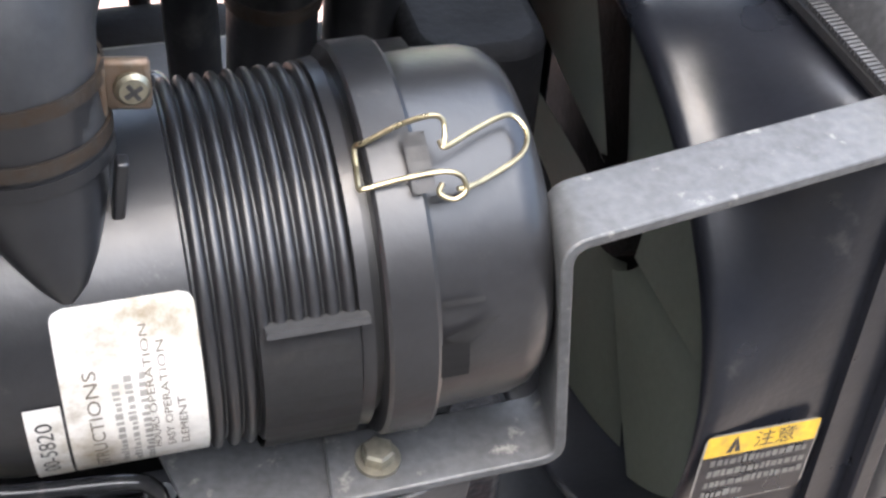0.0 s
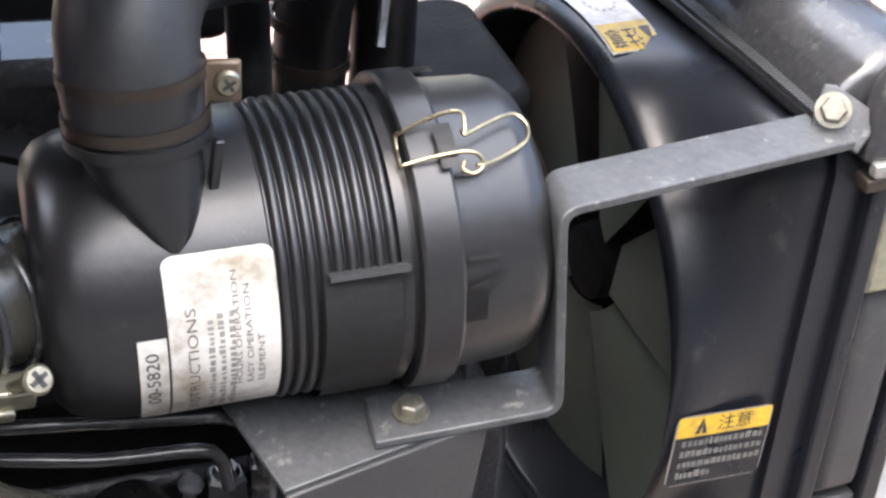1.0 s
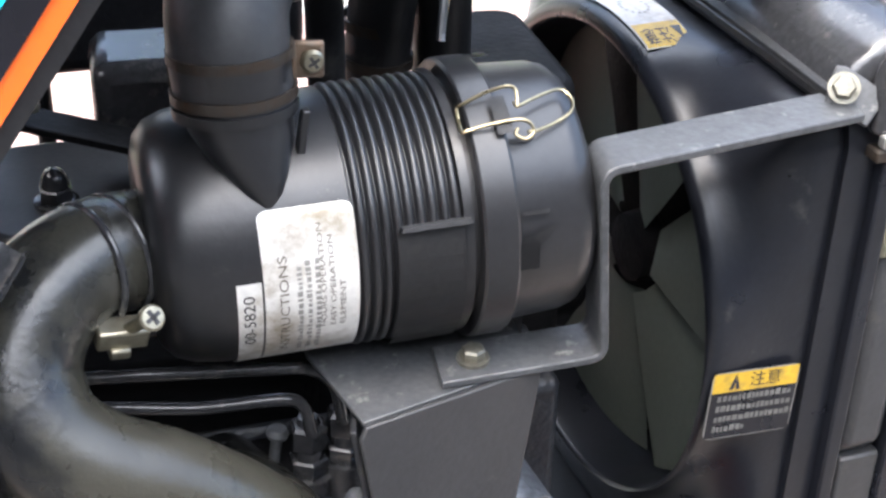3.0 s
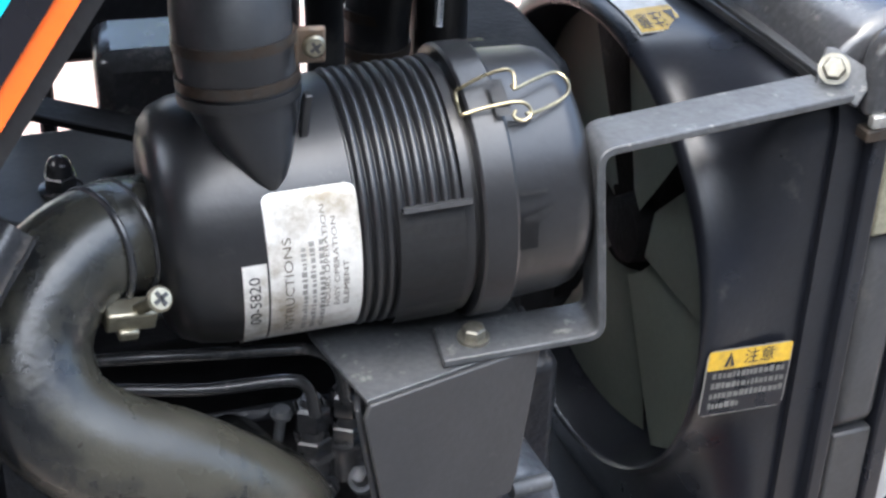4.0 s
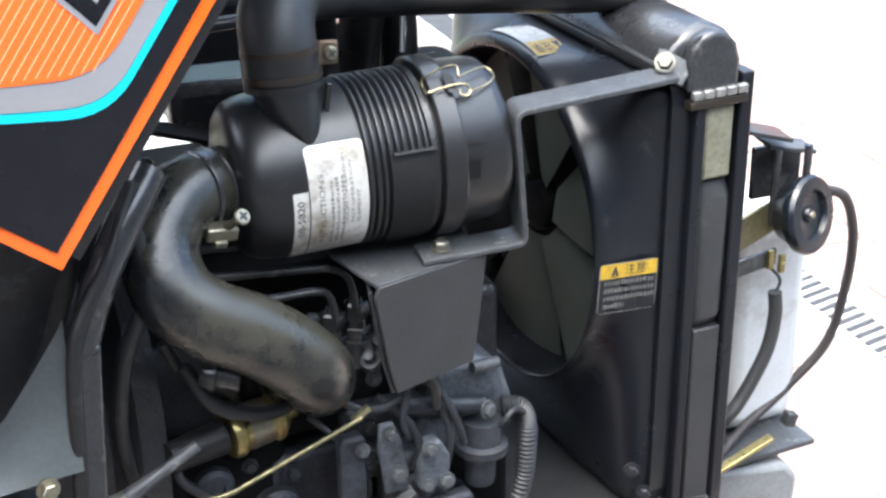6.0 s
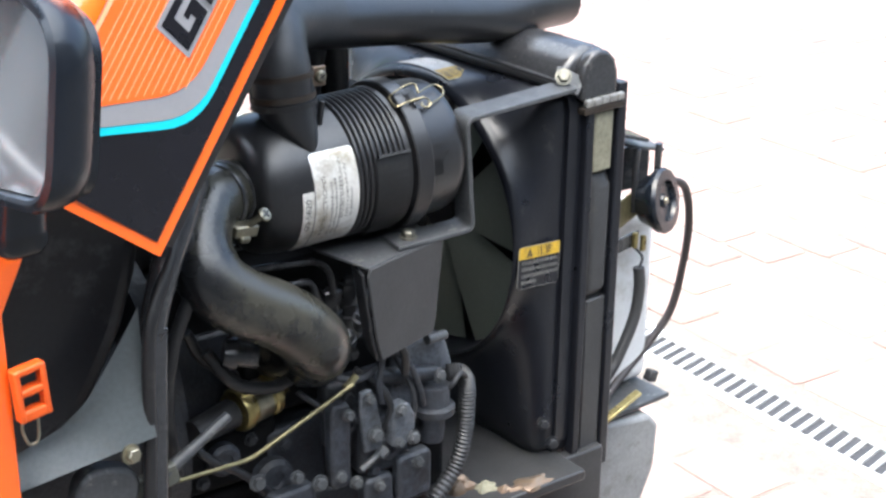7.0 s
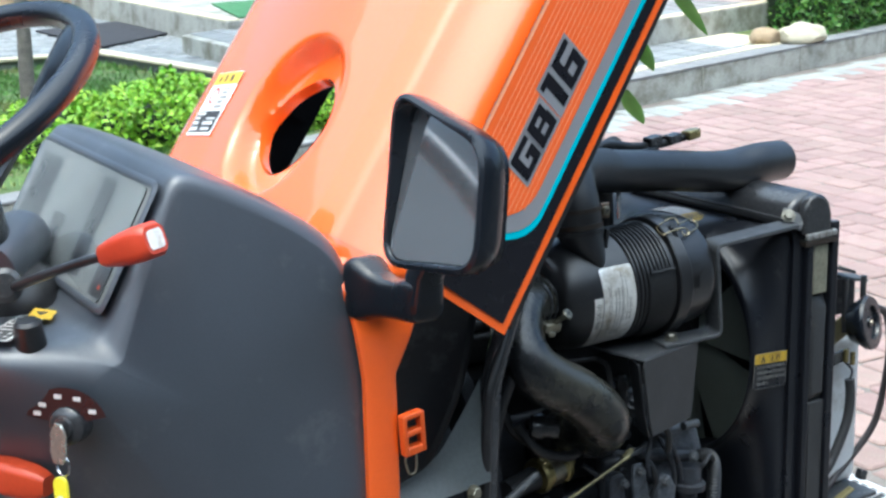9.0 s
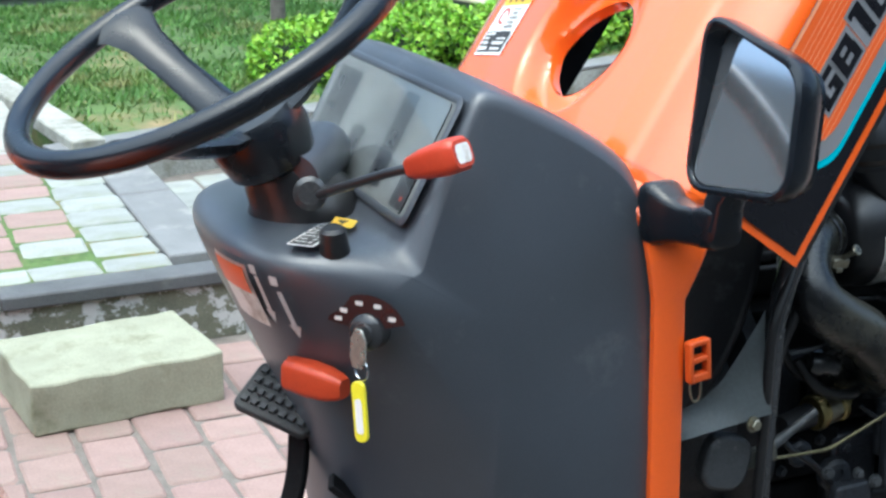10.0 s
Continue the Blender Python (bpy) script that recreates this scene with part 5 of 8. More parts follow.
lathe(bm, [(0, 0.06), (0, 0.168), (0.03, 0.172), (0.05, 0.150), (0.17, 0.145), (0.19, 0.165), (0.21, 0.165), (0.21, 0.05)], frame_m((-0.345, 0.125, 0.55), (1, 0, 0), (0, 0, 1)), 48)
part("clutch_housing", bm, M["cast_iron"], tractor, "dark cast clutch housing")

# running gear under the body
bm = bmesh.new()
box(bm, (1.35, 0.20, 0.14), pose(-0.78, 0.08, 0.33))
part("gearbox", bm, M["cast_iron"], tractor, "dark cast transmission housing", bevel=0.01)
bm = bmesh.new()
box(bm, (0.07, 0.66, 0.06), pose(0.20, 0.11, 0.235))
part("front_axle", bm, M["cast_iron"], tractor, "cast front axle", bevel=0.008)
bm = bmesh.new()
box(bm, (0.09, 0.70, 0.10), pose(-1.50, 0.08, 0.36))
part("rear_axle", bm, M["cast_iron"], tractor, "cast rear axle", bevel=0.01)
bm = bmesh.new()
box(bm, (0.05, 0.05, 0.12), pose(0.20, 0.11, 0.28))
part("axle_pivot", bm, M["cast_iron"], tractor)
for x, y, r, wd in ((0.20, -0.26, 0.215, 0.11), (0.20, 0.48, 0.215, 0.11), (-1.50, -0.33, 0.36, 0.18), (-1.50, 0.49, 0.36, 0.18)):
    bm = bmesh.new()
    wm = frame_m((x, y, r), (0, 1, 0), (0, 0, 1))
    lathe(bm, [(-wd / 2, r * 0.58), (-wd / 2, r * 0.85), (-wd * 0.4, r * 0.97), (0, r), (wd * 0.4, r * 0.97), (wd / 2, r * 0.85), (wd / 2, r * 0.58)], wm, 40, caps=False)
    tyre = part("wheel", bm, M["black_rubber"], tractor, "black rubber farm tyre")
    bm = bmesh.new()
    lathe(bm, [(-wd * 0.45, r * 0.6), (-wd * 0.2, r * 0.5), (-wd * 0.15, r * 0.1), (wd * 0.15, r * 0.1), (wd * 0.2, r * 0.5), (wd * 0.45, r * 0.6)], wm, 32)
    part("rim", bm, M["orange_plastic"], tyre, "orange wheel rim")

# ---- raised bonnet ----
UH = Vector((0.600, 0.091, 0.795)).normalized()
WH = Vector((-0.797, 0, 0.604))
WH = (WH - UH * WH.dot(UH)).normalized()
VH = WH.cross(UH)
HM = Matrix((UH, VH, WH)).transposed().to_4x4()
HM.translation = (-0.212, -0.165, 0.797)
HB, HL = 0.560, 0.72  # width at the rear, length


half = [(0.0, 0.0), (0.0, 0.03), (0.0005, 0.06), (0.001, 0.09), (0.002, 0.115), (0.003, 0.132), (0.0055, 0.140), (0.012, 0.148), (0.024, 0.158), (0.036, 0.169), (0.046, 0.179), (0.052, 0.187), (0.057, 0.192), (0.064, 0.195), (0.074, 0.1985), (0.09, 0.204)]
for i in range(1, 15):
    t = i / 14
    half.append((0.09 + (HB / 2 - 0.09) * t, 0.204 + 0.018 * math.sin(t * math.pi / 2)))
prof_h = half + [(HB - v, max(w_, 0.016)) for v, w_ in half[-2::-1]]
HC, HA, HBv = (0.107, 0.221), 0.0585, 0.0790  # hole: middle (u, v), half axes
RC, RA, RBv = (0.110, 0.2225), 0.100, 0.0905  # recess round the hole


def hood_pt(u, v, w_):
    vv = v + 0.0392 * u * max(0, 1 - 2 * v / HB)  # narrows towards the nose
    e = math.hypot((u - RC[0]) / RA, (v - RC[1]) / RBv)
    k = max(0.0, 1 - e)
    dip = 0.030 * smooth01(k / 0.19) * smooth01((v - 0.120) / 0.15) if w_ > 0.15 else 0.0
    drop = 0.10 * max(0, (u - 0.46) / 0.26) ** 2 * (w_ / 0.22)
    return HM @ Vector((u, vv, w_ - dip - drop))


us = sorted(set([round(0.003 * i, 4) for i in range(0, 75)] + [round(0.22 + 0.02 * i, 4) for i in range(0, 26)]))
fine_prof = []
for (v0, w0), (v1, w1) in zip(prof_h, prof_h[1:]):
    n_ = max(1, int((v1 - v0) / 0.0035)) if w0 > 0.15 else 1
    fine_prof += [(v0 + (v1 - v0) * i / n_, w0 + (w1 - w0) * i / n_) for i in range(n_)]
fine_prof.append(prof_h[-1])
bm = bmesh.new()
grid = {}
for i, u in enumerate(us):
    for j, (v, w_) in enumerate(fine_prof):
        grid[i, j] = bm.verts.new(hood_pt(u, v, w_))
for i in range(len(us) - 1):
    for j in range(len(fine_prof) - 1):
        q = [grid.get(k) for k in ((i, j), (i + 1, j), (i + 1, j + 1), (i, j + 1))]
        if all(q):
            bm.faces.new(q)
# the skin is given its thickness and the filler hole is cut through it
skin = link_mesh("skin", bm, M["orange"])
md = skin.modifiers.new("thick", "SOLIDIFY")
md.thickness, md.offset = 0.003, -1
bm = bmesh.new()
hole_m = HM @ Matrix.Translation((HC[0], HC[1], 0.10))
prism(bm, [(HA * math.cos(a), HBv * math.sin(a)) for a in np.linspace(0, 2 * math.pi, 72, endpoint=False)], hole_m, 0.3)
cutter = link_mesh("cutter", bm, M["orange"])
md = skin.modifiers.new("hole", "BOOLEAN")
md.operation, md.object, md.solver = "DIFFERENCE", cutter, "EXACT"
bpy.context.view_layer.update()
cut = bpy.data.meshes.new_from_object(skin.evaluated_get(bpy.context.evaluated_depsgraph_get()))
bm = bmesh.new()
bm.from_mesh(cut)
for o in (skin, cutter):
    bpy.data.objects.remove(o)
bonnet = part("bonnet", bm, M["orange"], tractor, "glossy orange bonnet standing open", angle=60)
bonnet.data.materials.append(M["black_matte"])  # dull black inside
for f_ in bonnet.data.polygons:
    q = HM.inverted() @ f_.center
    n_ = HM.to_3x3().transposed() @ f_.normal
    if n_.dot(Vector((0, q.y - HB / 2, q.z - 0.05))) < -0.02 and 0.01 < q.x < 0.85:
        f_.material_index = 1
bm = bmesh.new()  # turned-in rim of the hole
rings = []
for dz in (0.0005, -0.004, -0.012):
    sc = 1.0 - (0.0 if dz > -0.002 else 0.02)
    rings.append([bm.verts.new(hood_pt(HC[0] + HA * sc * math.cos(a), HC[1] + HBv * sc * math.sin(a), float(np.interp(HC[1] + HBv * sc * math.sin(a), [q[0] for q in prof_h], [q[1] for q in prof_h]))) + WH * dz) for a in np.linspace(0, 2 * math.pi, 64, endpoint=False)])
ring_faces(bm, rings, caps=False)
part("hole_rim", bm, M["orange"], bonnet)
bm = bmesh.new()  # turned flange at the rear edge
rings = []
for i, (v, w_) in enumerate(half[4:22]):
    k = 0.020 * smooth01(i / 4) * smooth01((17 - i) / 6)
    rings.append([bm.verts.new(hood_pt(0.004, v, w_) + WH * b - UH * a) for a, b in ((0.0, -0.001), (k * 0.6, -0.0015), (k, -0.004), (k, -0.007), (0.0, -0.0045))])
ring_faces(bm, rings)
part("rear_flange", bm, M["orange"], bonnet, angle=50)
bm = bmesh.new()  # nose of the bonnet
rings = [[bm.verts.new(hood_pt(HL, v, w_)) for v, w_ in fine_prof], [bm.verts.new(hood_pt(HL, v, 0.0)) for v, w_ in fine_prof]]
for a_, b_, c_, d_ in zip(rings[0], rings[0][1:], rings[1][1:], rings[1]):
    if (a_.co - d_.co).length > 1e-5 or (b_.co - c_.co).length > 1e-5:
        try:
            bm.faces.new((a_, b_, c_, d_))
        except ValueError:
            pass
bmesh.ops.remove_doubles(bm, verts=bm.verts, dist=1e-6)
part("nose_panel", bm, M["black_matte"], bonnet)


def hside(lift=0.0012):
    return lambda u, w_: HM @ Vector((u, 0.0392 * u - lift, w_))


def side_poly(outline, lift):
    b = bmesh.new()
    p = hside(lift)
    b.faces.new([b.verts.new(p(u, w_)) for u, w_ in outline])
    return b


def along(u0, w0, n_=16, u1=0.84):
    return [(u0 + (u1 - u0) * i / n_, w0) for i in range(n_ + 1)]


def corner(a, b, c, r, k=6):
    a, b, c = (Vector((*p, 0)) for p in (a, b, c))
    u_, v_ = (a - b).normalized(), (c - b).normalized()
    return [tuple((b + u_ * r * (1 - i / k) ** 2 + v_ * r * (i / k) ** 2)[:2]) for i in range(k + 1)]


END = 0.705
E0 = 0.0085
top_w = 0.131
cy = lambda d: [(0.031 + d * 1.2, top_w), *corner((0.031 + d * 1.2, top_w), (0.098 + d, 0.0215 + d), (END, 0.0215 + d), 0.028), (END, 0.0215 + d)]
black = [(E0, top_w), (E0, E0), (END, E0), (END, top_w)]
part("decal", side_poly(black, 0.0011), M["dark_paper"], bonnet, "black band on the bonnet side", smooth=False)
part("decal", side_poly(cy(0.0) + [(END, top_w)], 0.0015), M["cyan"], bonnet, "turquoise stripe", smooth=False)
part("decal", side_poly(cy(0.0052) + [(END, top_w)], 0.0019), M["grey_decal"], bonnet, "grey stripe", smooth=False)
part("decal", side_poly(cy(0.0185) + [(END, top_w)], 0.0023), M["orange_decal"], bonnet, "orange field with fine lines", smooth=False)
bm = bmesh.new()
p = hside(0.0026)
for k in range(14):
    w0 = 0.045 + k * 0.0056
    u0 = 0.031 + 0.0185 * 1.2 + (top_w - w0) / (top_w - 0.04) * 0.064 + 0.003
    bm.faces.new([bm.verts.new(p(u, w_)) for u, w_ in ((u0, w0), (END, w0), (END, w0 + 0.0007), (u0, w0 + 0.0007))])
tagged_stuff("pinstripe", bm, M["pale_decal"], bonnet, smooth=False)
bm = bmesh.new()
bm.faces.new([bm.verts.new(p(u, w_)) for u, w_ in ((0.06, 0.1275), (END, 0.1275), (END, 0.1305), (0.058, 0.1305))])
part("decal", bm, M["pale_decal"], bonnet, "pale pin stripe", smooth=False)

# block letters on the side: grey ground, dark strokes
glyphs = {
    "G": [[(0, 0), (0.85, 0), (0.85, 0.58), (0.45, 0.58), (0.45, 0.40), (0.58, 0.40), (0.58, 0.22), (0.28, 0.22), (0.28, 0.78), (0.85, 0.78), (0.85, 1), (0.0, 1)]],
    "B": [[(0, 0), (0.27, 0), (0.27, 1), (0, 1)], [(0.27, 0), (0.85, 0), (0.85, 0.22), (0.27, 0.22)], [(0.27, 0.42), (0.85, 0.42), (0.85, 0.60), (0.27, 0.60)], [(0.27, 0.78), (0.80, 0.78), (0.80, 1), (0.27, 1)], [(0.58, 0.22), (0.85, 0.22), (0.85, 0.42), (0.58, 0.42)], [(0.55, 0.60), (0.80, 0.60), (0.80, 0.78), (0.55, 0.78)]],
    "1": [[(0.28, 0), (0.62, 0), (0.62, 1.25), (0.1, 1.25), (0.1, 1.03), (0.28, 1.03)]],
    "6": [[(0, 0), (0.28, 0), (0.28, 1.25), (0, 1.25)], [(0.28, 0), (0.88, 0), (0.88, 0.22), (0.28, 0.22)], [(0.28, 0.52), (0.88, 0.52), (0.88, 0.74), (0.28, 0.74)], [(0.28, 1.02), (0.85, 1.02), (0.85, 1.25), (0.28, 1.25)], [(0.60, 0.22), (0.88, 0.22), (0.88, 0.52), (0.60, 0.52)]],
}
gh, gw = 0.0285, 0.0385
gx0, gy0 = 0.1415, 0.0575
bm_i = bmesh.new()
bm_g = bmesh.new()
p1_, p2_ = hside(0.0030), hside(0.0034)
x = gx0
slant = 0.18
for ch in ("G", "B", "1", "6"):
    wide = gw * (0.62 if ch == "1" else 1.0)
    for poly in glyphs[ch]:
        bm_i.faces.new([bm_i.verts.new(p2_(x + a * gw + slant * b * gh, gy0 + b * gh)) for a, b in poly])
    tall = 1.25 if ch in "16" else 1.0
    e = 0.0035
    x0_, x1_ = (x + (0.1 if ch == "1" else 0) * gw, x + (0.62 if ch == "1" else 0.86) * gw)
    bm_g.faces.new([bm_g.verts.new(p1_(a + slant * (b - gy0), b)) for a, b in ((x0_ - e, gy0 - e), (x1_ + e, gy0 - e), (x1_ + e, gy0 + tall * gh + e), (x0_ - e, gy0 + tall * gh + e))])
    x += gw * (0.78 if ch == "1" else 0.98)
part("emblem_ground", bm_g, M["grey_decal"], bonnet, smooth=False)
part("emblem", bm_i, M["dark_paper"], bonnet, "dark block letters", smooth=False)

# rubber trim along the lower edge
bm = bmesh.new()
pts = [hood_pt(u, 0.0, 0.0) - WH * 0.009 + VH * 0.006 for u in (0.01, 0.2, 0.4, 0.6, 0.71)]
ring_faces(bm, [[bm.verts.new(q + VH * a + WH * b) for a, b in ((-0.004, 0.009), (-0.003, 0.001), (0.008, -0.002), (0.020, 0.004), (0.006, 0.009))] for q in pts])
part("edge_trim", bm, M["black_rubber"], bonnet, "black rubber edge trim")
# dark liner inside
bm = bmesh.new()
rings = [[bm.verts.new(hood_pt(u, 0.012 + (v - HB / 2) * 0.965 + HB / 2 - 0.012, max(0.004 if v < HB / 2 else 0.024, w_ * 0.965 - 0.006))) for v, w_ in prof_h[::2]] for u in (0.19, 0.4, 0.6, 0.71)]
ring_faces(bm, rings, closed=False)
part("liner", bm, M["black_matte"], bonnet, "black liner inside the bonnet")
# warning decal on the top, by the hole


def htop(o_u, o_v, lift):
    return lambda a, b: hood_pt(o_u + b, o_v - a, float(np.interp(o_v - a, [q[0] for q in prof_h], [q[1] for q in prof_h]))) + WH * lift


du, dv, dh, dw = 0.074, 0.447, 0.084, 0.083


def tile(b, put, x0, y0, x1, y1):
    quad_on(b, put, x0, y0, x1, y1, 10, 10)


bm = bmesh.new()
tile(bm, htop(du, dv, 0.0012), 0, 0, dw, dh)
hd = part("sticker", bm, M["white_paper"], bonnet, "white, yellow and black warning sticker")
bm = bmesh.new()
tile(bm, htop(du, dv, 0.0017), 0.001, dh * 0.80, dw - 0.001, dh - 0.001)
part("sticker_head", bm, M["yellow_paper"], hd)
bm = bmesh.new()
for a, b, c, d in ((0.06, 0.05, 0.94, 0.37), (0.2, 0.84, 0.28, 0.93), (0.42, 0.84, 0.50, 0.94), (0.64, 0.84, 0.74, 0.94)):
    quad_on(bm, htop(du, dv, 0.0021), a * dw, b * dh, c * dw, d * dh, 6, 4)
tagged_stuff("sticker_print", bm, M["ink"], hd, smooth=False)
bm = bmesh.new()
for i in range(10):
    a0, a1 = 2 * math.pi * i / 12, 2 * math.pi * (i + 1) / 12
    q = htop(du, dv, 0.0021)
    bm.faces.new([bm.verts.new(q(0.028 + 1.5 * r_ * math.cos(a), 0.052 + r_ * 1.3 * math.sin(a))) for a, r_ in ((a0, 0.0085), (a1, 0.0085), (a1, 0.0062), (a0, 0.0062))])
part("sticker_ring", bm, M["red_plastic"], hd, smooth=False)
bm = bmesh.new()
for a, b, c, d in ((0.048, 0.042, 0.066, 0.045), (0.048, 0.048, 0.072, 0.051), (0.050, 0.054, 0.066, 0.057), (0.046, 0.060, 0.070, 0.062), (0.046, 0.036, 0.072, 0.039)):
    quad_on(bm, htop(du, dv, 0.0021), a, b, c, d, 1, 1)
tagged_stuff("sticker_print", bm, M["grey_ink"], hd, smooth=False)

bm = bmesh.new()
for a, b, c, d in ((0.10, 0.07, 0.40, 0.125), (0.52, 0.07, 0.88, 0.11), (0.10, 0.165, 0.34, 0.21), (0.48, 0.155, 0.90, 0.205), (0.10, 0.245, 0.30, 0.28), (0.56, 0.235, 0.90, 0.265), (0.10, 0.31, 0.44, 0.35)):
    quad_on(bm, htop(du, dv, 0.0025), a * dw, b * dh, c * dw, d * dh, 2, 1)
tagged_stuff("sticker_print", bm, M["white_ink"], hd, smooth=False)

# ---- cowl, instruments, wheel, mirror ----
YC, HW = 0.05, 0.205
side_out = [(-0.352, 0.40), (-0.352, 0.70), (-0.354, 0.900), (-0.40, 0.940), (-0.46, 0.975), (-0.512, 0.998), (-0.528, 0.998), (-0.540, 0.988), (-0.604, 0.868), (-0.616, 0.861), (-0.66, 0.861), (-0.715, 0.862), (-0.738, 0.857), (-0.745, 0.845), (-0.740, 0.824), (-0.712, 0.755), (-0.682, 0.69), (-0.655, 0.62), (-0.640, 0.52), (-0.632, 0.40)]
cx0, cz0 = -0.50, 0.72


def tuck(x, y, z):
    """The cowl's flanks draw in towards the lower rear."""
    low = max(0.0, (0.87 - z) / 0.47) ** 1.2
    back = smooth01((-0.600 + 0.48 * max(0.0, 0.86 - z) - x) / 0.17)
    high = min(1.0, max(0.0, (z - 0.72) / 0.26)) ** 1.4 * min(1.0, abs(y - YC) / HW) ** 6
    return YC + (y - YC) * (1 - 0.40 * low * back - 0.135 * high)


def cowl_pt(k, y):
    x, z = side_out[k]
    t = abs(y - YC) / HW
    d = (1 - t) * HW
    soft = 0.0 if k < 9 else (0.25, 0.50, 0.75)[k - 9] if k < 12 else 1.0  # sharp above, rounder at the rear
    ins = (0.014 + 0.026 * soft) * max(0, 1 - d / (0.034 + 0.038 * soft)) ** 2.2
    vx, vz = x - cx0, z - cz0
    ln = math.hypot(vx, vz)
    if z > 0.41 or x < -0.6:
        x, z = x - vx / ln * ins * (0.0 if k < 2 else 1), z - vz / ln * ins * (0.25 if k < 2 else 1)
    if k >= 3 and z > 0.80:
        z -= 0.004 + 0.006 * t ** 3
    x += 0.085 * t ** 3.2 * (0.0 if k < 8 else (0.05, 0.12, 0.38)[k - 8] if k < 11 else 1.0)
    if k == 2:
        z -= 0.012 * t ** 3
    return Vector((x, tuck(x, y, z), z))


ys = [YC + HW * s_ for s_ in (-1, -0.996, -0.985, -0.965, -0.94, -0.915, -0.89, -0.865, -0.82, -0.74, -0.62, -0.45, -0.25, 0, 0.25, 0.45, 0.62, 0.74, 0.82, 0.865, 0.89, 0.915, 0.94, 0.965, 0.985, 1)]
bm = bmesh.new()
rings = [[bm.verts.new(cowl_pt(k, y)) for k in range(len(side_out))] for y in ys]
def flank(x, z, sgn, out):
    return Vector((x, tuck(x, YC + sgn * HW, z) + sgn * out, z))


for end, sgn in ((0, -1), (-1, 1)):
    base = [v.co.copy() for v in rings[end]]
    mid = sum(base, Vector()) / len(base)
    extra = []
    for s_ in (0.93, 0.8, 0.62, 0.42, 0.22, 0.06):
        extra.append([bm.verts.new(flank(mid.x + (q.x - mid.x) * s_, mid.z + (q.z - mid.z) * s_, sgn, 0.010 * (1 - s_ * s_))) for q in base])
    rings = extra[::-1] + rings if end == 0 else rings + extra
ring_faces(bm, rings)
cowl = part("cowl", bm, M["dash"], tractor, "dark grey moulded plastic dash cowl", angle=70)
sd = cowl.modifiers.new("sub", "SUBSURF")
sd.levels = sd.render_levels = 2

# orange band round the front of the cowl
bm = bmesh.new()
path = [(YC - HW - 0.004, 0.38), (YC - HW - 0.004, 0.60), (YC - HW - 0.003, 0.78), (YC - HW + 0.001, 0.835), (YC - HW + 0.014, 0.865), (YC - HW + 0.04, 0.886), (YC - 0.11, 0.902), (YC - 0.05, 0.911), (YC, 0.914)]
path = path + [(2 * YC - y, z) for y, z in path[-2::-1]]
sp = spline([(0, y, z) for y, z in path], 6)
secs = []
for i, q in enumerate(sp):
    t_ = (sp[min(i + 1, len(sp) - 1)] - sp[max(i - 1, 0)]).normalized()
    nn = Vector((0, -t_.z, t_.y))
    up = min(1, max(0, (q.z - 0.78) / 0.11))
    x0, x1 = -0.3665 - 0.014 * up, -0.334 + 0.05 * up
    secs.append([bm.verts.new(q + Vector((x, 0, 0)) + nn * h) for x, h in ((x0, -0.004), (x0, 0.003), (x0 + 0.004, 0.0055), (x1 - 0.010, 0.0055), (x1 - 0.003, 0.0055 + 0.011 * up), (x1, 0.0045 + 0.011 * up), (x1, -0.006))])
ring_faces(bm, secs)
band = part("cowl_band", bm, M["orange"], tractor, "glossy orange band round the cowl", angle=50)
# reflector on the band's edge
bm = bmesh.new()
RF = frame_m((-0.3215, -0.163, 0.7185), (0.15, -1, 0), (0, 0, 1)) @ Matrix.Rotation(radians(4), 4, "X")
for dy in (-0.0105, 0.0105):
    box(bm, (0.010, 0.0048, 0.042), RF @ Matrix.Translation((0.005, dy, 0)))
for dz, hh in ((-0.0170, 0.0085), (0.0015, 0.0060), (0.0185, 0.0055)):
    box(bm, (0.010, 0.0250, hh), RF @ Matrix.Translation((0.0045, 0, dz)))
refl = part("side_latch", bm, M["orange_plastic"], tractor, "orange latch loop with two openings", bevel=0.0015)
bm = bmesh.new()
sweep(bm, [(-0.328, -0.168, 0.700), (-0.330, -0.170, 0.690), (-0.326, -0.170, 0.678), (-0.319, -0.170, 0.680), (-0.317, -0.168, 0.698)], 0.0012, 8)
part("wire_hook", bm, M["zinc"], refl)

# instrument panel: frame, card and clear cover
pt, pb = Vector((-0.5415, 0, 0.983)), Vector((-0.6025, 0, 0.8735))
pu = (pt - pb).normalized()
pn = Vector((0, -1, 0)).cross(pu)
pn = pn if pn.x < 0 else -pn
plen = (pt - pb).length
PO = Vector((pb.x, -0.118, pb.z)) + pn * 0.0015


def on_panel(a, b, lift=0.0):
    return PO + Vector((0, 1, 0)) * a + pu * b + pn * lift


W_, H_ = 0.315, plen
bm = bmesh.new()
outer, inner = round_rect(W_ + 0.012, H_ + 0.004, 0.012, 4, W_ / 2, H_ / 2), round_rect(W_ - 0.004, H_ - 0.012, 0.006, 4, W_ / 2, H_ / 2)
ro = [bm.verts.new(on_panel(*q, 0.000)) for q in outer]
rm = [bm.verts.new(on_panel(*q, 0.0028)) for q in round_rect(W_ + 0.004, H_ - 0.004, 0.009, 4, W_ / 2, H_ / 2)]
ri = [bm.verts.new(on_panel(*q, 0.001)) for q in inner]
ring_faces(bm, [ro, rm, ri], caps=False)
bezel = part("bezel", bm, M["dash"], cowl, "raised dark grey bezel", angle=60)
bm = bmesh.new()
bm.faces.new([bm.verts.new(on_panel(*q, 0.0012)) for q in inner])
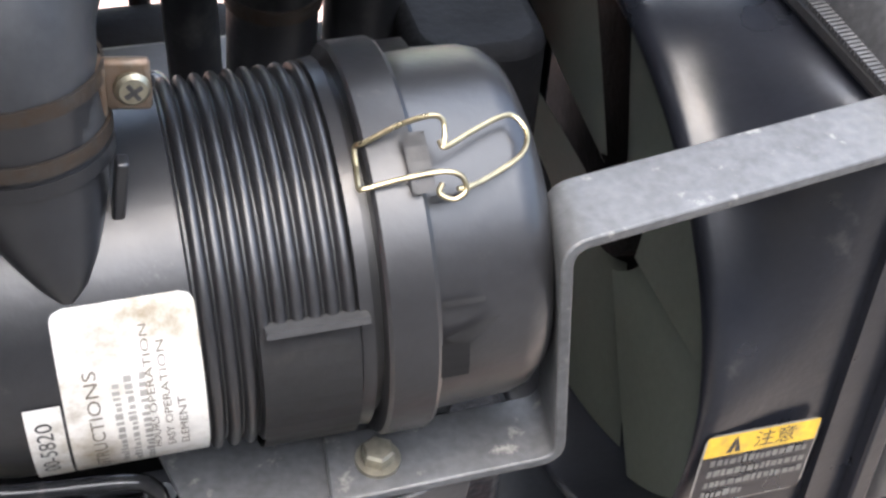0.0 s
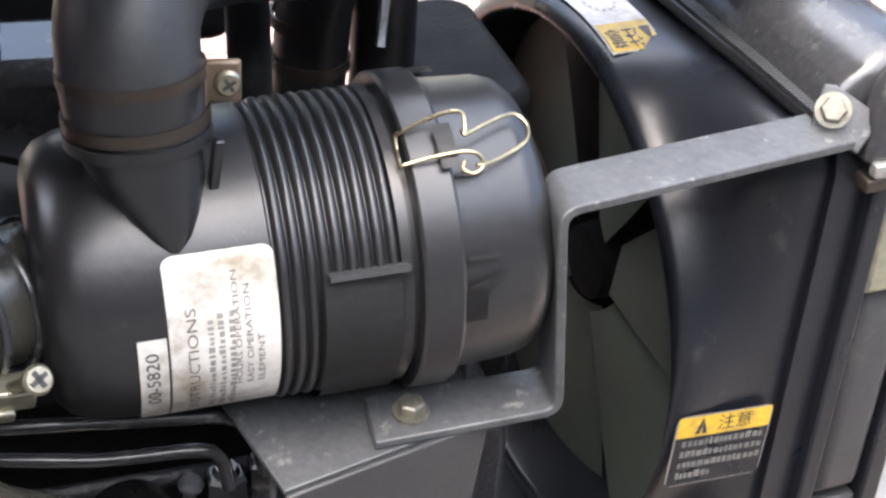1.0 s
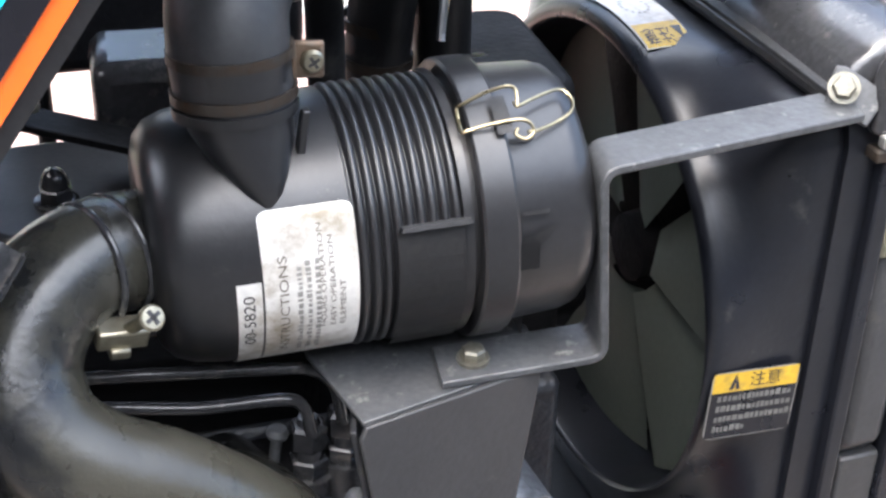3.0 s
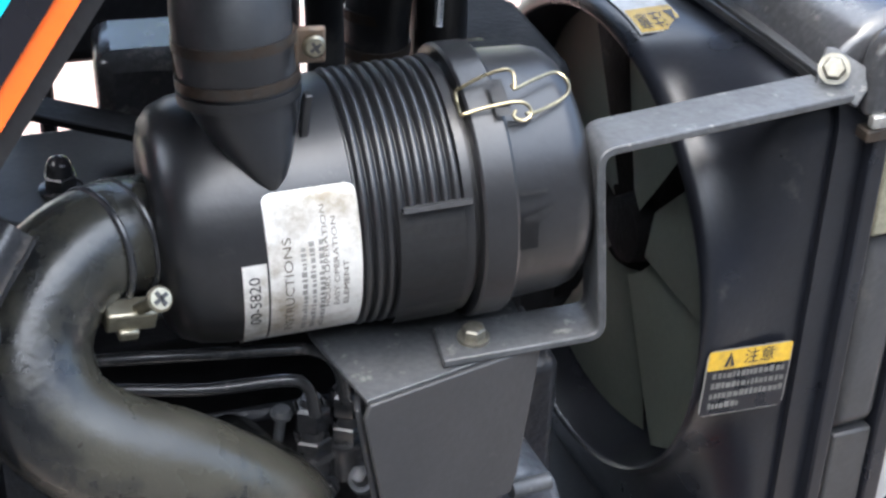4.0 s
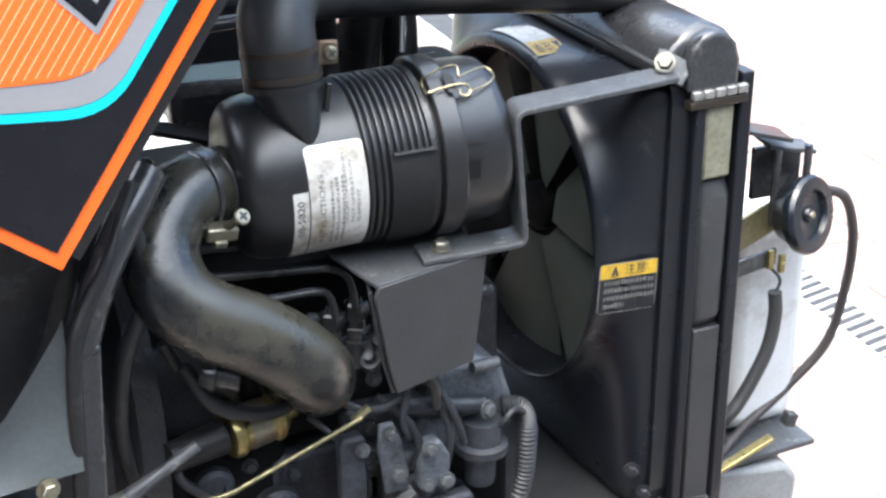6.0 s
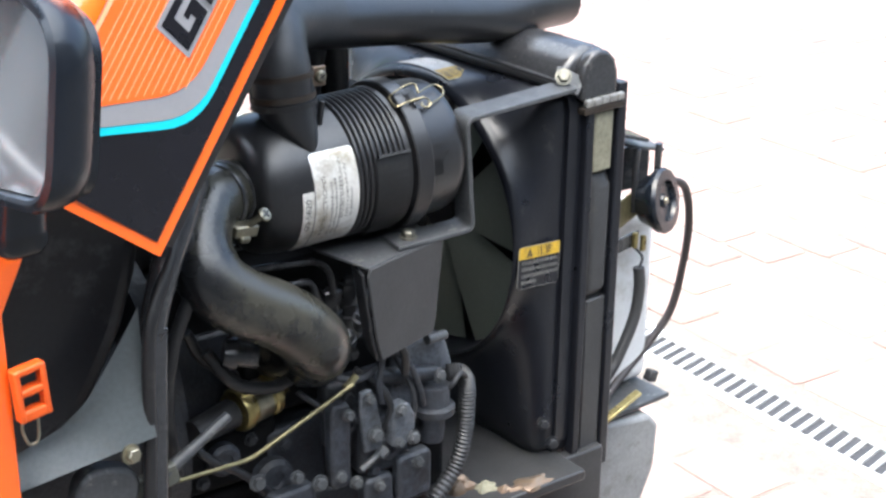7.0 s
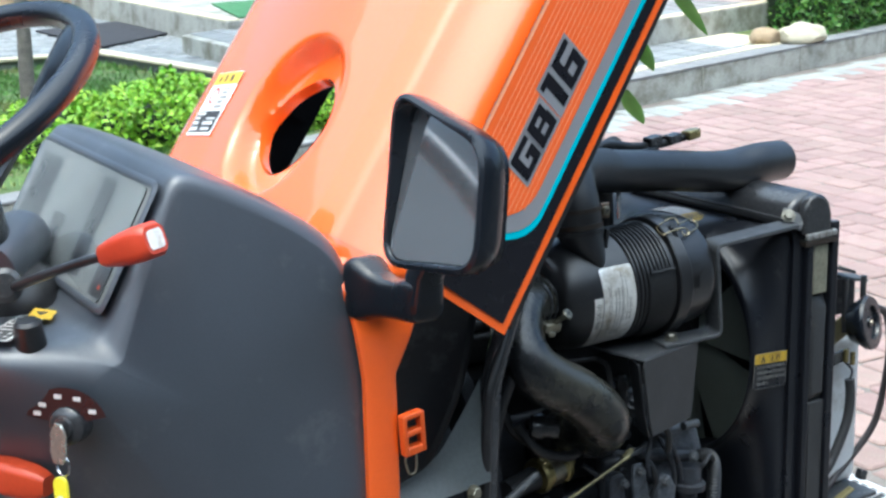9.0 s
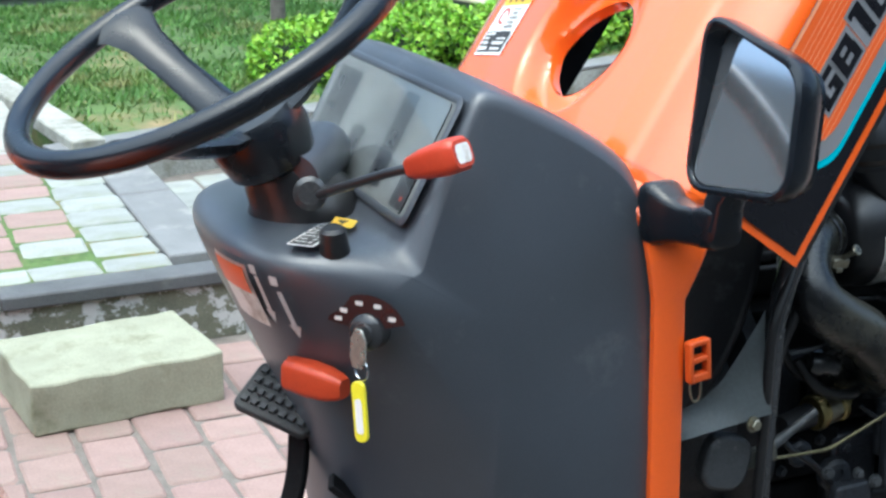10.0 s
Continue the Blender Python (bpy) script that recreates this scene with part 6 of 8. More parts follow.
card = part("instrument_card", bm, mat("card", (0.155, 0.16, 0.158), 0.45, vary=0.10, bump=0.02), cowl, "grey instrument card with dark symbols and gauges", smooth=False)
bm = bmesh.new()
for x0, y0, x1, y1 in ((0.010, 0.010, 0.040, 0.062), (0.078, 0.016, 0.112, 0.112), (0.165, 0.014, 0.200, 0.060), (0.235, 0.030, 0.300, 0.108)):
    bm.faces.new([bm.verts.new(on_panel(a, b, 0.0018)) for a, b in round_rect(x1 - x0, y1 - y0, 0.004, 3, (x0 + x1) / 2, (y0 + y1) / 2)])
tagged_stuff("gauge_field", bm, mat("smoked_field", (0.030, 0.031, 0.033), 0.35, vary=0.25, scale=30, bump=0.02), card, smooth=False)
bm = bmesh.new()
for x0, y0, x1, y1 in ((0.086, 0.084, 0.104, 0.102), (0.086, 0.056, 0.104, 0.074), (0.086, 0.028, 0.104, 0.046), (0.172, 0.034, 0.192, 0.048), (0.245, 0.060, 0.290, 0.098)):
    bm.faces.new([bm.verts.new(on_panel(a, b, 0.0022)) for a, b in round_rect(x1 - x0, y1 - y0, 0.003, 2, (x0 + x1) / 2, (y0 + y1) / 2)])
tagged_stuff("warning_lamp", bm, M["dark_paper"], card, smooth=False)
bm = bmesh.new()
for x0, y0, x1, y1 in ((0.016, 0.018, 0.022, 0.022), (0.170, 0.018, 0.180, 0.022)):
    bm.faces.new([bm.verts.new(on_panel(a, b, 0.0022)) for a, b in ((x0, y0), (x1, y0), (x1, y1), (x0, y1))])
tagged_stuff("red_mark", bm, M["red_plastic"], card, smooth=False)
bm = bmesh.new()
for k in range(5):
    for x0 in (0.120, 0.205):
        x1, y0 = x0 + (0.026 if k % 2 else 0.020), 0.092 + 0.0045 * k
        bm.faces.new([bm.verts.new(on_panel(a, b, 0.0022)) for a, b in ((x0, y0), (x1, y0), (x1, y0 + 0.002), (x0, y0 + 0.002))])
tagged_stuff("gauge_symbol", bm, M["grey_ink"], card, smooth=False)
bm = bmesh.new()
prism(bm, round_rect(W_ - 0.006, H_ - 0.014, 0.006, 4, W_ / 2, H_ / 2), Matrix((Vector((0, 1, 0)), pu, pn)).transposed().to_4x4(), 0.0015)
bmesh.ops.translate(bm, verts=bm.verts, vec=PO + pn * 0.004)
gp = part("clear_cover", bm, M["glass"], cowl, "clear plastic cover", smooth=False)
gp.visible_shadow = False

# steering column, wheel
WC = Vector((-0.739, 0.020, 1.0325))
WAX = Vector((-0.4486, -0.083, 0.8899)).normalized()
wm = frame_m(WC, WAX, (0, 1, 0))  # x along the shaft, y and z in the wheel's plane
bm = bmesh.new()
RW = 0.194
sweep(bm, [wm @ Vector((0, RW * math.cos(a), RW * math.sin(a))) for a in np.linspace(0, 2 * math.pi, 97)], 0.0128, 20, smooth=False)
bmesh.ops.remove_doubles(bm, verts=bm.verts, dist=1e-5)
wheel = part("steering_wheel", bm, M["wheel_black"], tractor, "black moulded three-spoke steering wheel")
hub_d = -0.100
for a in (WSPOKE := (0, 1, 2)):
    ang = radians((103, 223, 343)[a])
    bm = bmesh.new()
    rings = []
    for r_, wd, dp, th in ((0.025, 0.026, hub_d + 0.006, 0.013), (0.06, 0.021, hub_d + 0.018, 0.012), (0.11, 0.0185, -0.050, 0.011), (0.150, 0.021, -0.019, 0.011), (0.172, 0.030, -0.005, 0.012), (0.186, 0.044, -0.001, 0.012), (0.194, 0.056, 0.0, 0.011)):
        d_ = Vector((0, math.cos(ang), math.sin(ang)))
        s_ = Vector((0, -math.sin(ang), math.cos(ang)))
        rings.append([bm.verts.new(wm @ (d_ * r_ + s_ * wd * cxx + Vector((dp + th * czz, 0, 0)))) for cxx, czz in ((-1, 0), (-0.6, 0.7), (0, 0.9), (0.6, 0.7), (1, 0), (0.6, -0.7), (0, -0.9), (-0.6, -0.7))])
    ring_faces(bm, rings)
    part("spoke", bm, M["wheel_black"], wheel)
bm = bmesh.new()
lathe(bm, [(hub_d - 0.042, 0.036), (hub_d - 0.036, 0.044), (hub_d - 0.01, 0.050), (hub_d + 0.010, 0.048), (hub_d + 0.018, 0.043), (hub_d + 0.02, 0.036), (hub_d + 0.02, 0.002)], wm, 40)
part("hub", bm, M["wheel_black"], wheel, "black wheel hub")
bm = bmesh.new()
lathe(bm, [(-0.19, 0.034), (-0.16, 0.034), (-0.12, 0.034)], wm, 32)
part("column", bm, M["black_plastic"], tractor, "black steering column")
bm = bmesh.new()  # column boot on the shelf
lathe(bm, [(-0.215, 0.060), (-0.195, 0.058), (-0.182, 0.052), (-0.168, 0.042), (-0.150, 0.038), (-0.143, 0.034)], wm, 40)
part("column_boot", bm, M["black_plastic"], tractor, "black column shroud")
bm = bmesh.new()
lathe(bm, [(0, 0.027), (0.05, 0.029), (0.075, 0.029), (0.086, 0.025), (0.090, 0.016), (0.090, 0.002)], frame_m((-0.668, 0.0, 0.897), (0.065, 0.075, 0.018), (0, 0, 1)), 32)
part("column_housing", bm, M["dash"], tractor, "grey rounded column housing")

# throttle lever with red grip
bm = bmesh.new()
lathe(bm, [(0, 0.016), (0.012, 0.016), (0.016, 0.011), (0.016, 0.006)], frame_m((-0.662, -0.035, 0.890), (-0.3, -0.9, 0.3), (0, 0, 1)), 24)
part("lever_pivot", bm, M["black_gloss"], tractor)
bm = bmesh.new()
sweep(bm, [(-0.660, -0.045, 0.890), (-0.648, -0.075, 0.903), (-0.62, -0.125, 0.925), (-0.600, -0.158, 0.937)], 0.0045, 14)
lever = part("throttle_lever", bm, M["black_plastic"], tractor, "black throttle lever with red grip")
bm = bmesh.new()
KO = frame_m((-0.606, -0.150, 0.9345), (0.50, -0.80, 0.34), (0, 0, 1))
secs = []
for s_, w_, h_ in ((0, 0.008, 0.008), (0.004, 0.010, 0.010), (0.022, 0.0145, 0.0135), (0.045, 0.0165, 0.0155), (0.056, 0.0160, 0.0150), (0.060, 0.0135, 0.012)):
    secs.append([bm.verts.new(KO @ Vector((s_, y, z))) for y, z in round_rect(w_ * 2, h_ * 2, w_ * 0.55, 4)])
ring_faces(bm, secs)
knob = part("grip", bm, M["red_plastic"], lever, "red plastic grip", angle=50)
bm = bmesh.new()
bm.faces.new([bm.verts.new(KO @ Vector((0.0606, y, z))) for y, z in round_rect(0.020, 0.017, 0.004, 3)])
part("grip_plate", bm, M["white_paper"], knob, smooth=False)
bm = bmesh.new()
lathe(bm, [(0, 0.0135), (0.004, 0.014), (0.024, 0.012), (0.027, 0.009), (0.027, 0.002)], frame_m((-0.662, -0.104, 0.850), (-0.1, -0.1, 1), (1, 0, 0)), 24)
part("push_knob", bm, M["black_plastic"], cowl, "black push knob")
def SF(a, b, lift=0.0):
    return Vector((-0.652, -0.036, 0.8612)) + Vector((-0.69, -0.72, 0)) * a + Vector((0.72, -0.69, 0.0)) * b + Vector((0, 0, lift))


bm = bmesh.new()
bm.faces.new([bm.verts.new(SF(a, b)) for a, b in ((0.0, 0.0), (0.074, 0.0), (0.074, 0.027), (0.0, 0.027))])
tag = part("sticker", bm, M["white_paper"], cowl, "small white and black scale sticker", smooth=False)
bm = bmesh.new()
bm.faces.new([bm.verts.new(SF(a, b, 0.0005)) for a, b in ((0.002, 0.002), (0.072, 0.002), (0.072, 0.025), (0.002, 0.025))])
tagged_stuff("sticker_ground", bm, M["ink"], tag, smooth=False)
bm = bmesh.new()
for k in range(7):
    for b0, b1, wd in ((0.004, 0.012 if k % 2 else 0.0155, 0.0028), (0.0180, 0.0215, 0.0045)):
        a0 = 0.006 + 0.0094 * k
        bm.faces.new([bm.verts.new(SF(a, b, 0.0009)) for a, b in ((a0, b0), (a0 + wd, b0), (a0 + wd, b1), (a0, b1))])
tagged_stuff("sticker_print", bm, M["white_ink"], tag, smooth=False)
bm = bmesh.new()
bm.faces.new([bm.verts.new(Vector((-0.634, -0.042, 0.8620)) + Vector(q)) for q in ((0, 0.020, 0), (-0.014, -0.004, 0), (0, -0.026, 0), (0.014, -0.003, 0))])
warn = part("sticker", bm, M["yellow_paper"], cowl, "small yellow warning sticker", smooth=False)
bm = bmesh.new()
bm.faces.new([bm.verts.new(Vector((-0.634, -0.042, 0.8626)) + Vector(q)) for q in ((0.007, -0.003, 0), (-0.003, 0.006, 0), (-0.004, -0.010, 0))])
part("warning_mark", bm, M["ink"], warn, smooth=False)

# rear face: orange plate, arrows, key switch
def rear(y, z, lift=0.001):
    """A point on the cowl's rear face."""
    zs = [0.40, 0.52, 0.62, 0.69, 0.755, 0.824, 0.845]
    xs = [-0.632, -0.640, -0.655, -0.682, -0.712, -0.740, -0.745]
    t = abs(y - YC) / HW
    x = float(np.interp(z, zs, xs)) + 0.085 * t ** 3.2
    return Vector((x - lift, tuck(x, y, z) - lift * 0.6, z))


def rear_quad(y0, z0, y1, z1, lift):
    b = bmesh.new()
    quad_on(b, lambda a, c: rear(a, c, lift), y0, z0, y1, z1, 4, 4)
    return b


pl_ = part("sticker", rear_quad(0.006, 0.774, -0.062, 0.838, 0.004), M["silver_paper"], cowl, "silver data plate with orange head")
part("sticker_head", rear_quad(0.002, 0.808, -0.058, 0.835, 0.0052), M["orange_decal"], pl_)
for y0, z0, dd in ((-0.076, 0.783, -1), (-0.098, 0.772, -1)):
    bm = bmesh.new()
    arrow = [(-0.0025, 0.0), (0.0025, 0.0), (0.0025, 0.035), (0.006, 0.035), (0.0, 0.048), (-0.006, 0.035), (-0.0025, 0.035)] if dd > 0 else [(-0.0025, 0.048), (0.0025, 0.048), (0.0025, 0.013), (0.006, 0.013), (0.0, 0.0), (-0.006, 0.013), (-0.0025, 0.013)]
    bm.faces.new([bm.verts.new(rear(y0 - a, z0 + b - 0.012 * 0, 0.0055)) for a, b in arrow])
    part("arrow_mark", bm, M["white_ink"], cowl, "white arrow mark", smooth=False)
for y0, z0 in ((-0.070, 0.833), (-0.092, 0.826)):
    bm = rear_quad(y0, z0, y0 - 0.008, z0 + 0.009, 0.0055)
    part("mark", bm, M["white_ink"], cowl)
KC = Vector((-0.646, -0.144, 0.788))
KN = Vector((-0.75, -0.65, 0.08)).normalized()
km = frame_m(KC, KN, (0, 0, 1))
bm = bmesh.new()
fan_pts = [(0.019 * math.cos(a), 0.017 * math.sin(a)) for a in np.linspace(radians(20), radians(170), 14)] + [(0.041 * math.cos(a), 0.034 * math.sin(a)) for a in np.linspace(radians(170), radians(20), 14)]
bm.faces.new([bm.verts.new(km @ Vector((0.0035, y, z))) for y, z in fan_pts])
kp = part("key_plate", bm, M["dark_paper"], cowl, "black key position plate", smooth=False)
bm = bmesh.new()
for a in (35, 70, 105, 140, 160):
    bm.faces.new([bm.verts.new(km @ Vector((0.0042, 0.031 * math.cos(radians(a)) + y, 0.0265 * math.sin(radians(a)) + z))) for y, z in ((-0.0038, -0.002), (0.0038, -0.002), (0.0038, 0.002), (-0.0038, 0.002))])
tagged_stuff("key_print", bm, M["white_ink"], kp, smooth=False)
bm = bmesh.new()
lathe(bm, [(-0.01, 0.017), (0.006, 0.017), (0.009, 0.014), (0.010, 0.010), (0.013, 0.009), (0.013, 0.002)], km, 32)
ks = part("key_switch", bm, M["black_gloss"], cowl, "black ignition switch")
bm = bmesh.new()
prism(bm, [(-0.004, 0.006), (0.004, 0.006), (0.0095, -0.004), (0.010, -0.020), (0.006, -0.030), (-0.006, -0.030), (-0.010, -0.020), (-0.0095, -0.004)], frame_m(KC + KN * 0.016, (0.25, -0.6, 0), KN), 0.0025)
key = part("key", bm, mat("nickel", (0.62, 0.60, 0.52), 0.28, metal=0.85, vary=0.2, scale=80, bump=0.05), ks, "steel ignition key", bevel=0.0006)
k0 = KC + KN * 0.020 + Vector((0.003, 0.002, 0.002))
bm = bmesh.new()
ringp = [k0 + Vector((0.003 * math.cos(a), 0.009 * math.cos(a) * -1, -0.034 + 0.010 * math.sin(a))) for a in np.linspace(0, 2 * math.pi, 25)]
sweep(bm, ringp, 0.0011, 8, smooth=False)
part("key_ring", bm, M["chrome"], key)
bm = bmesh.new()
FT = frame_m(k0 + Vector((-0.002, -0.004, -0.072)), (0.55, -0.83, 0), (-0.83, -0.55, 0.1))
tagm = FT
prism(bm, round_rect(0.0145, 0.056, 0.0065, 5), tagm @ Matrix.Rotation(radians(8), 4, "Z"), 0.004)
fob = part("key_fob", bm, M["yellow_plastic"], key, "yellow plastic key tag", bevel=0.001)
bm = bmesh.new()
bm.faces.new([bm.verts.new(tagm @ Matrix.Rotation(radians(8), 4, "Z") @ Vector((x_, y_, 0.0045))) for x_, y_ in round_rect(0.008, 0.032, 0.003, 3, 0, -0.004)])
part("fob_paper", bm, M["white_paper"], fob, smooth=False)
# red hand lever and pedal below
bm = bmesh.new()
HMx = frame_m((-0.685, -0.087, 0.729), (0.55, -0.80, -0.05), (0, 0, 1))
secs = []
for s_, w_, h_ in ((-0.028, 0.008, 0.010), (-0.024, 0.012, 0.015), (0.0, 0.013, 0.0165), (0.022, 0.012, 0.015), (0.034, 0.010, 0.012), (0.040, 0.008, 0.009)):
    secs.append([bm.verts.new(HMx @ Vector((s_, y, z))) for y, z in round_rect(w_ * 2, h_ * 2, w_ * 0.6, 4)])
ring_faces(bm, secs)
part("hand_lever", bm, mat("dull_red", (0.50, 0.058, 0.018), 0.4, vary=0.12, bump=0.03), tractor, "red plastic hand lever", angle=50)
bm = bmesh.new()  # second lever close behind the first
secs = []
for s_, w_, h_ in ((-0.026, 0.005, 0.007), (-0.022, 0.008, 0.011), (0.0, 0.009, 0.012), (0.030, 0.008, 0.011), (0.036, 0.006, 0.008)):
    secs.append([bm.verts.new(HMx @ Vector((s_ - 0.016, y + 0.024, z + 0.007))) for y, z in round_rect(w_ * 2, h_ * 2, w_ * 0.6, 4)])
ring_faces(bm, secs)
part("hand_lever", bm, M["red_plastic"], tractor, "red plastic hand lever", angle=50)
PM = frame_m((-0.672, 0.052, 0.650), (0.66, -0.70, -0.26), (-0.35, -0.30, 0.88))
bm = bmesh.new()
prism(bm, round_rect(0.088, 0.062, 0.008, 3), PM, 0.010)
pedal = part("pedal", bm, M["dark_grey"], tractor, "black rubber pedal pad with grip studs", bevel=0.002)
for i in range(7):
    for j in range(4):
        bm = bmesh.new()
        box(bm, (0.0065, 0.0065, 0.004), PM @ Matrix.Translation((-0.034 + i * 0.0112, -0.0195 + j * 0.013, 0.012)))
        part("stud", bm, M["grey_steel"], pedal, smooth=False)
bm = bmesh.new()
strip(bm, bent([(-0.662, 0.035, 0.628), (-0.668, 0.03, 0.57), (-0.705, 0.02, 0.49), (-0.71, 0.02, 0.38)], 0.03), (0.6, -0.7, 0), 0.022, 0.010)
part("pedal_arm", bm, M["black_matte"], tractor, "black pedal arm", bevel=0.002)
bm = bmesh.new()
strip(bm, [(-0.655, -0.04, 0.60), (-0.60, -0.05, 0.545)], (0.3, 0.8, 0.3), 0.02, 0.008)
part("link", bm, M["black_matte"], tractor, bevel=0.002)
bm = bmesh.new()
rod(bm, (-0.635, -0.055, 0.575), (-0.615, -0.07, 0.56), 0.006, 14)
part("pin", bm, M["zinc"], tractor)
bm = bmesh.new()
box(bm, (0.45, 0.16, 0.012), pose(-0.78, 0.10, 0.40))
part("footplate", bm, M["grey_steel"], tractor, "grey steel footplate", bevel=0.003)

# orange mudguard over the rear wheel
bm = bmesh.new()
secs = []
for a in range(8, 171, 6):
    c_, s_ = math.cos(radians(a)), math.sin(radians(a))
    secs.append([bm.verts.new((-1.45 + r_ * c_, y, 0.50 + r_ * s_)) for r_, y in ((0.500, -0.09), (0.512, -0.095), (0.517, -0.12), (0.517, -0.33), (0.505, -0.36), (0.490, -0.362), (0.492, -0.355), (0.510, -0.325), (0.511, -0.12), (0.506, -0.102))])
ring_faces(bm, secs)
part("mudguard", bm, M["orange"], tractor, "glossy orange rear mudguard", angle=50)
bm = bmesh.new()
secs = []
for a in range(8, 171, 6):
    c_, s_ = math.cos(radians(a)), math.sin(radians(a))
    secs.append([bm.verts.new((-1.45 + r_ * c_, 0.16 - y, 0.50 + r_ * s_)) for r_, y in ((0.500, -0.09), (0.517, -0.12), (0.517, -0.33), (0.490, -0.362), (0.510, -0.325), (0.511, -0.12))])
ring_faces(bm, secs)
part("mudguard", bm, M["orange"], tractor, "glossy orange rear mudguard", angle=50)
# door mirror on its arm
bm = bmesh.new()
secs = []
for q, wx, wz in (((-0.373, -0.140, 0.867), 0.016, 0.027), ((-0.372, -0.152, 0.867), 0.020, 0.031), ((-0.371, -0.159, 0.867), 0.019, 0.0300), ((-0.368, -0.172, 0.865), 0.015, 0.0225), ((-0.364, -0.188, 0.864), 0.0135, 0.0185), ((-0.359, -0.208, 0.866), 0.0145, 0.0185), ((-0.356, -0.216, 0.868), 0.0165, 0.0205), ((-0.353, -0.234, 0.870), 0.0165, 0.0205), ((-0.352, -0.239, 0.872), 0.0140, 0.0180)):
    secs.append([bm.verts.new(Vector(q) + Vector((a + 0.014, 0, b))) for a, b in round_rect(wx * 2, wz * 2, wx * 0.6, 4)])
ring_faces(bm, secs)
marm = part("mirror_arm", bm, M["wheel_black"], tractor, "chunky black mirror arm", angle=50)
bm = bmesh.new()
secs = []
for q, wx, wy in (((-0.354, -0.229, 0.868), 0.016, 0.0165), ((-0.352, -0.230, 0.893), 0.0145, 0.0165), ((-0.347, -0.236, 0.913), 0.013, 0.019), ((-0.343, -0.246, 0.935), 0.012, 0.023)):
    secs.append([bm.verts.new(Vector(q) + Vector((a + 0.014, b, 0))) for a, b in round_rect(wx * 2, wy * 2, wx * 0.6, 4)])
ring_faces(bm, secs)
part("mirror_neck", bm, M["wheel_black"], marm, angle=50)
MC = Vector((-0.369, -0.300, 0.993))
mx = Vector((0.13, -0.99, 0.02)).normalized()
mz = Vector((0.17, 0.05, 0.98))
mz = (mz - mx * mz.dot(mx)).normalized()
mn = mx.cross(mz)
mn = mn if mn.x < 0 else -mn


def mirror_outline(grow, r=0.030, k=8):
    c = [(-0.063, 0.078), (0.070, 0.044), (0.076, -0.068), (-0.056, -0.080)]
    cc = [(x_ + grow * math.copysign(1, x_), y_ + grow * math.copysign(1, y_)) for x_, y_ in c]
    out = []
    for i in range(4):
        out += corner(cc[i - 1], cc[i], cc[(i + 1) % 4], r, k)
    return out


def mpt(x_, y_, d):
    return MC + mx * x_ + mz * y_ + mn * d


bm = bmesh.new()
secs = []
for grow, d, r in ((-0.008, -0.030, 0.023), (-0.0075, 0.004, 0.023), (-0.005, 0.005, 0.026), (-0.001, 0.003, 0.030), (0.0, -0.002, 0.031), (-0.001, -0.012, 0.031), (-0.004, -0.022, 0.031), (-0.012, -0.030, 0.027), (-0.034, -0.033, 0.012)):
    secs.append([bm.verts.new(mpt(x_, y_, d)) for x_, y_ in mirror_outline(grow, r)])
ring_faces(bm, secs)
mirror_h = part("mirror_housing", bm, M["wheel_black"], tractor, "black plastic mirror housing", angle=45)
bm = bmesh.new()
g = []
o = mirror_outline(-0.0085, 0.023)
cvert = bm.verts.new(mpt(0, 0, -0.012))
prev = None
for f in (0.33, 0.66, 1.0):
    ring = [bm.verts.new(mpt(x_ * f, y_ * f, -0.012 - (0.15 * y_ + 0.08 * x_) * f)) for x_, y_ in o]
    for i in range(len(o)):
        j = (i + 1) % len(o)
        if prev is None:
            bm.faces.new((cvert, ring[i], ring[j]))
        else:
            bm.faces.new((prev[i], ring[i], ring[j], prev[j]))
    prev = ring
part("mirror_glass", bm, M["mirror"], mirror_h, "flat mirror glass")

# ---- yard: ground, kerb, terrace, lawn, steps, planting ----
M["paver"] = mat("pink_paver", (0.295, 0.202, 0.176), 0.85, vary=0.18, scale=14, fine=160, bump=0.4, obj_rand=0.13, dirt=(0.30, 0.245, 0.20), dirt_amount=0.25, dirt_scale=7)
M["paver_far"] = mat("pink_paver_far", (0.285, 0.193, 0.172), 0.85, vary=0.18, scale=14, fine=160, bump=0.4, isl_rand=0.14, dirt=(0.30, 0.245, 0.20), dirt_amount=0.25, dirt_scale=7)
M["paver_grey"] = mat("grey_paver", (0.30, 0.31, 0.29), 0.85, vary=0.2, scale=14, fine=160, bump=0.4, isl_rand=0.12, dirt=(0.30, 0.31, 0.25), dirt_amount=0.3, dirt_scale=6)
M["sand"] = mat("joint_sand", (0.185, 0.160, 0.138), 0.95, vary=0.3, scale=25, bump=0.5)
M["paver_one_grey"] = mat("grey_terrace_paver", (0.30, 0.31, 0.29), 0.85, vary=0.2, scale=14, fine=160, bump=0.4, obj_rand=0.15, dirt=(0.24, 0.26, 0.18), dirt_amount=0.4, dirt_scale=6)
M["concrete"] = mat("concrete", (0.37, 0.365, 0.325), 0.85, vary=0.35, scale=7, fine=120, bump=0.5, dirt=(0.17, 0.165, 0.115), dirt_amount=0.55, dirt_scale=7)
M["peeling"] = mat("peeling_render", (0.17, 0.17, 0.12), 0.85, vary=0.3, scale=12, bump=0.5, dirt=(0.52, 0.52, 0.50), dirt_amount=0.5, dirt_scale=13, dirt_edge=0.02)
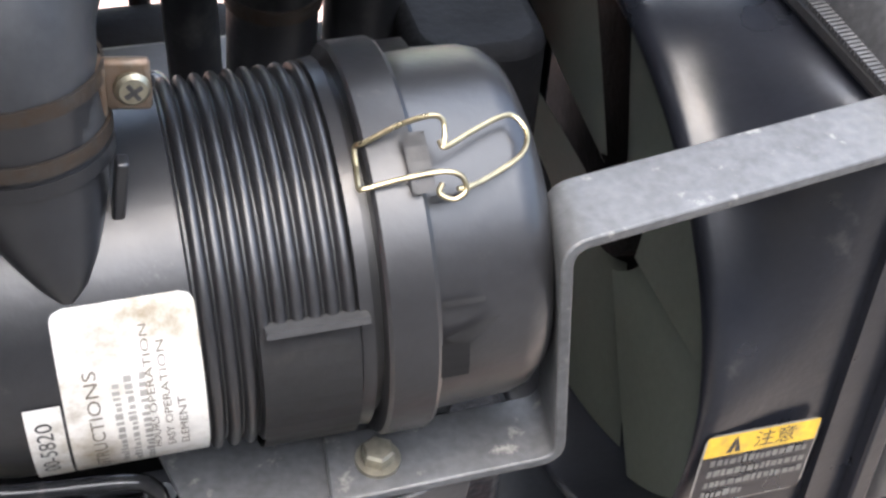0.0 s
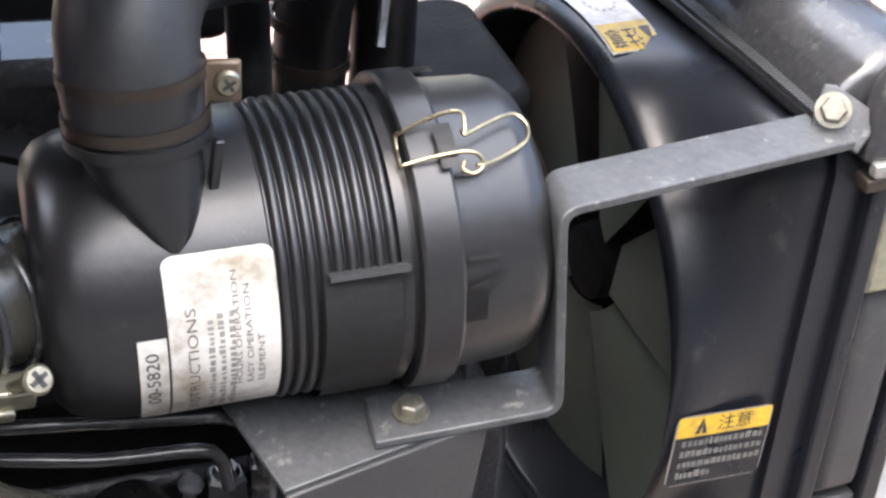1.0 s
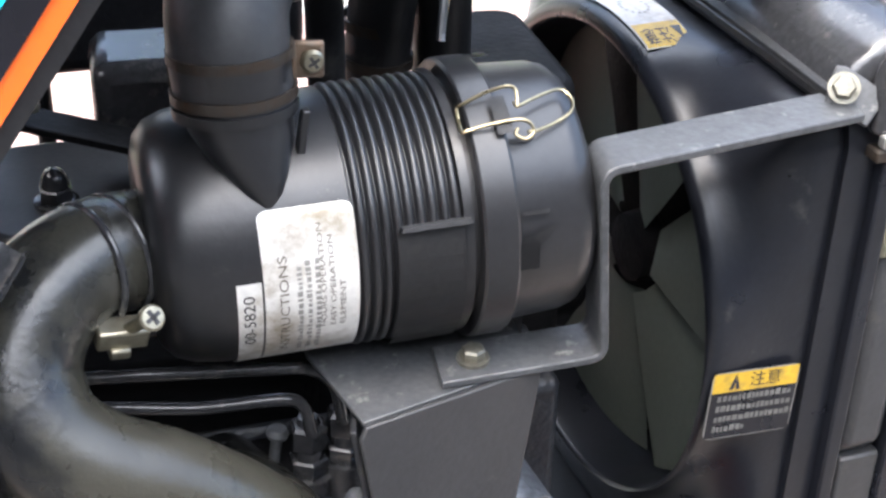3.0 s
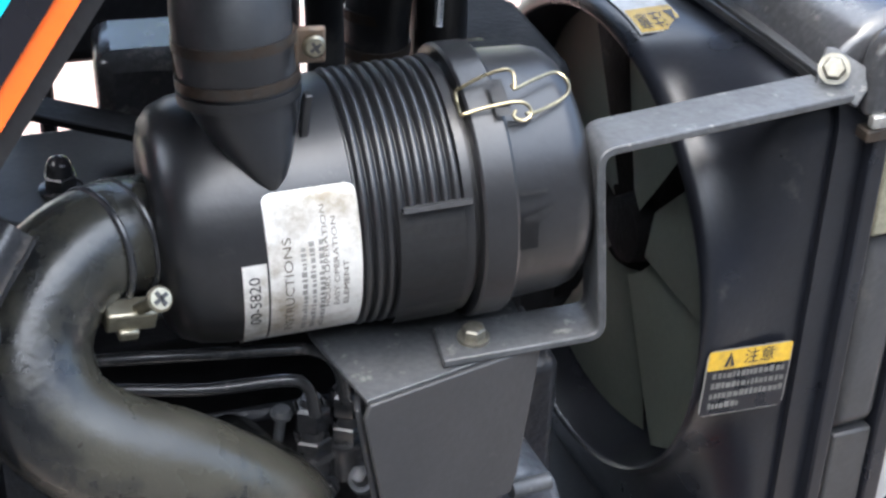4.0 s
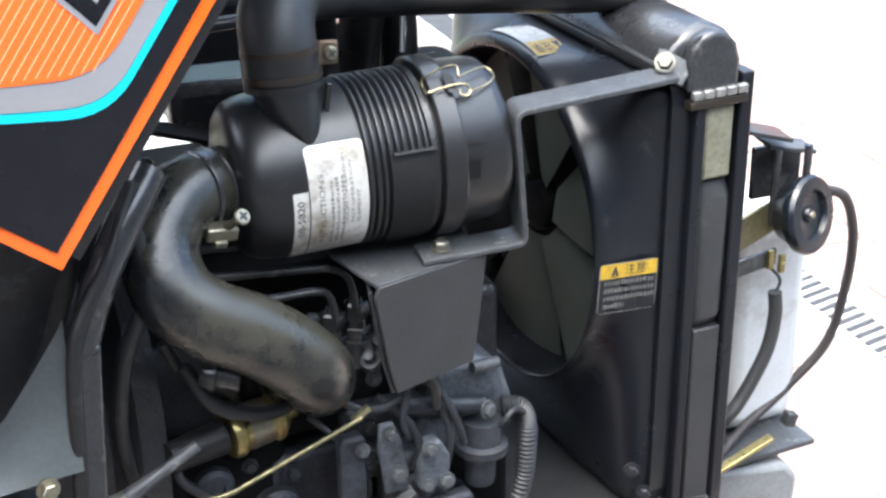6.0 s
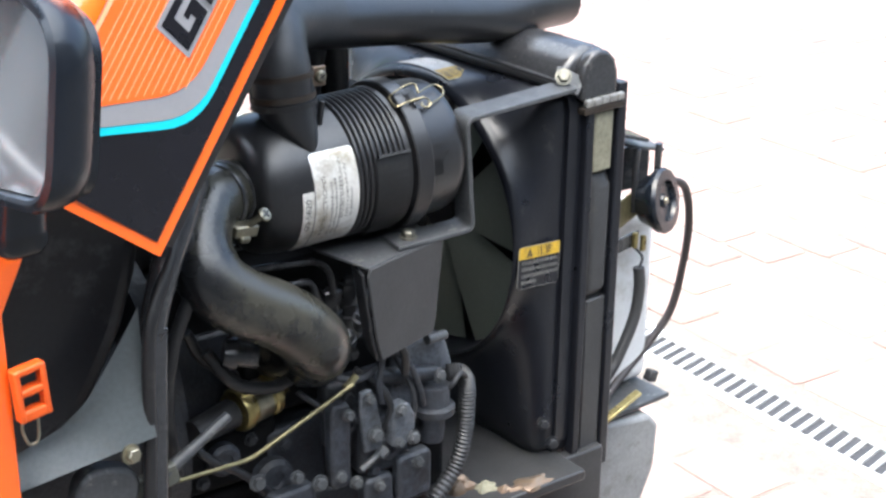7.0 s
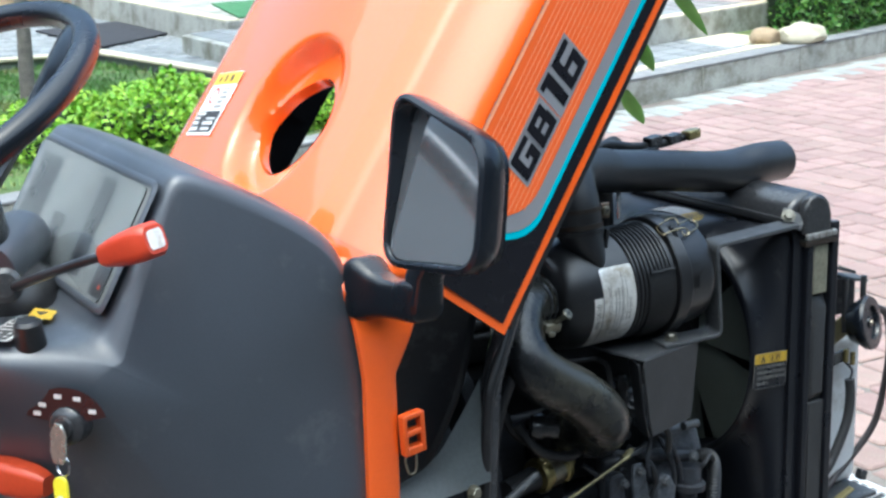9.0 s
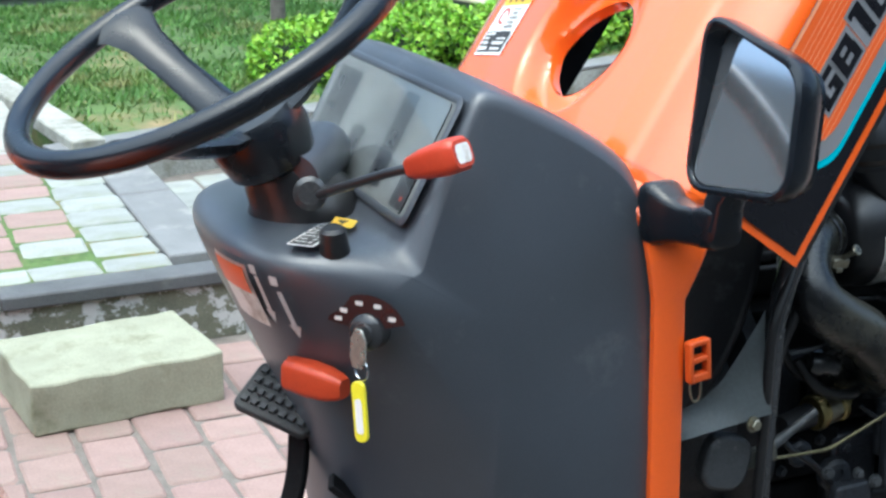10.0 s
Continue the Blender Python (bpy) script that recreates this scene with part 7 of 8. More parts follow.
M["cap_dark"] = mat("dark_cap_stone", (0.105, 0.107, 0.11), 0.75, vary=0.25, scale=9, bump=0.4, dirt=(0.19, 0.19, 0.175), dirt_amount=0.2, dirt_scale=5)
M["cap_stone"] = mat("cap_stone", (0.20, 0.20, 0.20), 0.8, vary=0.2, scale=9, bump=0.4, dirt=(0.34, 0.34, 0.30), dirt_amount=0.3, dirt_scale=4)
M["sandstone"] = mat("sand_block", (0.31, 0.31, 0.225), 0.9, vary=0.2, scale=14, fine=220, bump=0.5, dirt=(0.17, 0.17, 0.105), dirt_amount=0.35, dirt_scale=9)
M["tile"] = mat("stone_tile", (0.23, 0.24, 0.24), 0.75, vary=0.25, scale=10, bump=0.4, isl_rand=0.18)
M["pale_edge"] = mat("pale_edge", (0.60, 0.54, 0.38), 0.85, vary=0.25, scale=20, bump=0.4)
M["soil"] = mat("lawn_soil", (0.085, 0.14, 0.035), 0.95, vary=0.5, scale=6, fine=60, bump=0.8, dirt=(0.30, 0.22, 0.11), dirt_amount=0.45, dirt_scale=3)
M["grass"] = mat("grass", (0.10, 0.21, 0.035), 0.6, vary=0.4, scale=4, bump=0, isl_rand=0.35, dirt=(0.30, 0.24, 0.10), dirt_amount=0.42, dirt_scale=2.5)
M["leaf_bright"] = mat("bright_leaf", (0.22, 0.42, 0.02), 0.5, vary=0.35, scale=12, bump=0, isl_rand=0.4)
M["leaf_dark"] = mat("dark_leaf", (0.10, 0.225, 0.032), 0.45, vary=0.4, scale=9, bump=0, isl_rand=0.45)
M["leaf_near"] = mat("soft_leaf", (0.20, 0.37, 0.09), 0.5, vary=0.2, scale=30, bump=0.1)
M["bark"] = mat("bark", (0.17, 0.15, 0.13), 0.9, vary=0.4, scale=30, bump=0.8)
# shade between the leaves, put into a near-black green
M["shade_core"] = mat("hedge_core", (0.02, 0.035, 0.012), 0.9, vary=0.4, bump=0.3)
M["boulder"] = mat("pale_rock", (0.46, 0.42, 0.31), 0.85, vary=0.25, scale=12, bump=0.5)
M["brown_rock"] = mat("brown_rock", (0.34, 0.25, 0.15), 0.85, vary=0.4, scale=9, bump=0.6)
M["steel_grate"] = mat("galvanised", (0.66, 0.66, 0.65), 0.6, metal=0.1, vary=0.15, scale=30, bump=0.1)
M["bucket"] = mat("red_orange_paint", (0.70, 0.085, 0.03), 0.4, vary=0.08, bump=0.05)
M["mat_black"] = mat("black_doormat", (0.025, 0.025, 0.03), 0.9, vary=0.3, bump=0.6)
M["mat_green"] = mat("green_mat", (0.05, 0.16, 0.06), 0.9, vary=0.3, bump=0.6)
M["white_plastic"] = mat("white_plastic", (0.75, 0.77, 0.75), 0.4, vary=0.05, bump=0.02)
M["green_plastic"] = mat("green_plastic", (0.03, 0.30, 0.12), 0.4, vary=0.1, bump=0.03)


def from_lists(name, vs, fs, material, smooth=False):
    me = bpy.data.meshes.new(name)
    me.from_pydata(vs, [], fs)
    me.materials.append(material)
    if smooth:
        me.shade_smooth()
    me.update()
    return new(name, me)


# unseen ground, its dark tone added to cut light bounced onto the tractor
bm = bmesh.new()
bmesh.ops.create_grid(bm, x_segments=8, y_segments=8, size=300)
bmesh.ops.translate(bm, verts=bm.verts, vec=(0, 0, -0.010))
ground = solo("ground", bm, mat("low_bounce_ground", (0.045, 0.045, 0.045), 0.9, vary=0.25, scale=6, fine=180, bump=0.5), "plain unseen ground round the paving, darkened to cut bounced light", "ground", kind="structure", smooth=False)

KX0, KY0, KX1, KY1 = -0.40, 3.60, 9.0, 6.33  # kerb line
KDIR = Vector((KX1 - KX0, KY1 - KY0, 0)).normalized()


def kerb_y(x):
    return KY0 + (x - KX0) * (KY1 - KY0) / (KX1 - KX0)


# paving in rows along y; the ones in the near stretches are pieces of their own
PX, PYL = 0.122, 0.162


def paver_mesh(lx, ly, seed):
    r_ = random.Random(seed)
    t_ = 0.010
    def ringp(ix, z):
        c = []
        for sx, sy in ((1, 1), (-1, 1), (-1, -1), (1, -1)):
            for a in (15, 75):
                ang = radians(a) if sx * sy > 0 else radians(90 - a)
                rr_ = 0.012
                c.append((sx * (lx / 2 - ix - rr_ + rr_ * math.cos(ang)), sy * (ly / 2 - ix - rr_ + rr_ * math.sin(ang)), z))
        return c
    jit = [(r_.uniform(-0.004, 0.004), r_.uniform(-0.004, 0.004)) for _ in range(8)]
    vs = []
    for ix, z in ((0.0, -t_), (0.0, -0.004), (0.0055, 0.0)):
        vs += [(x_ + j[0], y_ + j[1], z) for (x_, y_, z), j in zip(ringp(ix, z), jit)]
    fs = []
    for k in range(2):
        for i in range(8):
            j = (i + 1) % 8
            fs.append((k * 8 + i, k * 8 + j, k * 8 + 8 + j, k * 8 + 8 + i))
    fs.append(tuple(range(16, 24)))
    return vs, fs


shapes = [paver_mesh(PX - 0.009, PYL * k - 0.009, i) for i, k in enumerate((0.72, 0.85, 0.95, 1.0, 1.08, 1.18))]
lens = [PYL * k for k in (0.72, 0.85, 0.95, 1.0, 1.08, 1.18)]
piece_me = []
for i, (vs, fs) in enumerate(shapes):
    me = bpy.data.meshes.new("paver")
    me.from_pydata(vs, [], fs)
    me.materials.append(M["paver"])
    piece_me.append(me)
bm = bmesh.new()
box(bm, (10.6, 7.0, 0.004), pose(3.5, 2.98, -0.008))
pavement = solo("pavement", bm, M["sand"], "pink concrete paving blocks in staggered rows", "paving", kind="structure", smooth=False)


def near_stretch(x, y):
    return (0.95 < x < 2.35 and 0.15 < y < 1.95) or (-0.95 < x < 0.1 and 1.15 < y < 2.04)


rnd = random.Random(21)
far_v, far_f, grey_v, grey_f = [], [], [], []
near_count = 0
row = 0
x = -1.6
while x < 8.6:
    y = 0.05 - rnd.uniform(0, PYL)
    ytop = kerb_y(x) - 0.02
    while y < ytop:
        k = rnd.randrange(6)
        cy_ = y + lens[k] / 2
        y += lens[k]
        if 1.135 - 0.06 < x < 1.205 + 0.06 - 0.0:
            continue
        if x < -0.15 and cy_ > 2.03:
            continue
        if cy_ + lens[k] / 2 > ytop + 0.05:
            continue
        rot = rnd.uniform(-0.02, 0.02)
        dz = rnd.uniform(-0.0025, 0.0015)
        grey = cy_ > kerb_y(x) - 0.31 or (x > -0.3 and x < 0.7 and cy_ > 2.0)
        if near_stretch(x, cy_) and not grey and near_count < 300:
            ob = new("paver", piece_me[k])
            ob.matrix_world = Matrix.Translation((x, cy_, dz)) @ Matrix.Rotation(rot, 4, "Z")
            ob.parent = pavement
            near_count += 1
            continue
        vv, ff = (grey_v, grey_f) if grey else (far_v, far_f)
        o = len(vv)
        c_, s_ = math.cos(rot), math.sin(rot)
        vv += [(x + a * c_ - b * s_, cy_ + a * s_ + b * c_, z + dz) for a, b, z in shapes[k][0]]
        ff += [tuple(i + o for i in f) for f in shapes[k][1]]
    x += PX
    row += 1
for nm, vv, ff, mt in (("far_pavers", far_v, far_f, "paver_far"), ("grey_pavers", grey_v, grey_f, "paver_grey")):
    ob = from_lists(nm, vv, ff, M[mt])
    ob.parent = pavement
    tagged(ob, kind="stuff")

# drain channel with a slotted grating
bm = bmesh.new()
for sx in (-0.047, 0.047):
    box(bm, (0.010, 6.0, 0.02), pose(1.170 + sx, 1.0, -0.008))
drain = solo("drain", bm, M["steel_grate"], "galvanised slotted drain channel set in the paving", "drain", kind="structure", smooth=False)
# black sheet close under the bars stands in for the channel's unlit depth
bm = bmesh.new()
box(bm, (0.09, 6.0, 0.004), pose(1.17, 1.0, -0.0045))
ob = part("channel_floor", bm, M["ink"], drain, smooth=False)
yy = -0.6
first = None
while yy < 2.4:
    if first is None:
        bm = bmesh.new()
        prism(bm, [(-0.042, -0.0110), (-0.034, -0.0110), (0.034, 0.004), (0.042, 0.004), (0.042, 0.0105), (0.034, 0.0105), (-0.034, -0.0045), (-0.042, -0.0045)], Matrix.Identity(4), 0.006, -0.006)
        first = part("grate_bar", bm, M["steel_grate"], drain, smooth=False)
        first.matrix_basis = Matrix.Translation((1.17, yy, 0.002))
    else:
        ob = new("grate_bar", first.data)
        ob.parent = drain
        ob.matrix_basis = Matrix.Translation((1.17, yy, 0.002))
    yy += 0.0255
for x0 in (1.128, 1.212):
    bm = bmesh.new()
    box(bm, (0.012, 3.0, 0.006), pose(x0, 0.9, -0.001))
    part("grate_edge", bm, M["steel_grate"], drain, smooth=False)

# kerb along the lawn
bm = bmesh.new()
KM = frame_m((KX0, KY0, 0), KDIR, (0, 0, 1))
KL = (Vector((KX1, KY1, 0)) - Vector((KX0, KY0, 0))).length
kerb = None
x = 0.0
i = 0
rnd = random.Random(8)
while x < KL:
    ln = rnd.uniform(0.95, 1.05)
    bm = bmesh.new()
    box(bm, (ln - 0.006, 0.12, 0.15), KM @ Matrix.Translation((x + ln / 2, 0.06, 0.055 + rnd.uniform(-0.002, 0.002))))
    if kerb is None:
        kerb = solo("kerb", bm, M["concrete"], "weathered concrete kerb beside the paving", "kerb", kind="structure", bevel=0.008)
    else:
        part("kerb_stone", bm, M["concrete"], kerb, bevel=0.008)
    bm = bmesh.new()
    box(bm, (ln - 0.006, 0.13, 0.012), KM @ Matrix.Translation((x + ln / 2, 0.06, 0.136)))
    part("kerb_cap", bm, M["cap_stone"], kerb, bevel=0.004)
    x += ln

# terrace with rendered wall
TW = 0.165
bm = bmesh.new()
box(bm, (2.3, 1.55, TW - 0.03), pose(-1.35, 2.845, (TW - 0.03) / 2 - 0.005))
terrace = solo("terrace_wall", bm, M["peeling"], "low terrace wall with peeling render", "wall", kind="structure", smooth=False)
for k in range(4):
    bm = bmesh.new()
    box(bm, (0.57, 0.095, 0.035), pose(-0.475 - k * 0.575, 2.1025, TW - 0.0175))
    part("cap_slab", bm, M["cap_dark"], terrace, bevel=0.006)
for k in range(2):
    bm = bmesh.new()
    box(bm, (0.15, 0.64, 0.034), pose(-0.265, 2.55 + k * 0.65, TW - 0.0172))
    part("cap_slab", bm, M["cap_stone"], terrace, bevel=0.006)
bm = bmesh.new()
box(bm, (1.90, 1.34, 0.012), pose(-1.31, 2.83, TW - 0.0135))
part("joint_moss", bm, M["soil"], terrace, smooth=False)
grey_me = []
for k in range(4):
    me = piece_me[k].copy()
    me.materials.clear()
    me.materials.append(M["paver_one_grey"])
    grey_me.append(me)
for i in range(8):
    for j in range(9):
        cx_, cy_ = -0.425 - i * 0.165, 2.225 + j * 0.15 + (0.06 if i % 2 and j else 0)
        if cy_ > 3.5:
            continue
        k = (i * 3 + j * 5) % 4
        grey = i == 0 or j == 0 or (i == 1 and j % 3 == 1)
        ob = new("paver", (grey_me if grey else piece_me)[k])
        ob.parent = terrace
        ob.matrix_basis = Matrix.Translation((cx_, cy_, TW - 0.004 + rnd.uniform(-0.003, 0.002))) @ pose(0, 0, 0, rnd.uniform(-0.5, 0.5), rnd.uniform(-0.5, 0.5), rnd.uniform(-1.2, 1.2)) @ Matrix.Diagonal((0.162 / (PX - 0.009), (0.144 if j else 0.112) / (lens[k] - 0.009), 1, 1))
bm = bmesh.new()
box(bm, (0.41, 0.32, 0.110), pose(-0.575, 1.800, 0.055, 0, 0, 6))
bmesh.ops.subdivide_edges(bm, edges=bm.edges[:], cuts=6, use_grid_fill=True)
for v in bm.verts:
    v.co += Vector((noise.noise(v.co * 14), noise.noise(v.co * 14 + Vector((7, 0, 0))), noise.noise(v.co * 14 + Vector((0, 9, 0))))) * 0.007
solo("stone_block", bm, M["sandstone"], "pale sandy concrete block lying on the paving", "block", bevel=0.005)

# lawn
bm = bmesh.new()
lawn_out = [(-0.36, 3.72), (9.0, 6.44), (9.0, 12.0), (-0.9, 12.0), (-0.72, 6.6)]
prism(bm, lawn_out, Matrix.Identity(4), 0.13, 0.005)
lawn = solo("lawn", bm, M["soil"], "patchy lawn with bare soil", "lawn", kind="structure", smooth=False)
bm = bmesh.new()
strip(bm, [(-0.30, 3.58, 0.150), (-0.45, 4.9, 0.150), (-0.70, 6.6, 0.150)], (1, 0.1, 0), 0.11, 0.05)
solo("lawn_edge", bm, M["concrete"], "grey concrete lawn edging", "edging", kind="structure", bevel=0.006)
bm = bmesh.new()
box(bm, (2.4, 9.0, TW - 0.012), pose(-1.66, 8.1, (TW - 0.012) / 2 - 0.005))
solo("side_path", bm, M["concrete"], "grey concrete path beside the lawn", "path", kind="structure", smooth=False)
gv, gf = [], []
rnd = random.Random(77)
for n_ in range(48000):
    x = rnd.uniform(-0.4, 2.6)
    y = rnd.uniform(3.7, 7.3)
    if x < -0.33 - (y - 3.6) * 0.115 + 0.05 or y < kerb_y(x) + 0.2:
        continue
    if noise.noise(Vector((x * 1.6, y * 1.6, 0))) < -0.12 and rnd.random() < 0.8:
        continue
    hgt = rnd.uniform(0.014, 0.042)
    a = rnd.uniform(0, 6.28)
    w_ = rnd.uniform(0.003, 0.007)
    dx, dy = math.cos(a) * w_, math.sin(a) * w_
    lx, ly = rnd.uniform(-0.03, 0.03), rnd.uniform(-0.03, 0.03)
    o = len(gv)
    gv += [(x - dx, y - dy, 0.132), (x + dx, y + dy, 0.132), (x + dx * 0.6 + lx * 0.5, y + dy * 0.6 + ly * 0.5, 0.132 + hgt * 0.6), (x + lx, y + ly, 0.132 + hgt)]
    gf += [(o, o + 1, o + 2), (o, o + 2, o + 3)]
tagged(from_lists("grass", gv, gf, M["grass"]), "short uneven green and straw-coloured grass", "grass", kind="stuff")


def leaf_cloud(vs, fs, rnd_, inside, box6, count, size, up=0.0):
    made = 0
    while made < count:
        p = Vector((rnd_.uniform(box6[0], box6[1]), rnd_.uniform(box6[2], box6[3]), rnd_.uniform(box6[4], box6[5])))
        k = inside(p)
        if k < 0 or (k > 0.28 and rnd_.random() < 0.85):
            continue
        made += 1
        n = Vector((rnd_.gauss(0, 1), rnd_.gauss(0, 1) - 0.5, rnd_.gauss(0, 1) + 0.6 + up)).normalized()
        a = n.orthogonal().normalized()
        a = (Matrix.Rotation(rnd_.uniform(0, 6.28), 3, n) @ a)
        b = n.cross(a)
        s_ = size * rnd_.uniform(0.6, 1.35)
        o = len(vs)
        vs += [tuple(p - a * s_), tuple(p + b * s_ * 0.55 + n * s_ * 0.15), tuple(p + a * s_), tuple(p - b * s_ * 0.55 + n * s_ * 0.15)]
        fs += [(o, o + 1, o + 2), (o, o + 2, o + 3)]


# low bright hedge on the lawn: clumps in a row
hedge1 = thing("low_hedge", (1.4, 4.7, 0.135), "low bright green box hedge on the lawn", "hedge")
rnd = random.Random(31)
clumps = []
for i in range(11):
    t = i / 10
    clumps.append((0.72 + 1.95 * t, 4.62 + 0.20 * t + rnd.uniform(-0.08, 0.08), 0.21 + rnd.uniform(-0.02, 0.03), 0.23 + rnd.uniform(-0.03, 0.03), 0.17 + rnd.uniform(-0.02, 0.03)))
for i, (cx_, cy_, cz_, r_, h_) in enumerate(clumps):
    vs, fs = [], []

    def inside(p, cx_=cx_, cy_=cy_, cz_=cz_, r_=r_, h_=h_):
        d = math.sqrt(((p.x - cx_) / r_) ** 2 + ((p.y - cy_) / (r_ * 1.15)) ** 2 + ((p.z - cz_) / h_) ** 2) + 0.22 * noise.noise(p * 9)
        return 1 - d
    leaf_cloud(vs, fs, rnd, inside, (cx_ - r_ * 1.2, cx_ + r_ * 1.2, cy_ - r_ * 1.3, cy_ + r_ * 1.3, 0.13, cz_ + h_ * 1.25), 2300, 0.0155, 0.5)
    ob = from_lists("crown", vs, fs, M["leaf_bright"])
    ob.parent = hedge1
    ob.matrix_parent_inverse = Matrix.Translation(-Vector((1.4, 4.7, 0.135)))
    # added dark ball stands in for the clump's shaded inside
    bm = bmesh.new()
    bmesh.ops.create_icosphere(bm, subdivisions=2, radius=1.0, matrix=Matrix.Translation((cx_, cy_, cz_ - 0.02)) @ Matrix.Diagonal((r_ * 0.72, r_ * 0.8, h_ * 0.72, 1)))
    part("hedge_core", bm, M["shade_core"], hedge1)

# tall clipped hedge behind the kerb
hx0, hx1 = 5.84, 9.6
hedge2 = thing("tall_hedge", (7.4, 6.2, 0.13), "tall clipped dark green hedge behind the kerb", "hedge")
rnd = random.Random(41)
hsec = 6
for i in range(hsec):
    xa, xb = hx0 + (hx1 - hx0) * i / hsec, hx0 + (hx1 - hx0) * (i + 1) / hsec
    xm = (xa + xb) / 2
    ym = kerb_y(xm) + 0.46
    vs, fs = [], []

    def inside(p, xa=xa, xb=xb):
        yb = kerb_y(p.x) + 0.14 + 0.05 * noise.noise(p * 5)
        front = (p.y - yb)
        left = (p.x - hx0) * 1.2 if p.x < hx0 + 0.4 else 1
        k = min(front / 0.35, left / 0.3, (1.02 + 0.05 * noise.noise(p * 3) - p.z) / 0.35)
        return k
    leaf_cloud(vs, fs, rnd, inside, (xa - 0.04, xb + 0.04, kerb_y(xa) + 0.08, kerb_y(xb) + 0.55, 0.12, 1.05), 5200, 0.019)
    ob = from_lists("crown", vs, fs, M["leaf_dark"])
    ob.parent = hedge2
    ob.matrix_parent_inverse = Matrix.Translation(-Vector((7.4, 6.2, 0.13)))
    # added dark box stands in for the hedge's shaded inside
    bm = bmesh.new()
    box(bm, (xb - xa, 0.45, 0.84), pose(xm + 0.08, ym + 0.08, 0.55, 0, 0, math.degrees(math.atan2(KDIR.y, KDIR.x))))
    part("hedge_core", bm, M["shade_core"], hedge2, smooth=False)

# steps beside the kerb
SM = lambda x, off, z: Vector((x, kerb_y(x) + off, z))


def slab(name, xa, xb, o0, o1, z0, z1, material, parent=None, label="", cat="", bevel=0.006):
    b = bmesh.new()
    vs = [b.verts.new(SM(x_, o_, z_)) for z_ in (z0, z1) for x_, o_ in ((xa, o0), (xb, o0), (xb, o1), (xa, o1))]
    ring_faces(b, [vs[:4], vs[4:]])
    if parent is None:
        return solo(name, b, material, label, cat, kind="structure", bevel=bevel)
    return part(name, b, material, parent, label, bevel=bevel)


steps = slab("steps", 2.9, 5.40, 0.13, 0.80, 0.0, 0.142, M["concrete"], None, "broad stone steps with pale edges", "steps")
slab("step_riser", 2.2, 6.6, 0.73, 2.6, 0.0, 0.292, M["concrete"], steps)
slab("step_edge", 2.9, 5.35, 0.14, 0.22, 0.138, 0.150, M["pale_edge"], steps)
slab("step_edge", 2.2, 6.5, 0.735, 0.81, 0.288, 0.300, M["pale_edge"], steps)
slab("step_edge", 4.95, 5.40, 0.30, 0.70, 0.138, 0.149, M["pale_edge"], steps)
vs, fs = [], []
rnd = random.Random(6)
for z, x_a, x_b, oa, ob_ in ((0.142, 2.95, 4.9, 0.24, 0.71), (0.292, 2.25, 5.6, 0.83, 2.55)):
    xx = x_a
    while xx < x_b:
        oo = oa
        ln = rnd.uniform(0.14, 0.22)
        while oo < ob_:
            d = rnd.uniform(0.10, 0.16)
            a, b, c_, e = xx + 0.006, xx + ln - 0.006, oo + 0.006, oo + d - 0.006
            o = len(vs)
            vs += [tuple(SM(q, w_, z + dz)) for dz, g_ in ((0.0, 0.0), (0.006, 0.004)) for q, w_ in ((a + g_, c_ + g_), (b - g_, c_ + g_), (b - g_, e - g_), (a + g_, e - g_))]
            fs += [(o + 4, o + 5, o + 6, o + 7), (o, o + 1, o + 5, o + 4), (o + 1, o + 2, o + 6, o + 5), (o + 2, o + 3, o + 7, o + 6), (o + 3, o, o + 4, o + 7)]
            oo += d
        xx += ln
ob = from_lists("step_tile", vs, fs, M["tile"])
ob.parent = steps
tagged(ob, kind="stuff")

# upper path across the back of the lawn
bm = bmesh.new()
prism(bm, [(-4.0, 7.36), (1.83, 7.32), (2.15, 5.5), (2.6, 5.5), (3.6, 7.6), (3.6, 14), (-4, 14)], Matrix.Identity(4), 0.19, 0.0)
path_u = solo("upper_path", bm, M["tile"], "grey cobbled path behind the lawn", "path", kind="structure", smooth=False)
vs, fs = [], []
rnd = random.Random(9)
for i in range(46):
    for j in range(30):
        x, y = -3.0 + i * 0.135 + (j % 2) * 0.06, 5.9 + j * 0.115
        if (y < 7.46 and x < 1.98 + (7.32 - y) * 0.176) or x > 2.42:
            continue
        o = len(vs)
        a, b = 0.060 + rnd.uniform(-0.006, 0.004), 0.050 + rnd.uniform(-0.006, 0.004)
        z = 0.19 + rnd.uniform(0.004, 0.009)
        vs += [(x + sx * a, y + sy * b, 0.188) for sx, sy in ((-1, -1), (1, -1), (1, 1), (-1, 1))] + [(x + sx * (a - 0.012), y + sy * (b - 0.012), z) for sx, sy in ((-1, -1), (1, -1), (1, 1), (-1, 1))]
        fs += [(o + 4, o + 5, o + 6, o + 7), (o, o + 1, o + 5, o + 4), (o + 1, o + 2, o + 6, o + 5), (o + 2, o + 3, o + 7, o + 6), (o + 3, o, o + 4, o + 7)]
ob = from_lists("cobble", vs, fs, M["tile"])
ob.parent = path_u
tagged(ob, kind="stuff")
bm = bmesh.new()
prism(bm, [(-4.0, 7.33), (1.80, 7.285), (2.12, 5.5), (2.20, 5.5), (1.885, 7.37), (-4.0, 7.415)], Matrix.Identity(4), 0.016, 0.184)
part("path_edge", bm, M["pale_edge"], path_u, bevel=0.003)
bm = bmesh.new()
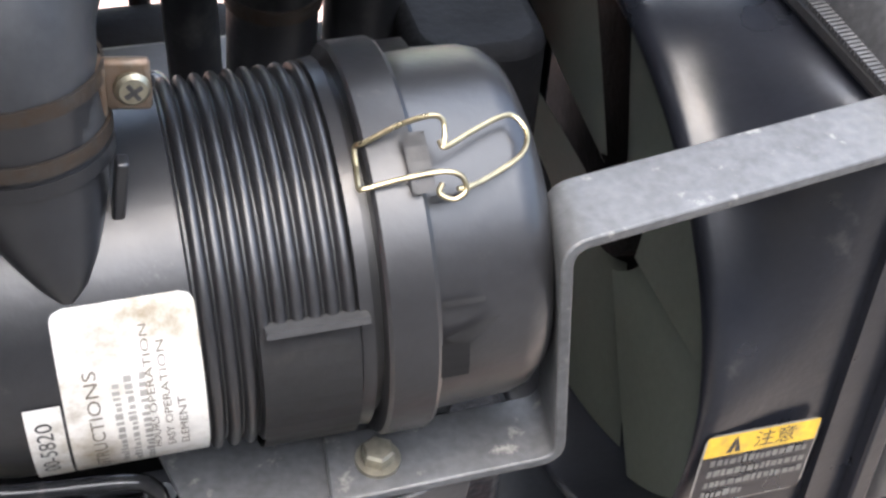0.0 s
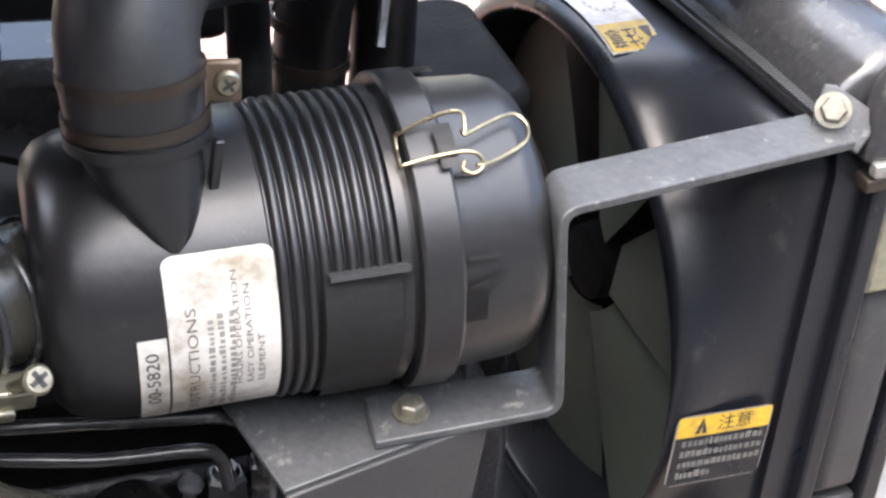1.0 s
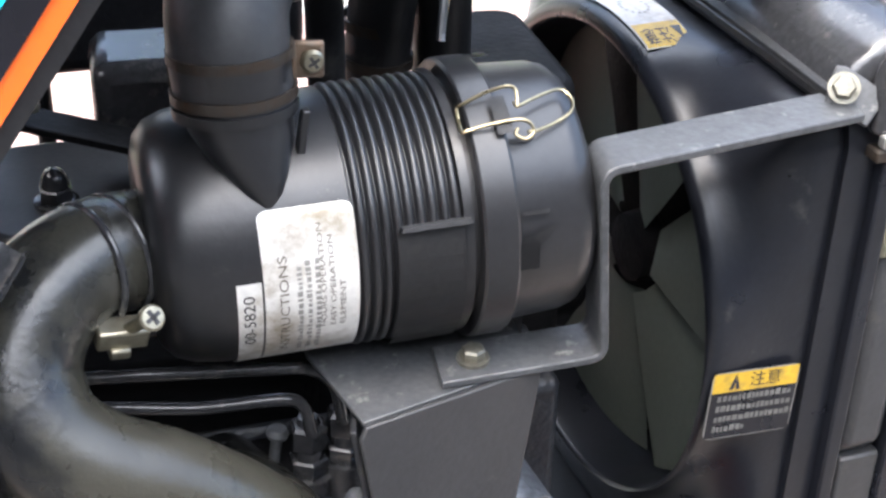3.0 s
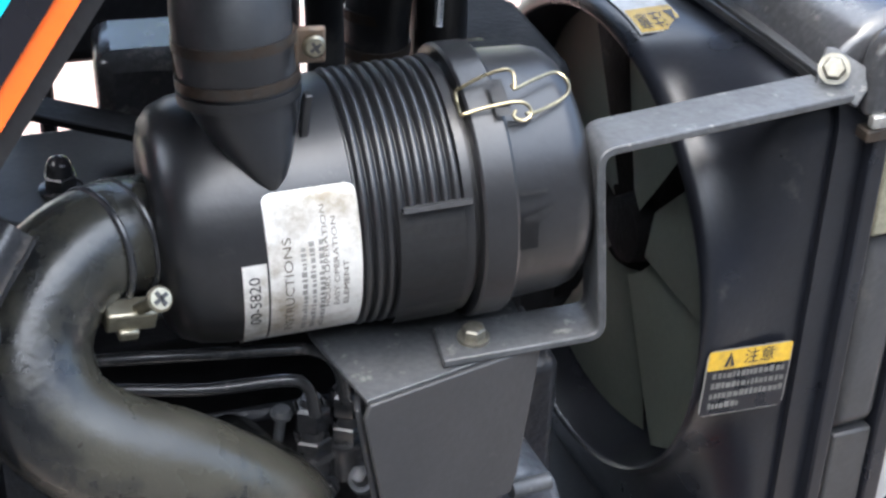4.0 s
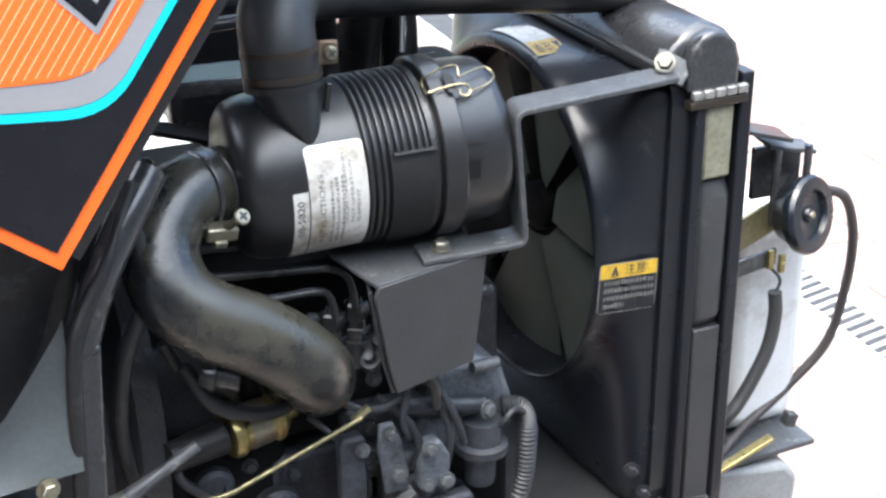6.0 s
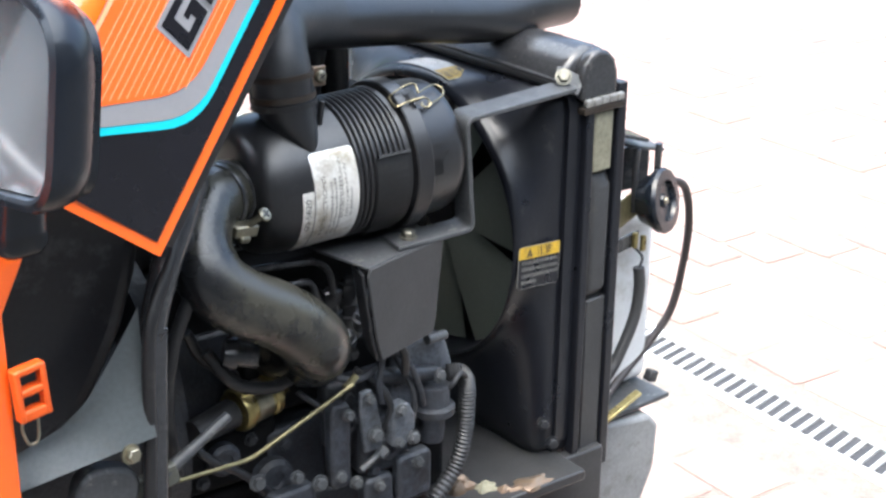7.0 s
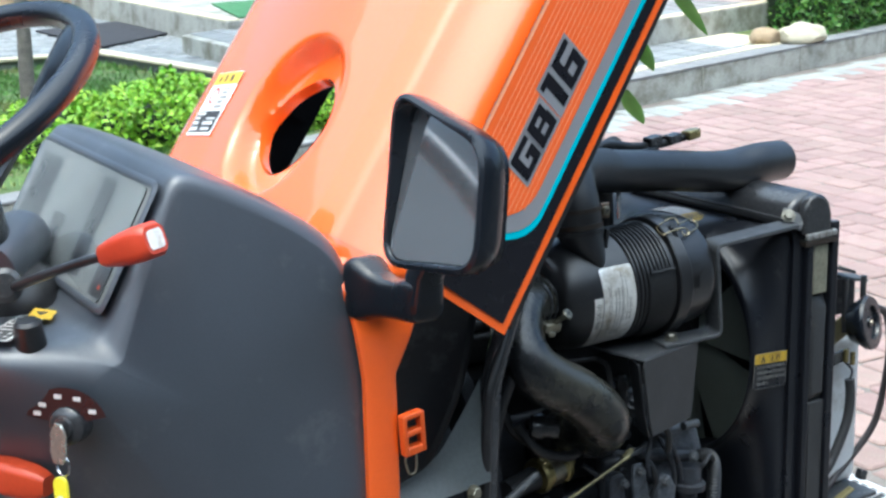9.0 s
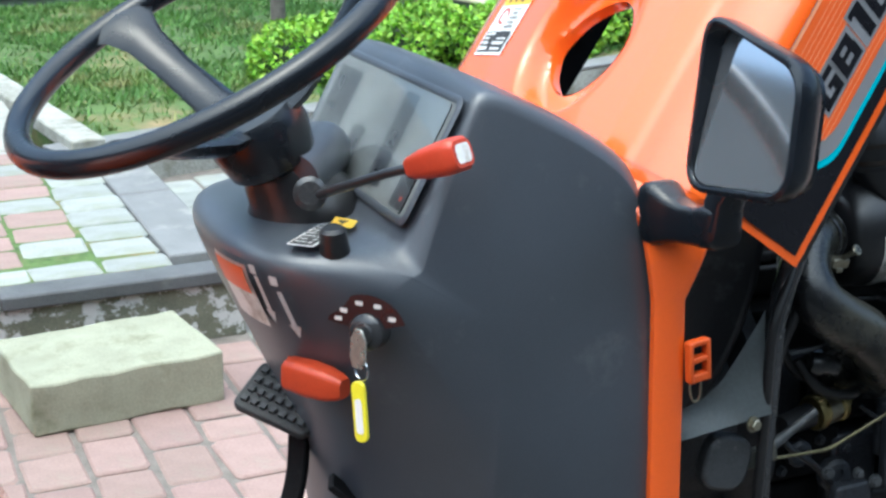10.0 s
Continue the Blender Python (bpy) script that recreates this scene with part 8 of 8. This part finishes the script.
prism(bm, [(2.50, 7.0), (5.2, 7.6), (5.2, 11.0), (2.44, 11.0)], Matrix.Identity(4), 0.165, 0.18)
st2 = solo("upper_step", bm, M["concrete"], "grey concrete step up from the path", "steps", kind="structure", bevel=0.008)
bm = bmesh.new()
strip(bm, [(2.545, 7.02, 0.347), (2.487, 10.98, 0.347)], (1, 0, 0), 0.09, 0.012)
part("step_edge", bm, M["pale_edge"], st2, bevel=0.003)
bm = bmesh.new()
prism(bm, [(1.90, 7.44), (2.46, 7.86), (2.45, 8.78), (1.84, 8.60)], Matrix.Identity(4), 0.012, 0.199)
solo("doormat", bm, M["mat_black"], "black rubber doormat on the path", "doormat", bevel=0.003)
bm = bmesh.new()
prism(bm, [(2.62, 7.10), (3.40, 7.26), (3.42, 8.05), (2.84, 8.05)], Matrix.Identity(4), 0.012, 0.345)
solo("green_mat", bm, M["mat_green"], "green artificial grass mat on the step", "mat", bevel=0.003)


def rock(at, size, seed, material, label):
    b = bmesh.new()
    bmesh.ops.create_icosphere(b, subdivisions=3, radius=1.0)
    for v in b.verts:
        v.co *= 1 + 0.28 * noise.noise(v.co * 1.3 + Vector((seed, 0, 0))) + 0.08 * noise.noise(v.co * 4 + Vector((seed, 3, 0)))
        v.co = Vector((v.co.x * size[0], v.co.y * size[1], max(v.co.z, -0.6) * size[2]))
    bmesh.ops.translate(b, verts=b.verts, vec=Vector(at))
    return solo("rock", b, material, label, "rock")


rock((5.44, 5.38, 0.185), (0.165, 0.11, 0.070), 1.0, M["boulder"], "pale cream boulder on the kerb by the hedge")
rock((5.22, 5.46, 0.180), (0.10, 0.08, 0.056), 4.0, M["brown_rock"], "smaller grey-brown stone beside the boulder")
rock((2.12, 9.55, 0.30), (0.26, 0.2, 0.20), 7.0, M["brown_rock"], "rough brown garden stone beside the path")
rock((1.66, 9.75, 0.28), (0.24, 0.2, 0.18), 9.0, M["brown_rock"], "rough brown garden stone beside the path")

# young tree on the lawn
tree = thing("young_tree", (1.05, 6.05, 0.135), "slender young tree with pale bark on the lawn", "tree")
bm = bmesh.new()
sweep(bm, [(1.05, 6.05, 0.12), (1.06, 6.06, 0.6), (1.04, 6.05, 1.3), (1.07, 6.07, 2.1), (1.05, 6.05, 2.8)], [0.038, 0.033, 0.030, 0.022, 0.010], 14, 4)
trunk = part("trunk", bm, M["bark"], tree)
vs, fs = [], []
rnd = random.Random(14)
for i in range(9):
    a = i * 2.4
    z = 1.7 + 0.12 * i
    tip = Vector((1.05 + 0.6 * math.cos(a), 6.05 + 0.6 * math.sin(a), z + 0.45))
    bm = bmesh.new()
    sweep(bm, [(1.05, 6.05, z), (1.05 + 0.3 * math.cos(a), 6.05 + 0.3 * math.sin(a), z + 0.25), tip], [0.012, 0.008, 0.003], 8, 4)
    part("limb", bm, M["bark"], tree)
    leaf_cloud(vs, fs, rnd, lambda p, t_=tip: 0.25 if (p - t_).length < 0.38 else -1, (tip.x - 0.4, tip.x + 0.4, tip.y - 0.4, tip.y + 0.4, tip.z - 0.4, tip.z + 0.4), 500, 0.035)
ob = from_lists("crown", vs, fs, M["leaf_dark"])
ob.parent = tree
ob.matrix_parent_inverse = Matrix.Translation(-Vector((1.05, 6.05, 0.135)))

# sapling behind the tractor, its drooping leaves show past the bonnet
sap = thing("sapling", (1.10, 1.62, 0.0), "slender sapling with long soft green leaves", "sapling")
bm = bmesh.new()
sweep(bm, [(1.10, 1.62, -0.01), (1.10, 1.62, 0.6), (1.12, 1.60, 1.0), (1.20, 1.55, 1.16), (1.34, 1.51, 1.14)], [0.009, 0.008, 0.006, 0.004, 0.002], 10, 6)
part("stem", bm, M["bark"], sap)


def leaf(base, direction, length, width, droop):
    b = bmesh.new()
    d = Vector(direction).normalized()
    side_ = d.cross(Vector((0, 0, 1)))
    side_ = side_.normalized() if side_.length > 0.1 else Vector((1, 0, 0))
    side_ = (side_ + Vector((0.4, -0.6, 0.0))).normalized()
    rows = []
    for i in range(9):
        t = i / 8
        p = Vector(base) + d * length * t + Vector((0, 0, -droop * t * t))
        w_ = width * math.sin(math.pi * min(1, t * 0.92 + 0.06)) ** 0.8 * (1 - 0.25 * t)
        nrm = d.cross(side_).normalized()
        rows.append([b.verts.new(p - side_ * w_ + nrm * w_ * 0.25), b.verts.new(p), b.verts.new(p + side_ * w_ + nrm * w_ * 0.25)])
    for r0, r1 in zip(rows, rows[1:]):
        b.faces.new((r0[0], r0[1], r1[1], r1[0]))
        b.faces.new((r0[1], r0[2], r1[2], r1[1]))
    bmesh.ops.solidify(b, geom=b.faces[:], thickness=0.0006)
    return b


for base, tip, wd in (((1.318, 1.5, 0.98), (1.446, 1.5, 0.823), 0.022), ((1.233, 1.5, 0.843), (1.283, 1.5, 0.751), 0.024), ((1.236, 1.5, 0.81), (1.155, 1.5, 0.689), 0.040), ((1.203, 1.5, 0.714), (1.255, 1.5, 0.627), 0.024),
                      ((1.317, 1.5, 1.03), (1.413, 1.5, 0.94), 0.040), ((1.30, 1.52, 1.12), (1.36, 1.5, 1.0), 0.04), ((1.17, 1.55, 0.95), (1.10, 1.54, 0.83), 0.035), ((1.28, 1.5, 1.0), (1.22, 1.5, 0.88), 0.03)):
    wd *= 1.35
    d_ = Vector(tip) - Vector(base)
    part("leaf", leaf(base, d_, d_.length, wd, 0.0), M["leaf_near"], sap)
    bm = bmesh.new()
    top = min([Vector((1.12, 1.60, 1.0)), Vector((1.10, 1.62, 0.8)), Vector((1.20, 1.55, 1.16)), Vector((1.34, 1.51, 1.14))], key=lambda q: (q - Vector(base)).length + (0.3 if q.z < base[2] else 0))
    rod(bm, top, base, 0.0015, 8)
    part("twig", bm, M["bark"], sap)

# far things by the kerb: loose panel, tape, bottle, machine bucket
bm = bmesh.new()
LM = frame_m((7.64, 5.50, 0.0), (0.97, 0.24, 0.0), (0, 0, 1)) @ pose(0, 0, 0.10, 12, 0, 0)
prism(bm, round_rect(1.15, 0.76, 0.05, 4), LM, 0.012)
panel = solo("loose_panel", bm, M["orange"], "orange and black tractor side panel leaning on the kerb", "panel", bevel=0.004)
bm = bmesh.new()
prism(bm, round_rect(0.60, 0.66, 0.03, 3, -0.24, 0.03), LM, 0.003, 0.013)
part("panel_pad", bm, M["black_matte"], panel, "dark grey pad", smooth=False)
# black disc laid on the panel stands in for a hole's dark
bm = bmesh.new()
lathe(bm, [(0, 0.05), (0.006, 0.05)], LM @ Matrix.Translation((0.02, -0.30, 0.017)) @ Matrix.Rotation(radians(-90), 4, "Y"), 24)
part("panel_hole", bm, M["ink"], panel)
bm = bmesh.new()
lathe(bm, [(-0.045, 0.030), (-0.045, 0.042), (0.045, 0.042), (0.045, 0.030)], frame_m((6.09, 4.55, 0.042), (0.7, -0.7, 0), (0, 0, 1)), 24)
tape = solo("cable_reel", bm, M["green_plastic"], "small green and white reel on the paving", "reel")
for k in (-0.03, 0.0, 0.03):
    bm = bmesh.new()
    lathe(bm, [(k - 0.006, 0.041), (k - 0.006, 0.0432), (k + 0.006, 0.0432), (k + 0.006, 0.041)], frame_m((6.09, 4.55, 0.042), (0.7, -0.7, 0), (0, 0, 1)), 24, caps=False)
    part("reel_stripe", bm, M["white_plastic"], tape)
bm = bmesh.new()
rod(bm, (5.98, 4.54, 0.012), (5.88, 4.47, 0.012), 0.010, 10)
solo("screwdriver", bm, M["brown_wire"], "short dark hand tool on the paving", "tool")
bm = bmesh.new()
rod(bm, (6.18, 4.60, 0.014), (6.50, 4.62, 0.014), 0.013, 10)
solo("hammer", bm, M["black_matte"], "dark-handled tool lying on the paving", "tool")
bm = bmesh.new()
prism(bm, round_rect(0.070, 0.060, 0.015, 4), pose(7.02, 4.92, 0, 0, 0, -20), 0.20)
prism(bm, round_rect(0.036, 0.034, 0.014, 4), pose(7.02, 4.92, 0.20, 0, 0, -20), 0.03)
bot = solo("oil_bottle", bm, M["white_plastic"], "white and green oil bottle standing on the paving", "bottle", bevel=0.006)
bm = bmesh.new()
prism(bm, round_rect(0.074, 0.064, 0.015, 4), pose(7.02, 4.92, 0.02, 0, 0, -20), 0.14)
part("bottle_label", bm, M["green_plastic"], bot)
bm = bmesh.new()
BK = frame_m((5.85, 6.52, 0.30), (0.236, -0.97, 0), (0, 0, 1))
prism(bm, [(-0.95, 0.05), (-0.30, 0.0), (0.34, 0.0), (0.42, 0.08), (0.40, 0.55), (-0.95, 0.55)], BK @ Matrix(((1, 0, 0, 0), (0, 0, 1, 0), (0, 1, 0, 0), (0, 0, 0, 1))), 0.5)
mb_ = solo("machine_body", bm, M["bucket"], "red-orange machine standing on the steps", "machine", bevel=0.02)
bm = bmesh.new()
box(bm, (0.03, 0.012, 0.30), BK @ Matrix.Translation((0.10, -0.004, 0.26)))
part("body_seam", bm, M["orange_plastic"], mb_, bevel=0.003)

# plain unseen walls that close the yard; south and west block low light
M["facade"] = mat("pale_facade", (0.52, 0.52, 0.50), 0.9, vary=0.12, scale=1.2, bump=0.2, dirt=(0.34, 0.32, 0.28), dirt_amount=0.2, dirt_scale=0.8)
M["blocker_facade"] = mat("blocker_facade", (0.16, 0.153, 0.142), 0.9, vary=0.2, scale=1.2, bump=0.2, dirt=(0.12, 0.115, 0.10), dirt_amount=0.3, dirt_scale=0.8)
M["window_glass"] = mat("window_glass", (0.02, 0.024, 0.03), 0.08, vary=0.1, bump=0.0)


def facade(name, m, length, height, openings, material, label):
    """A wall along m's x axis, with window and door openings (x0, x1, z0, z1) that go through it."""
    b = bmesh.new()
    xs = sorted({0.0, length} | {v for o in openings for v in o[:2]})
    zs = sorted({0.0, height} | {v for o in openings for v in o[2:]})
    for x0, x1 in zip(xs, xs[1:]):
        for z0, z1 in zip(zs, zs[1:]):
            mx_, mz_ = (x0 + x1) / 2, (z0 + z1) / 2
            if any(o[0] < mx_ < o[1] and o[2] < mz_ < o[3] for o in openings):
                continue
            box(b, (x1 - x0, 0.25, z1 - z0), m @ Matrix.Translation((mx_, 0, mz_)))
    wall = solo(name, b, material, label, "wall", kind="structure", smooth=False)
    for x0, x1, z0, z1 in openings:
        b = bmesh.new()
        box(b, (x1 - x0, 0.03, z1 - z0), m @ Matrix.Translation(((x0 + x1) / 2, 0.05, (z0 + z1) / 2)))
        part("pane", b, M["window_glass"], wall, smooth=False)
    return wall


rows_ = [(x_, x_ + 1.5, z_, z_ + 1.7) for x_ in (1.5, 5.0, 8.5, 12.0, 15.5, 19.0, 22.5) for z_ in (1.0,)]
facade("wall_north", pose(-16, 15.5, 0), 26, 4.2, rows_, M["facade"], "pale rendered house wall with dark windows")
# the next two are added out of view to dim upright faces
facade("wall_south", pose(18, -9.0, 0, 0, 0, 180), 36, 8.0, [(x_, x_ + 2.6, 0.0, 3.0) for x_ in (4, 9, 14, 19, 24, 29)], M["blocker_facade"], "plain unseen wall with dark openings, added to block low light")
facade("wall_west", pose(-10, -7.0, 0, 0, 0, 90), 22.5, 4.5, [(x_, x_ + 2.4, 0.0, 2.8) for x_ in (3, 8, 13, 18)], M["blocker_facade"], "plain unseen wall with dark openings, added to block low light")
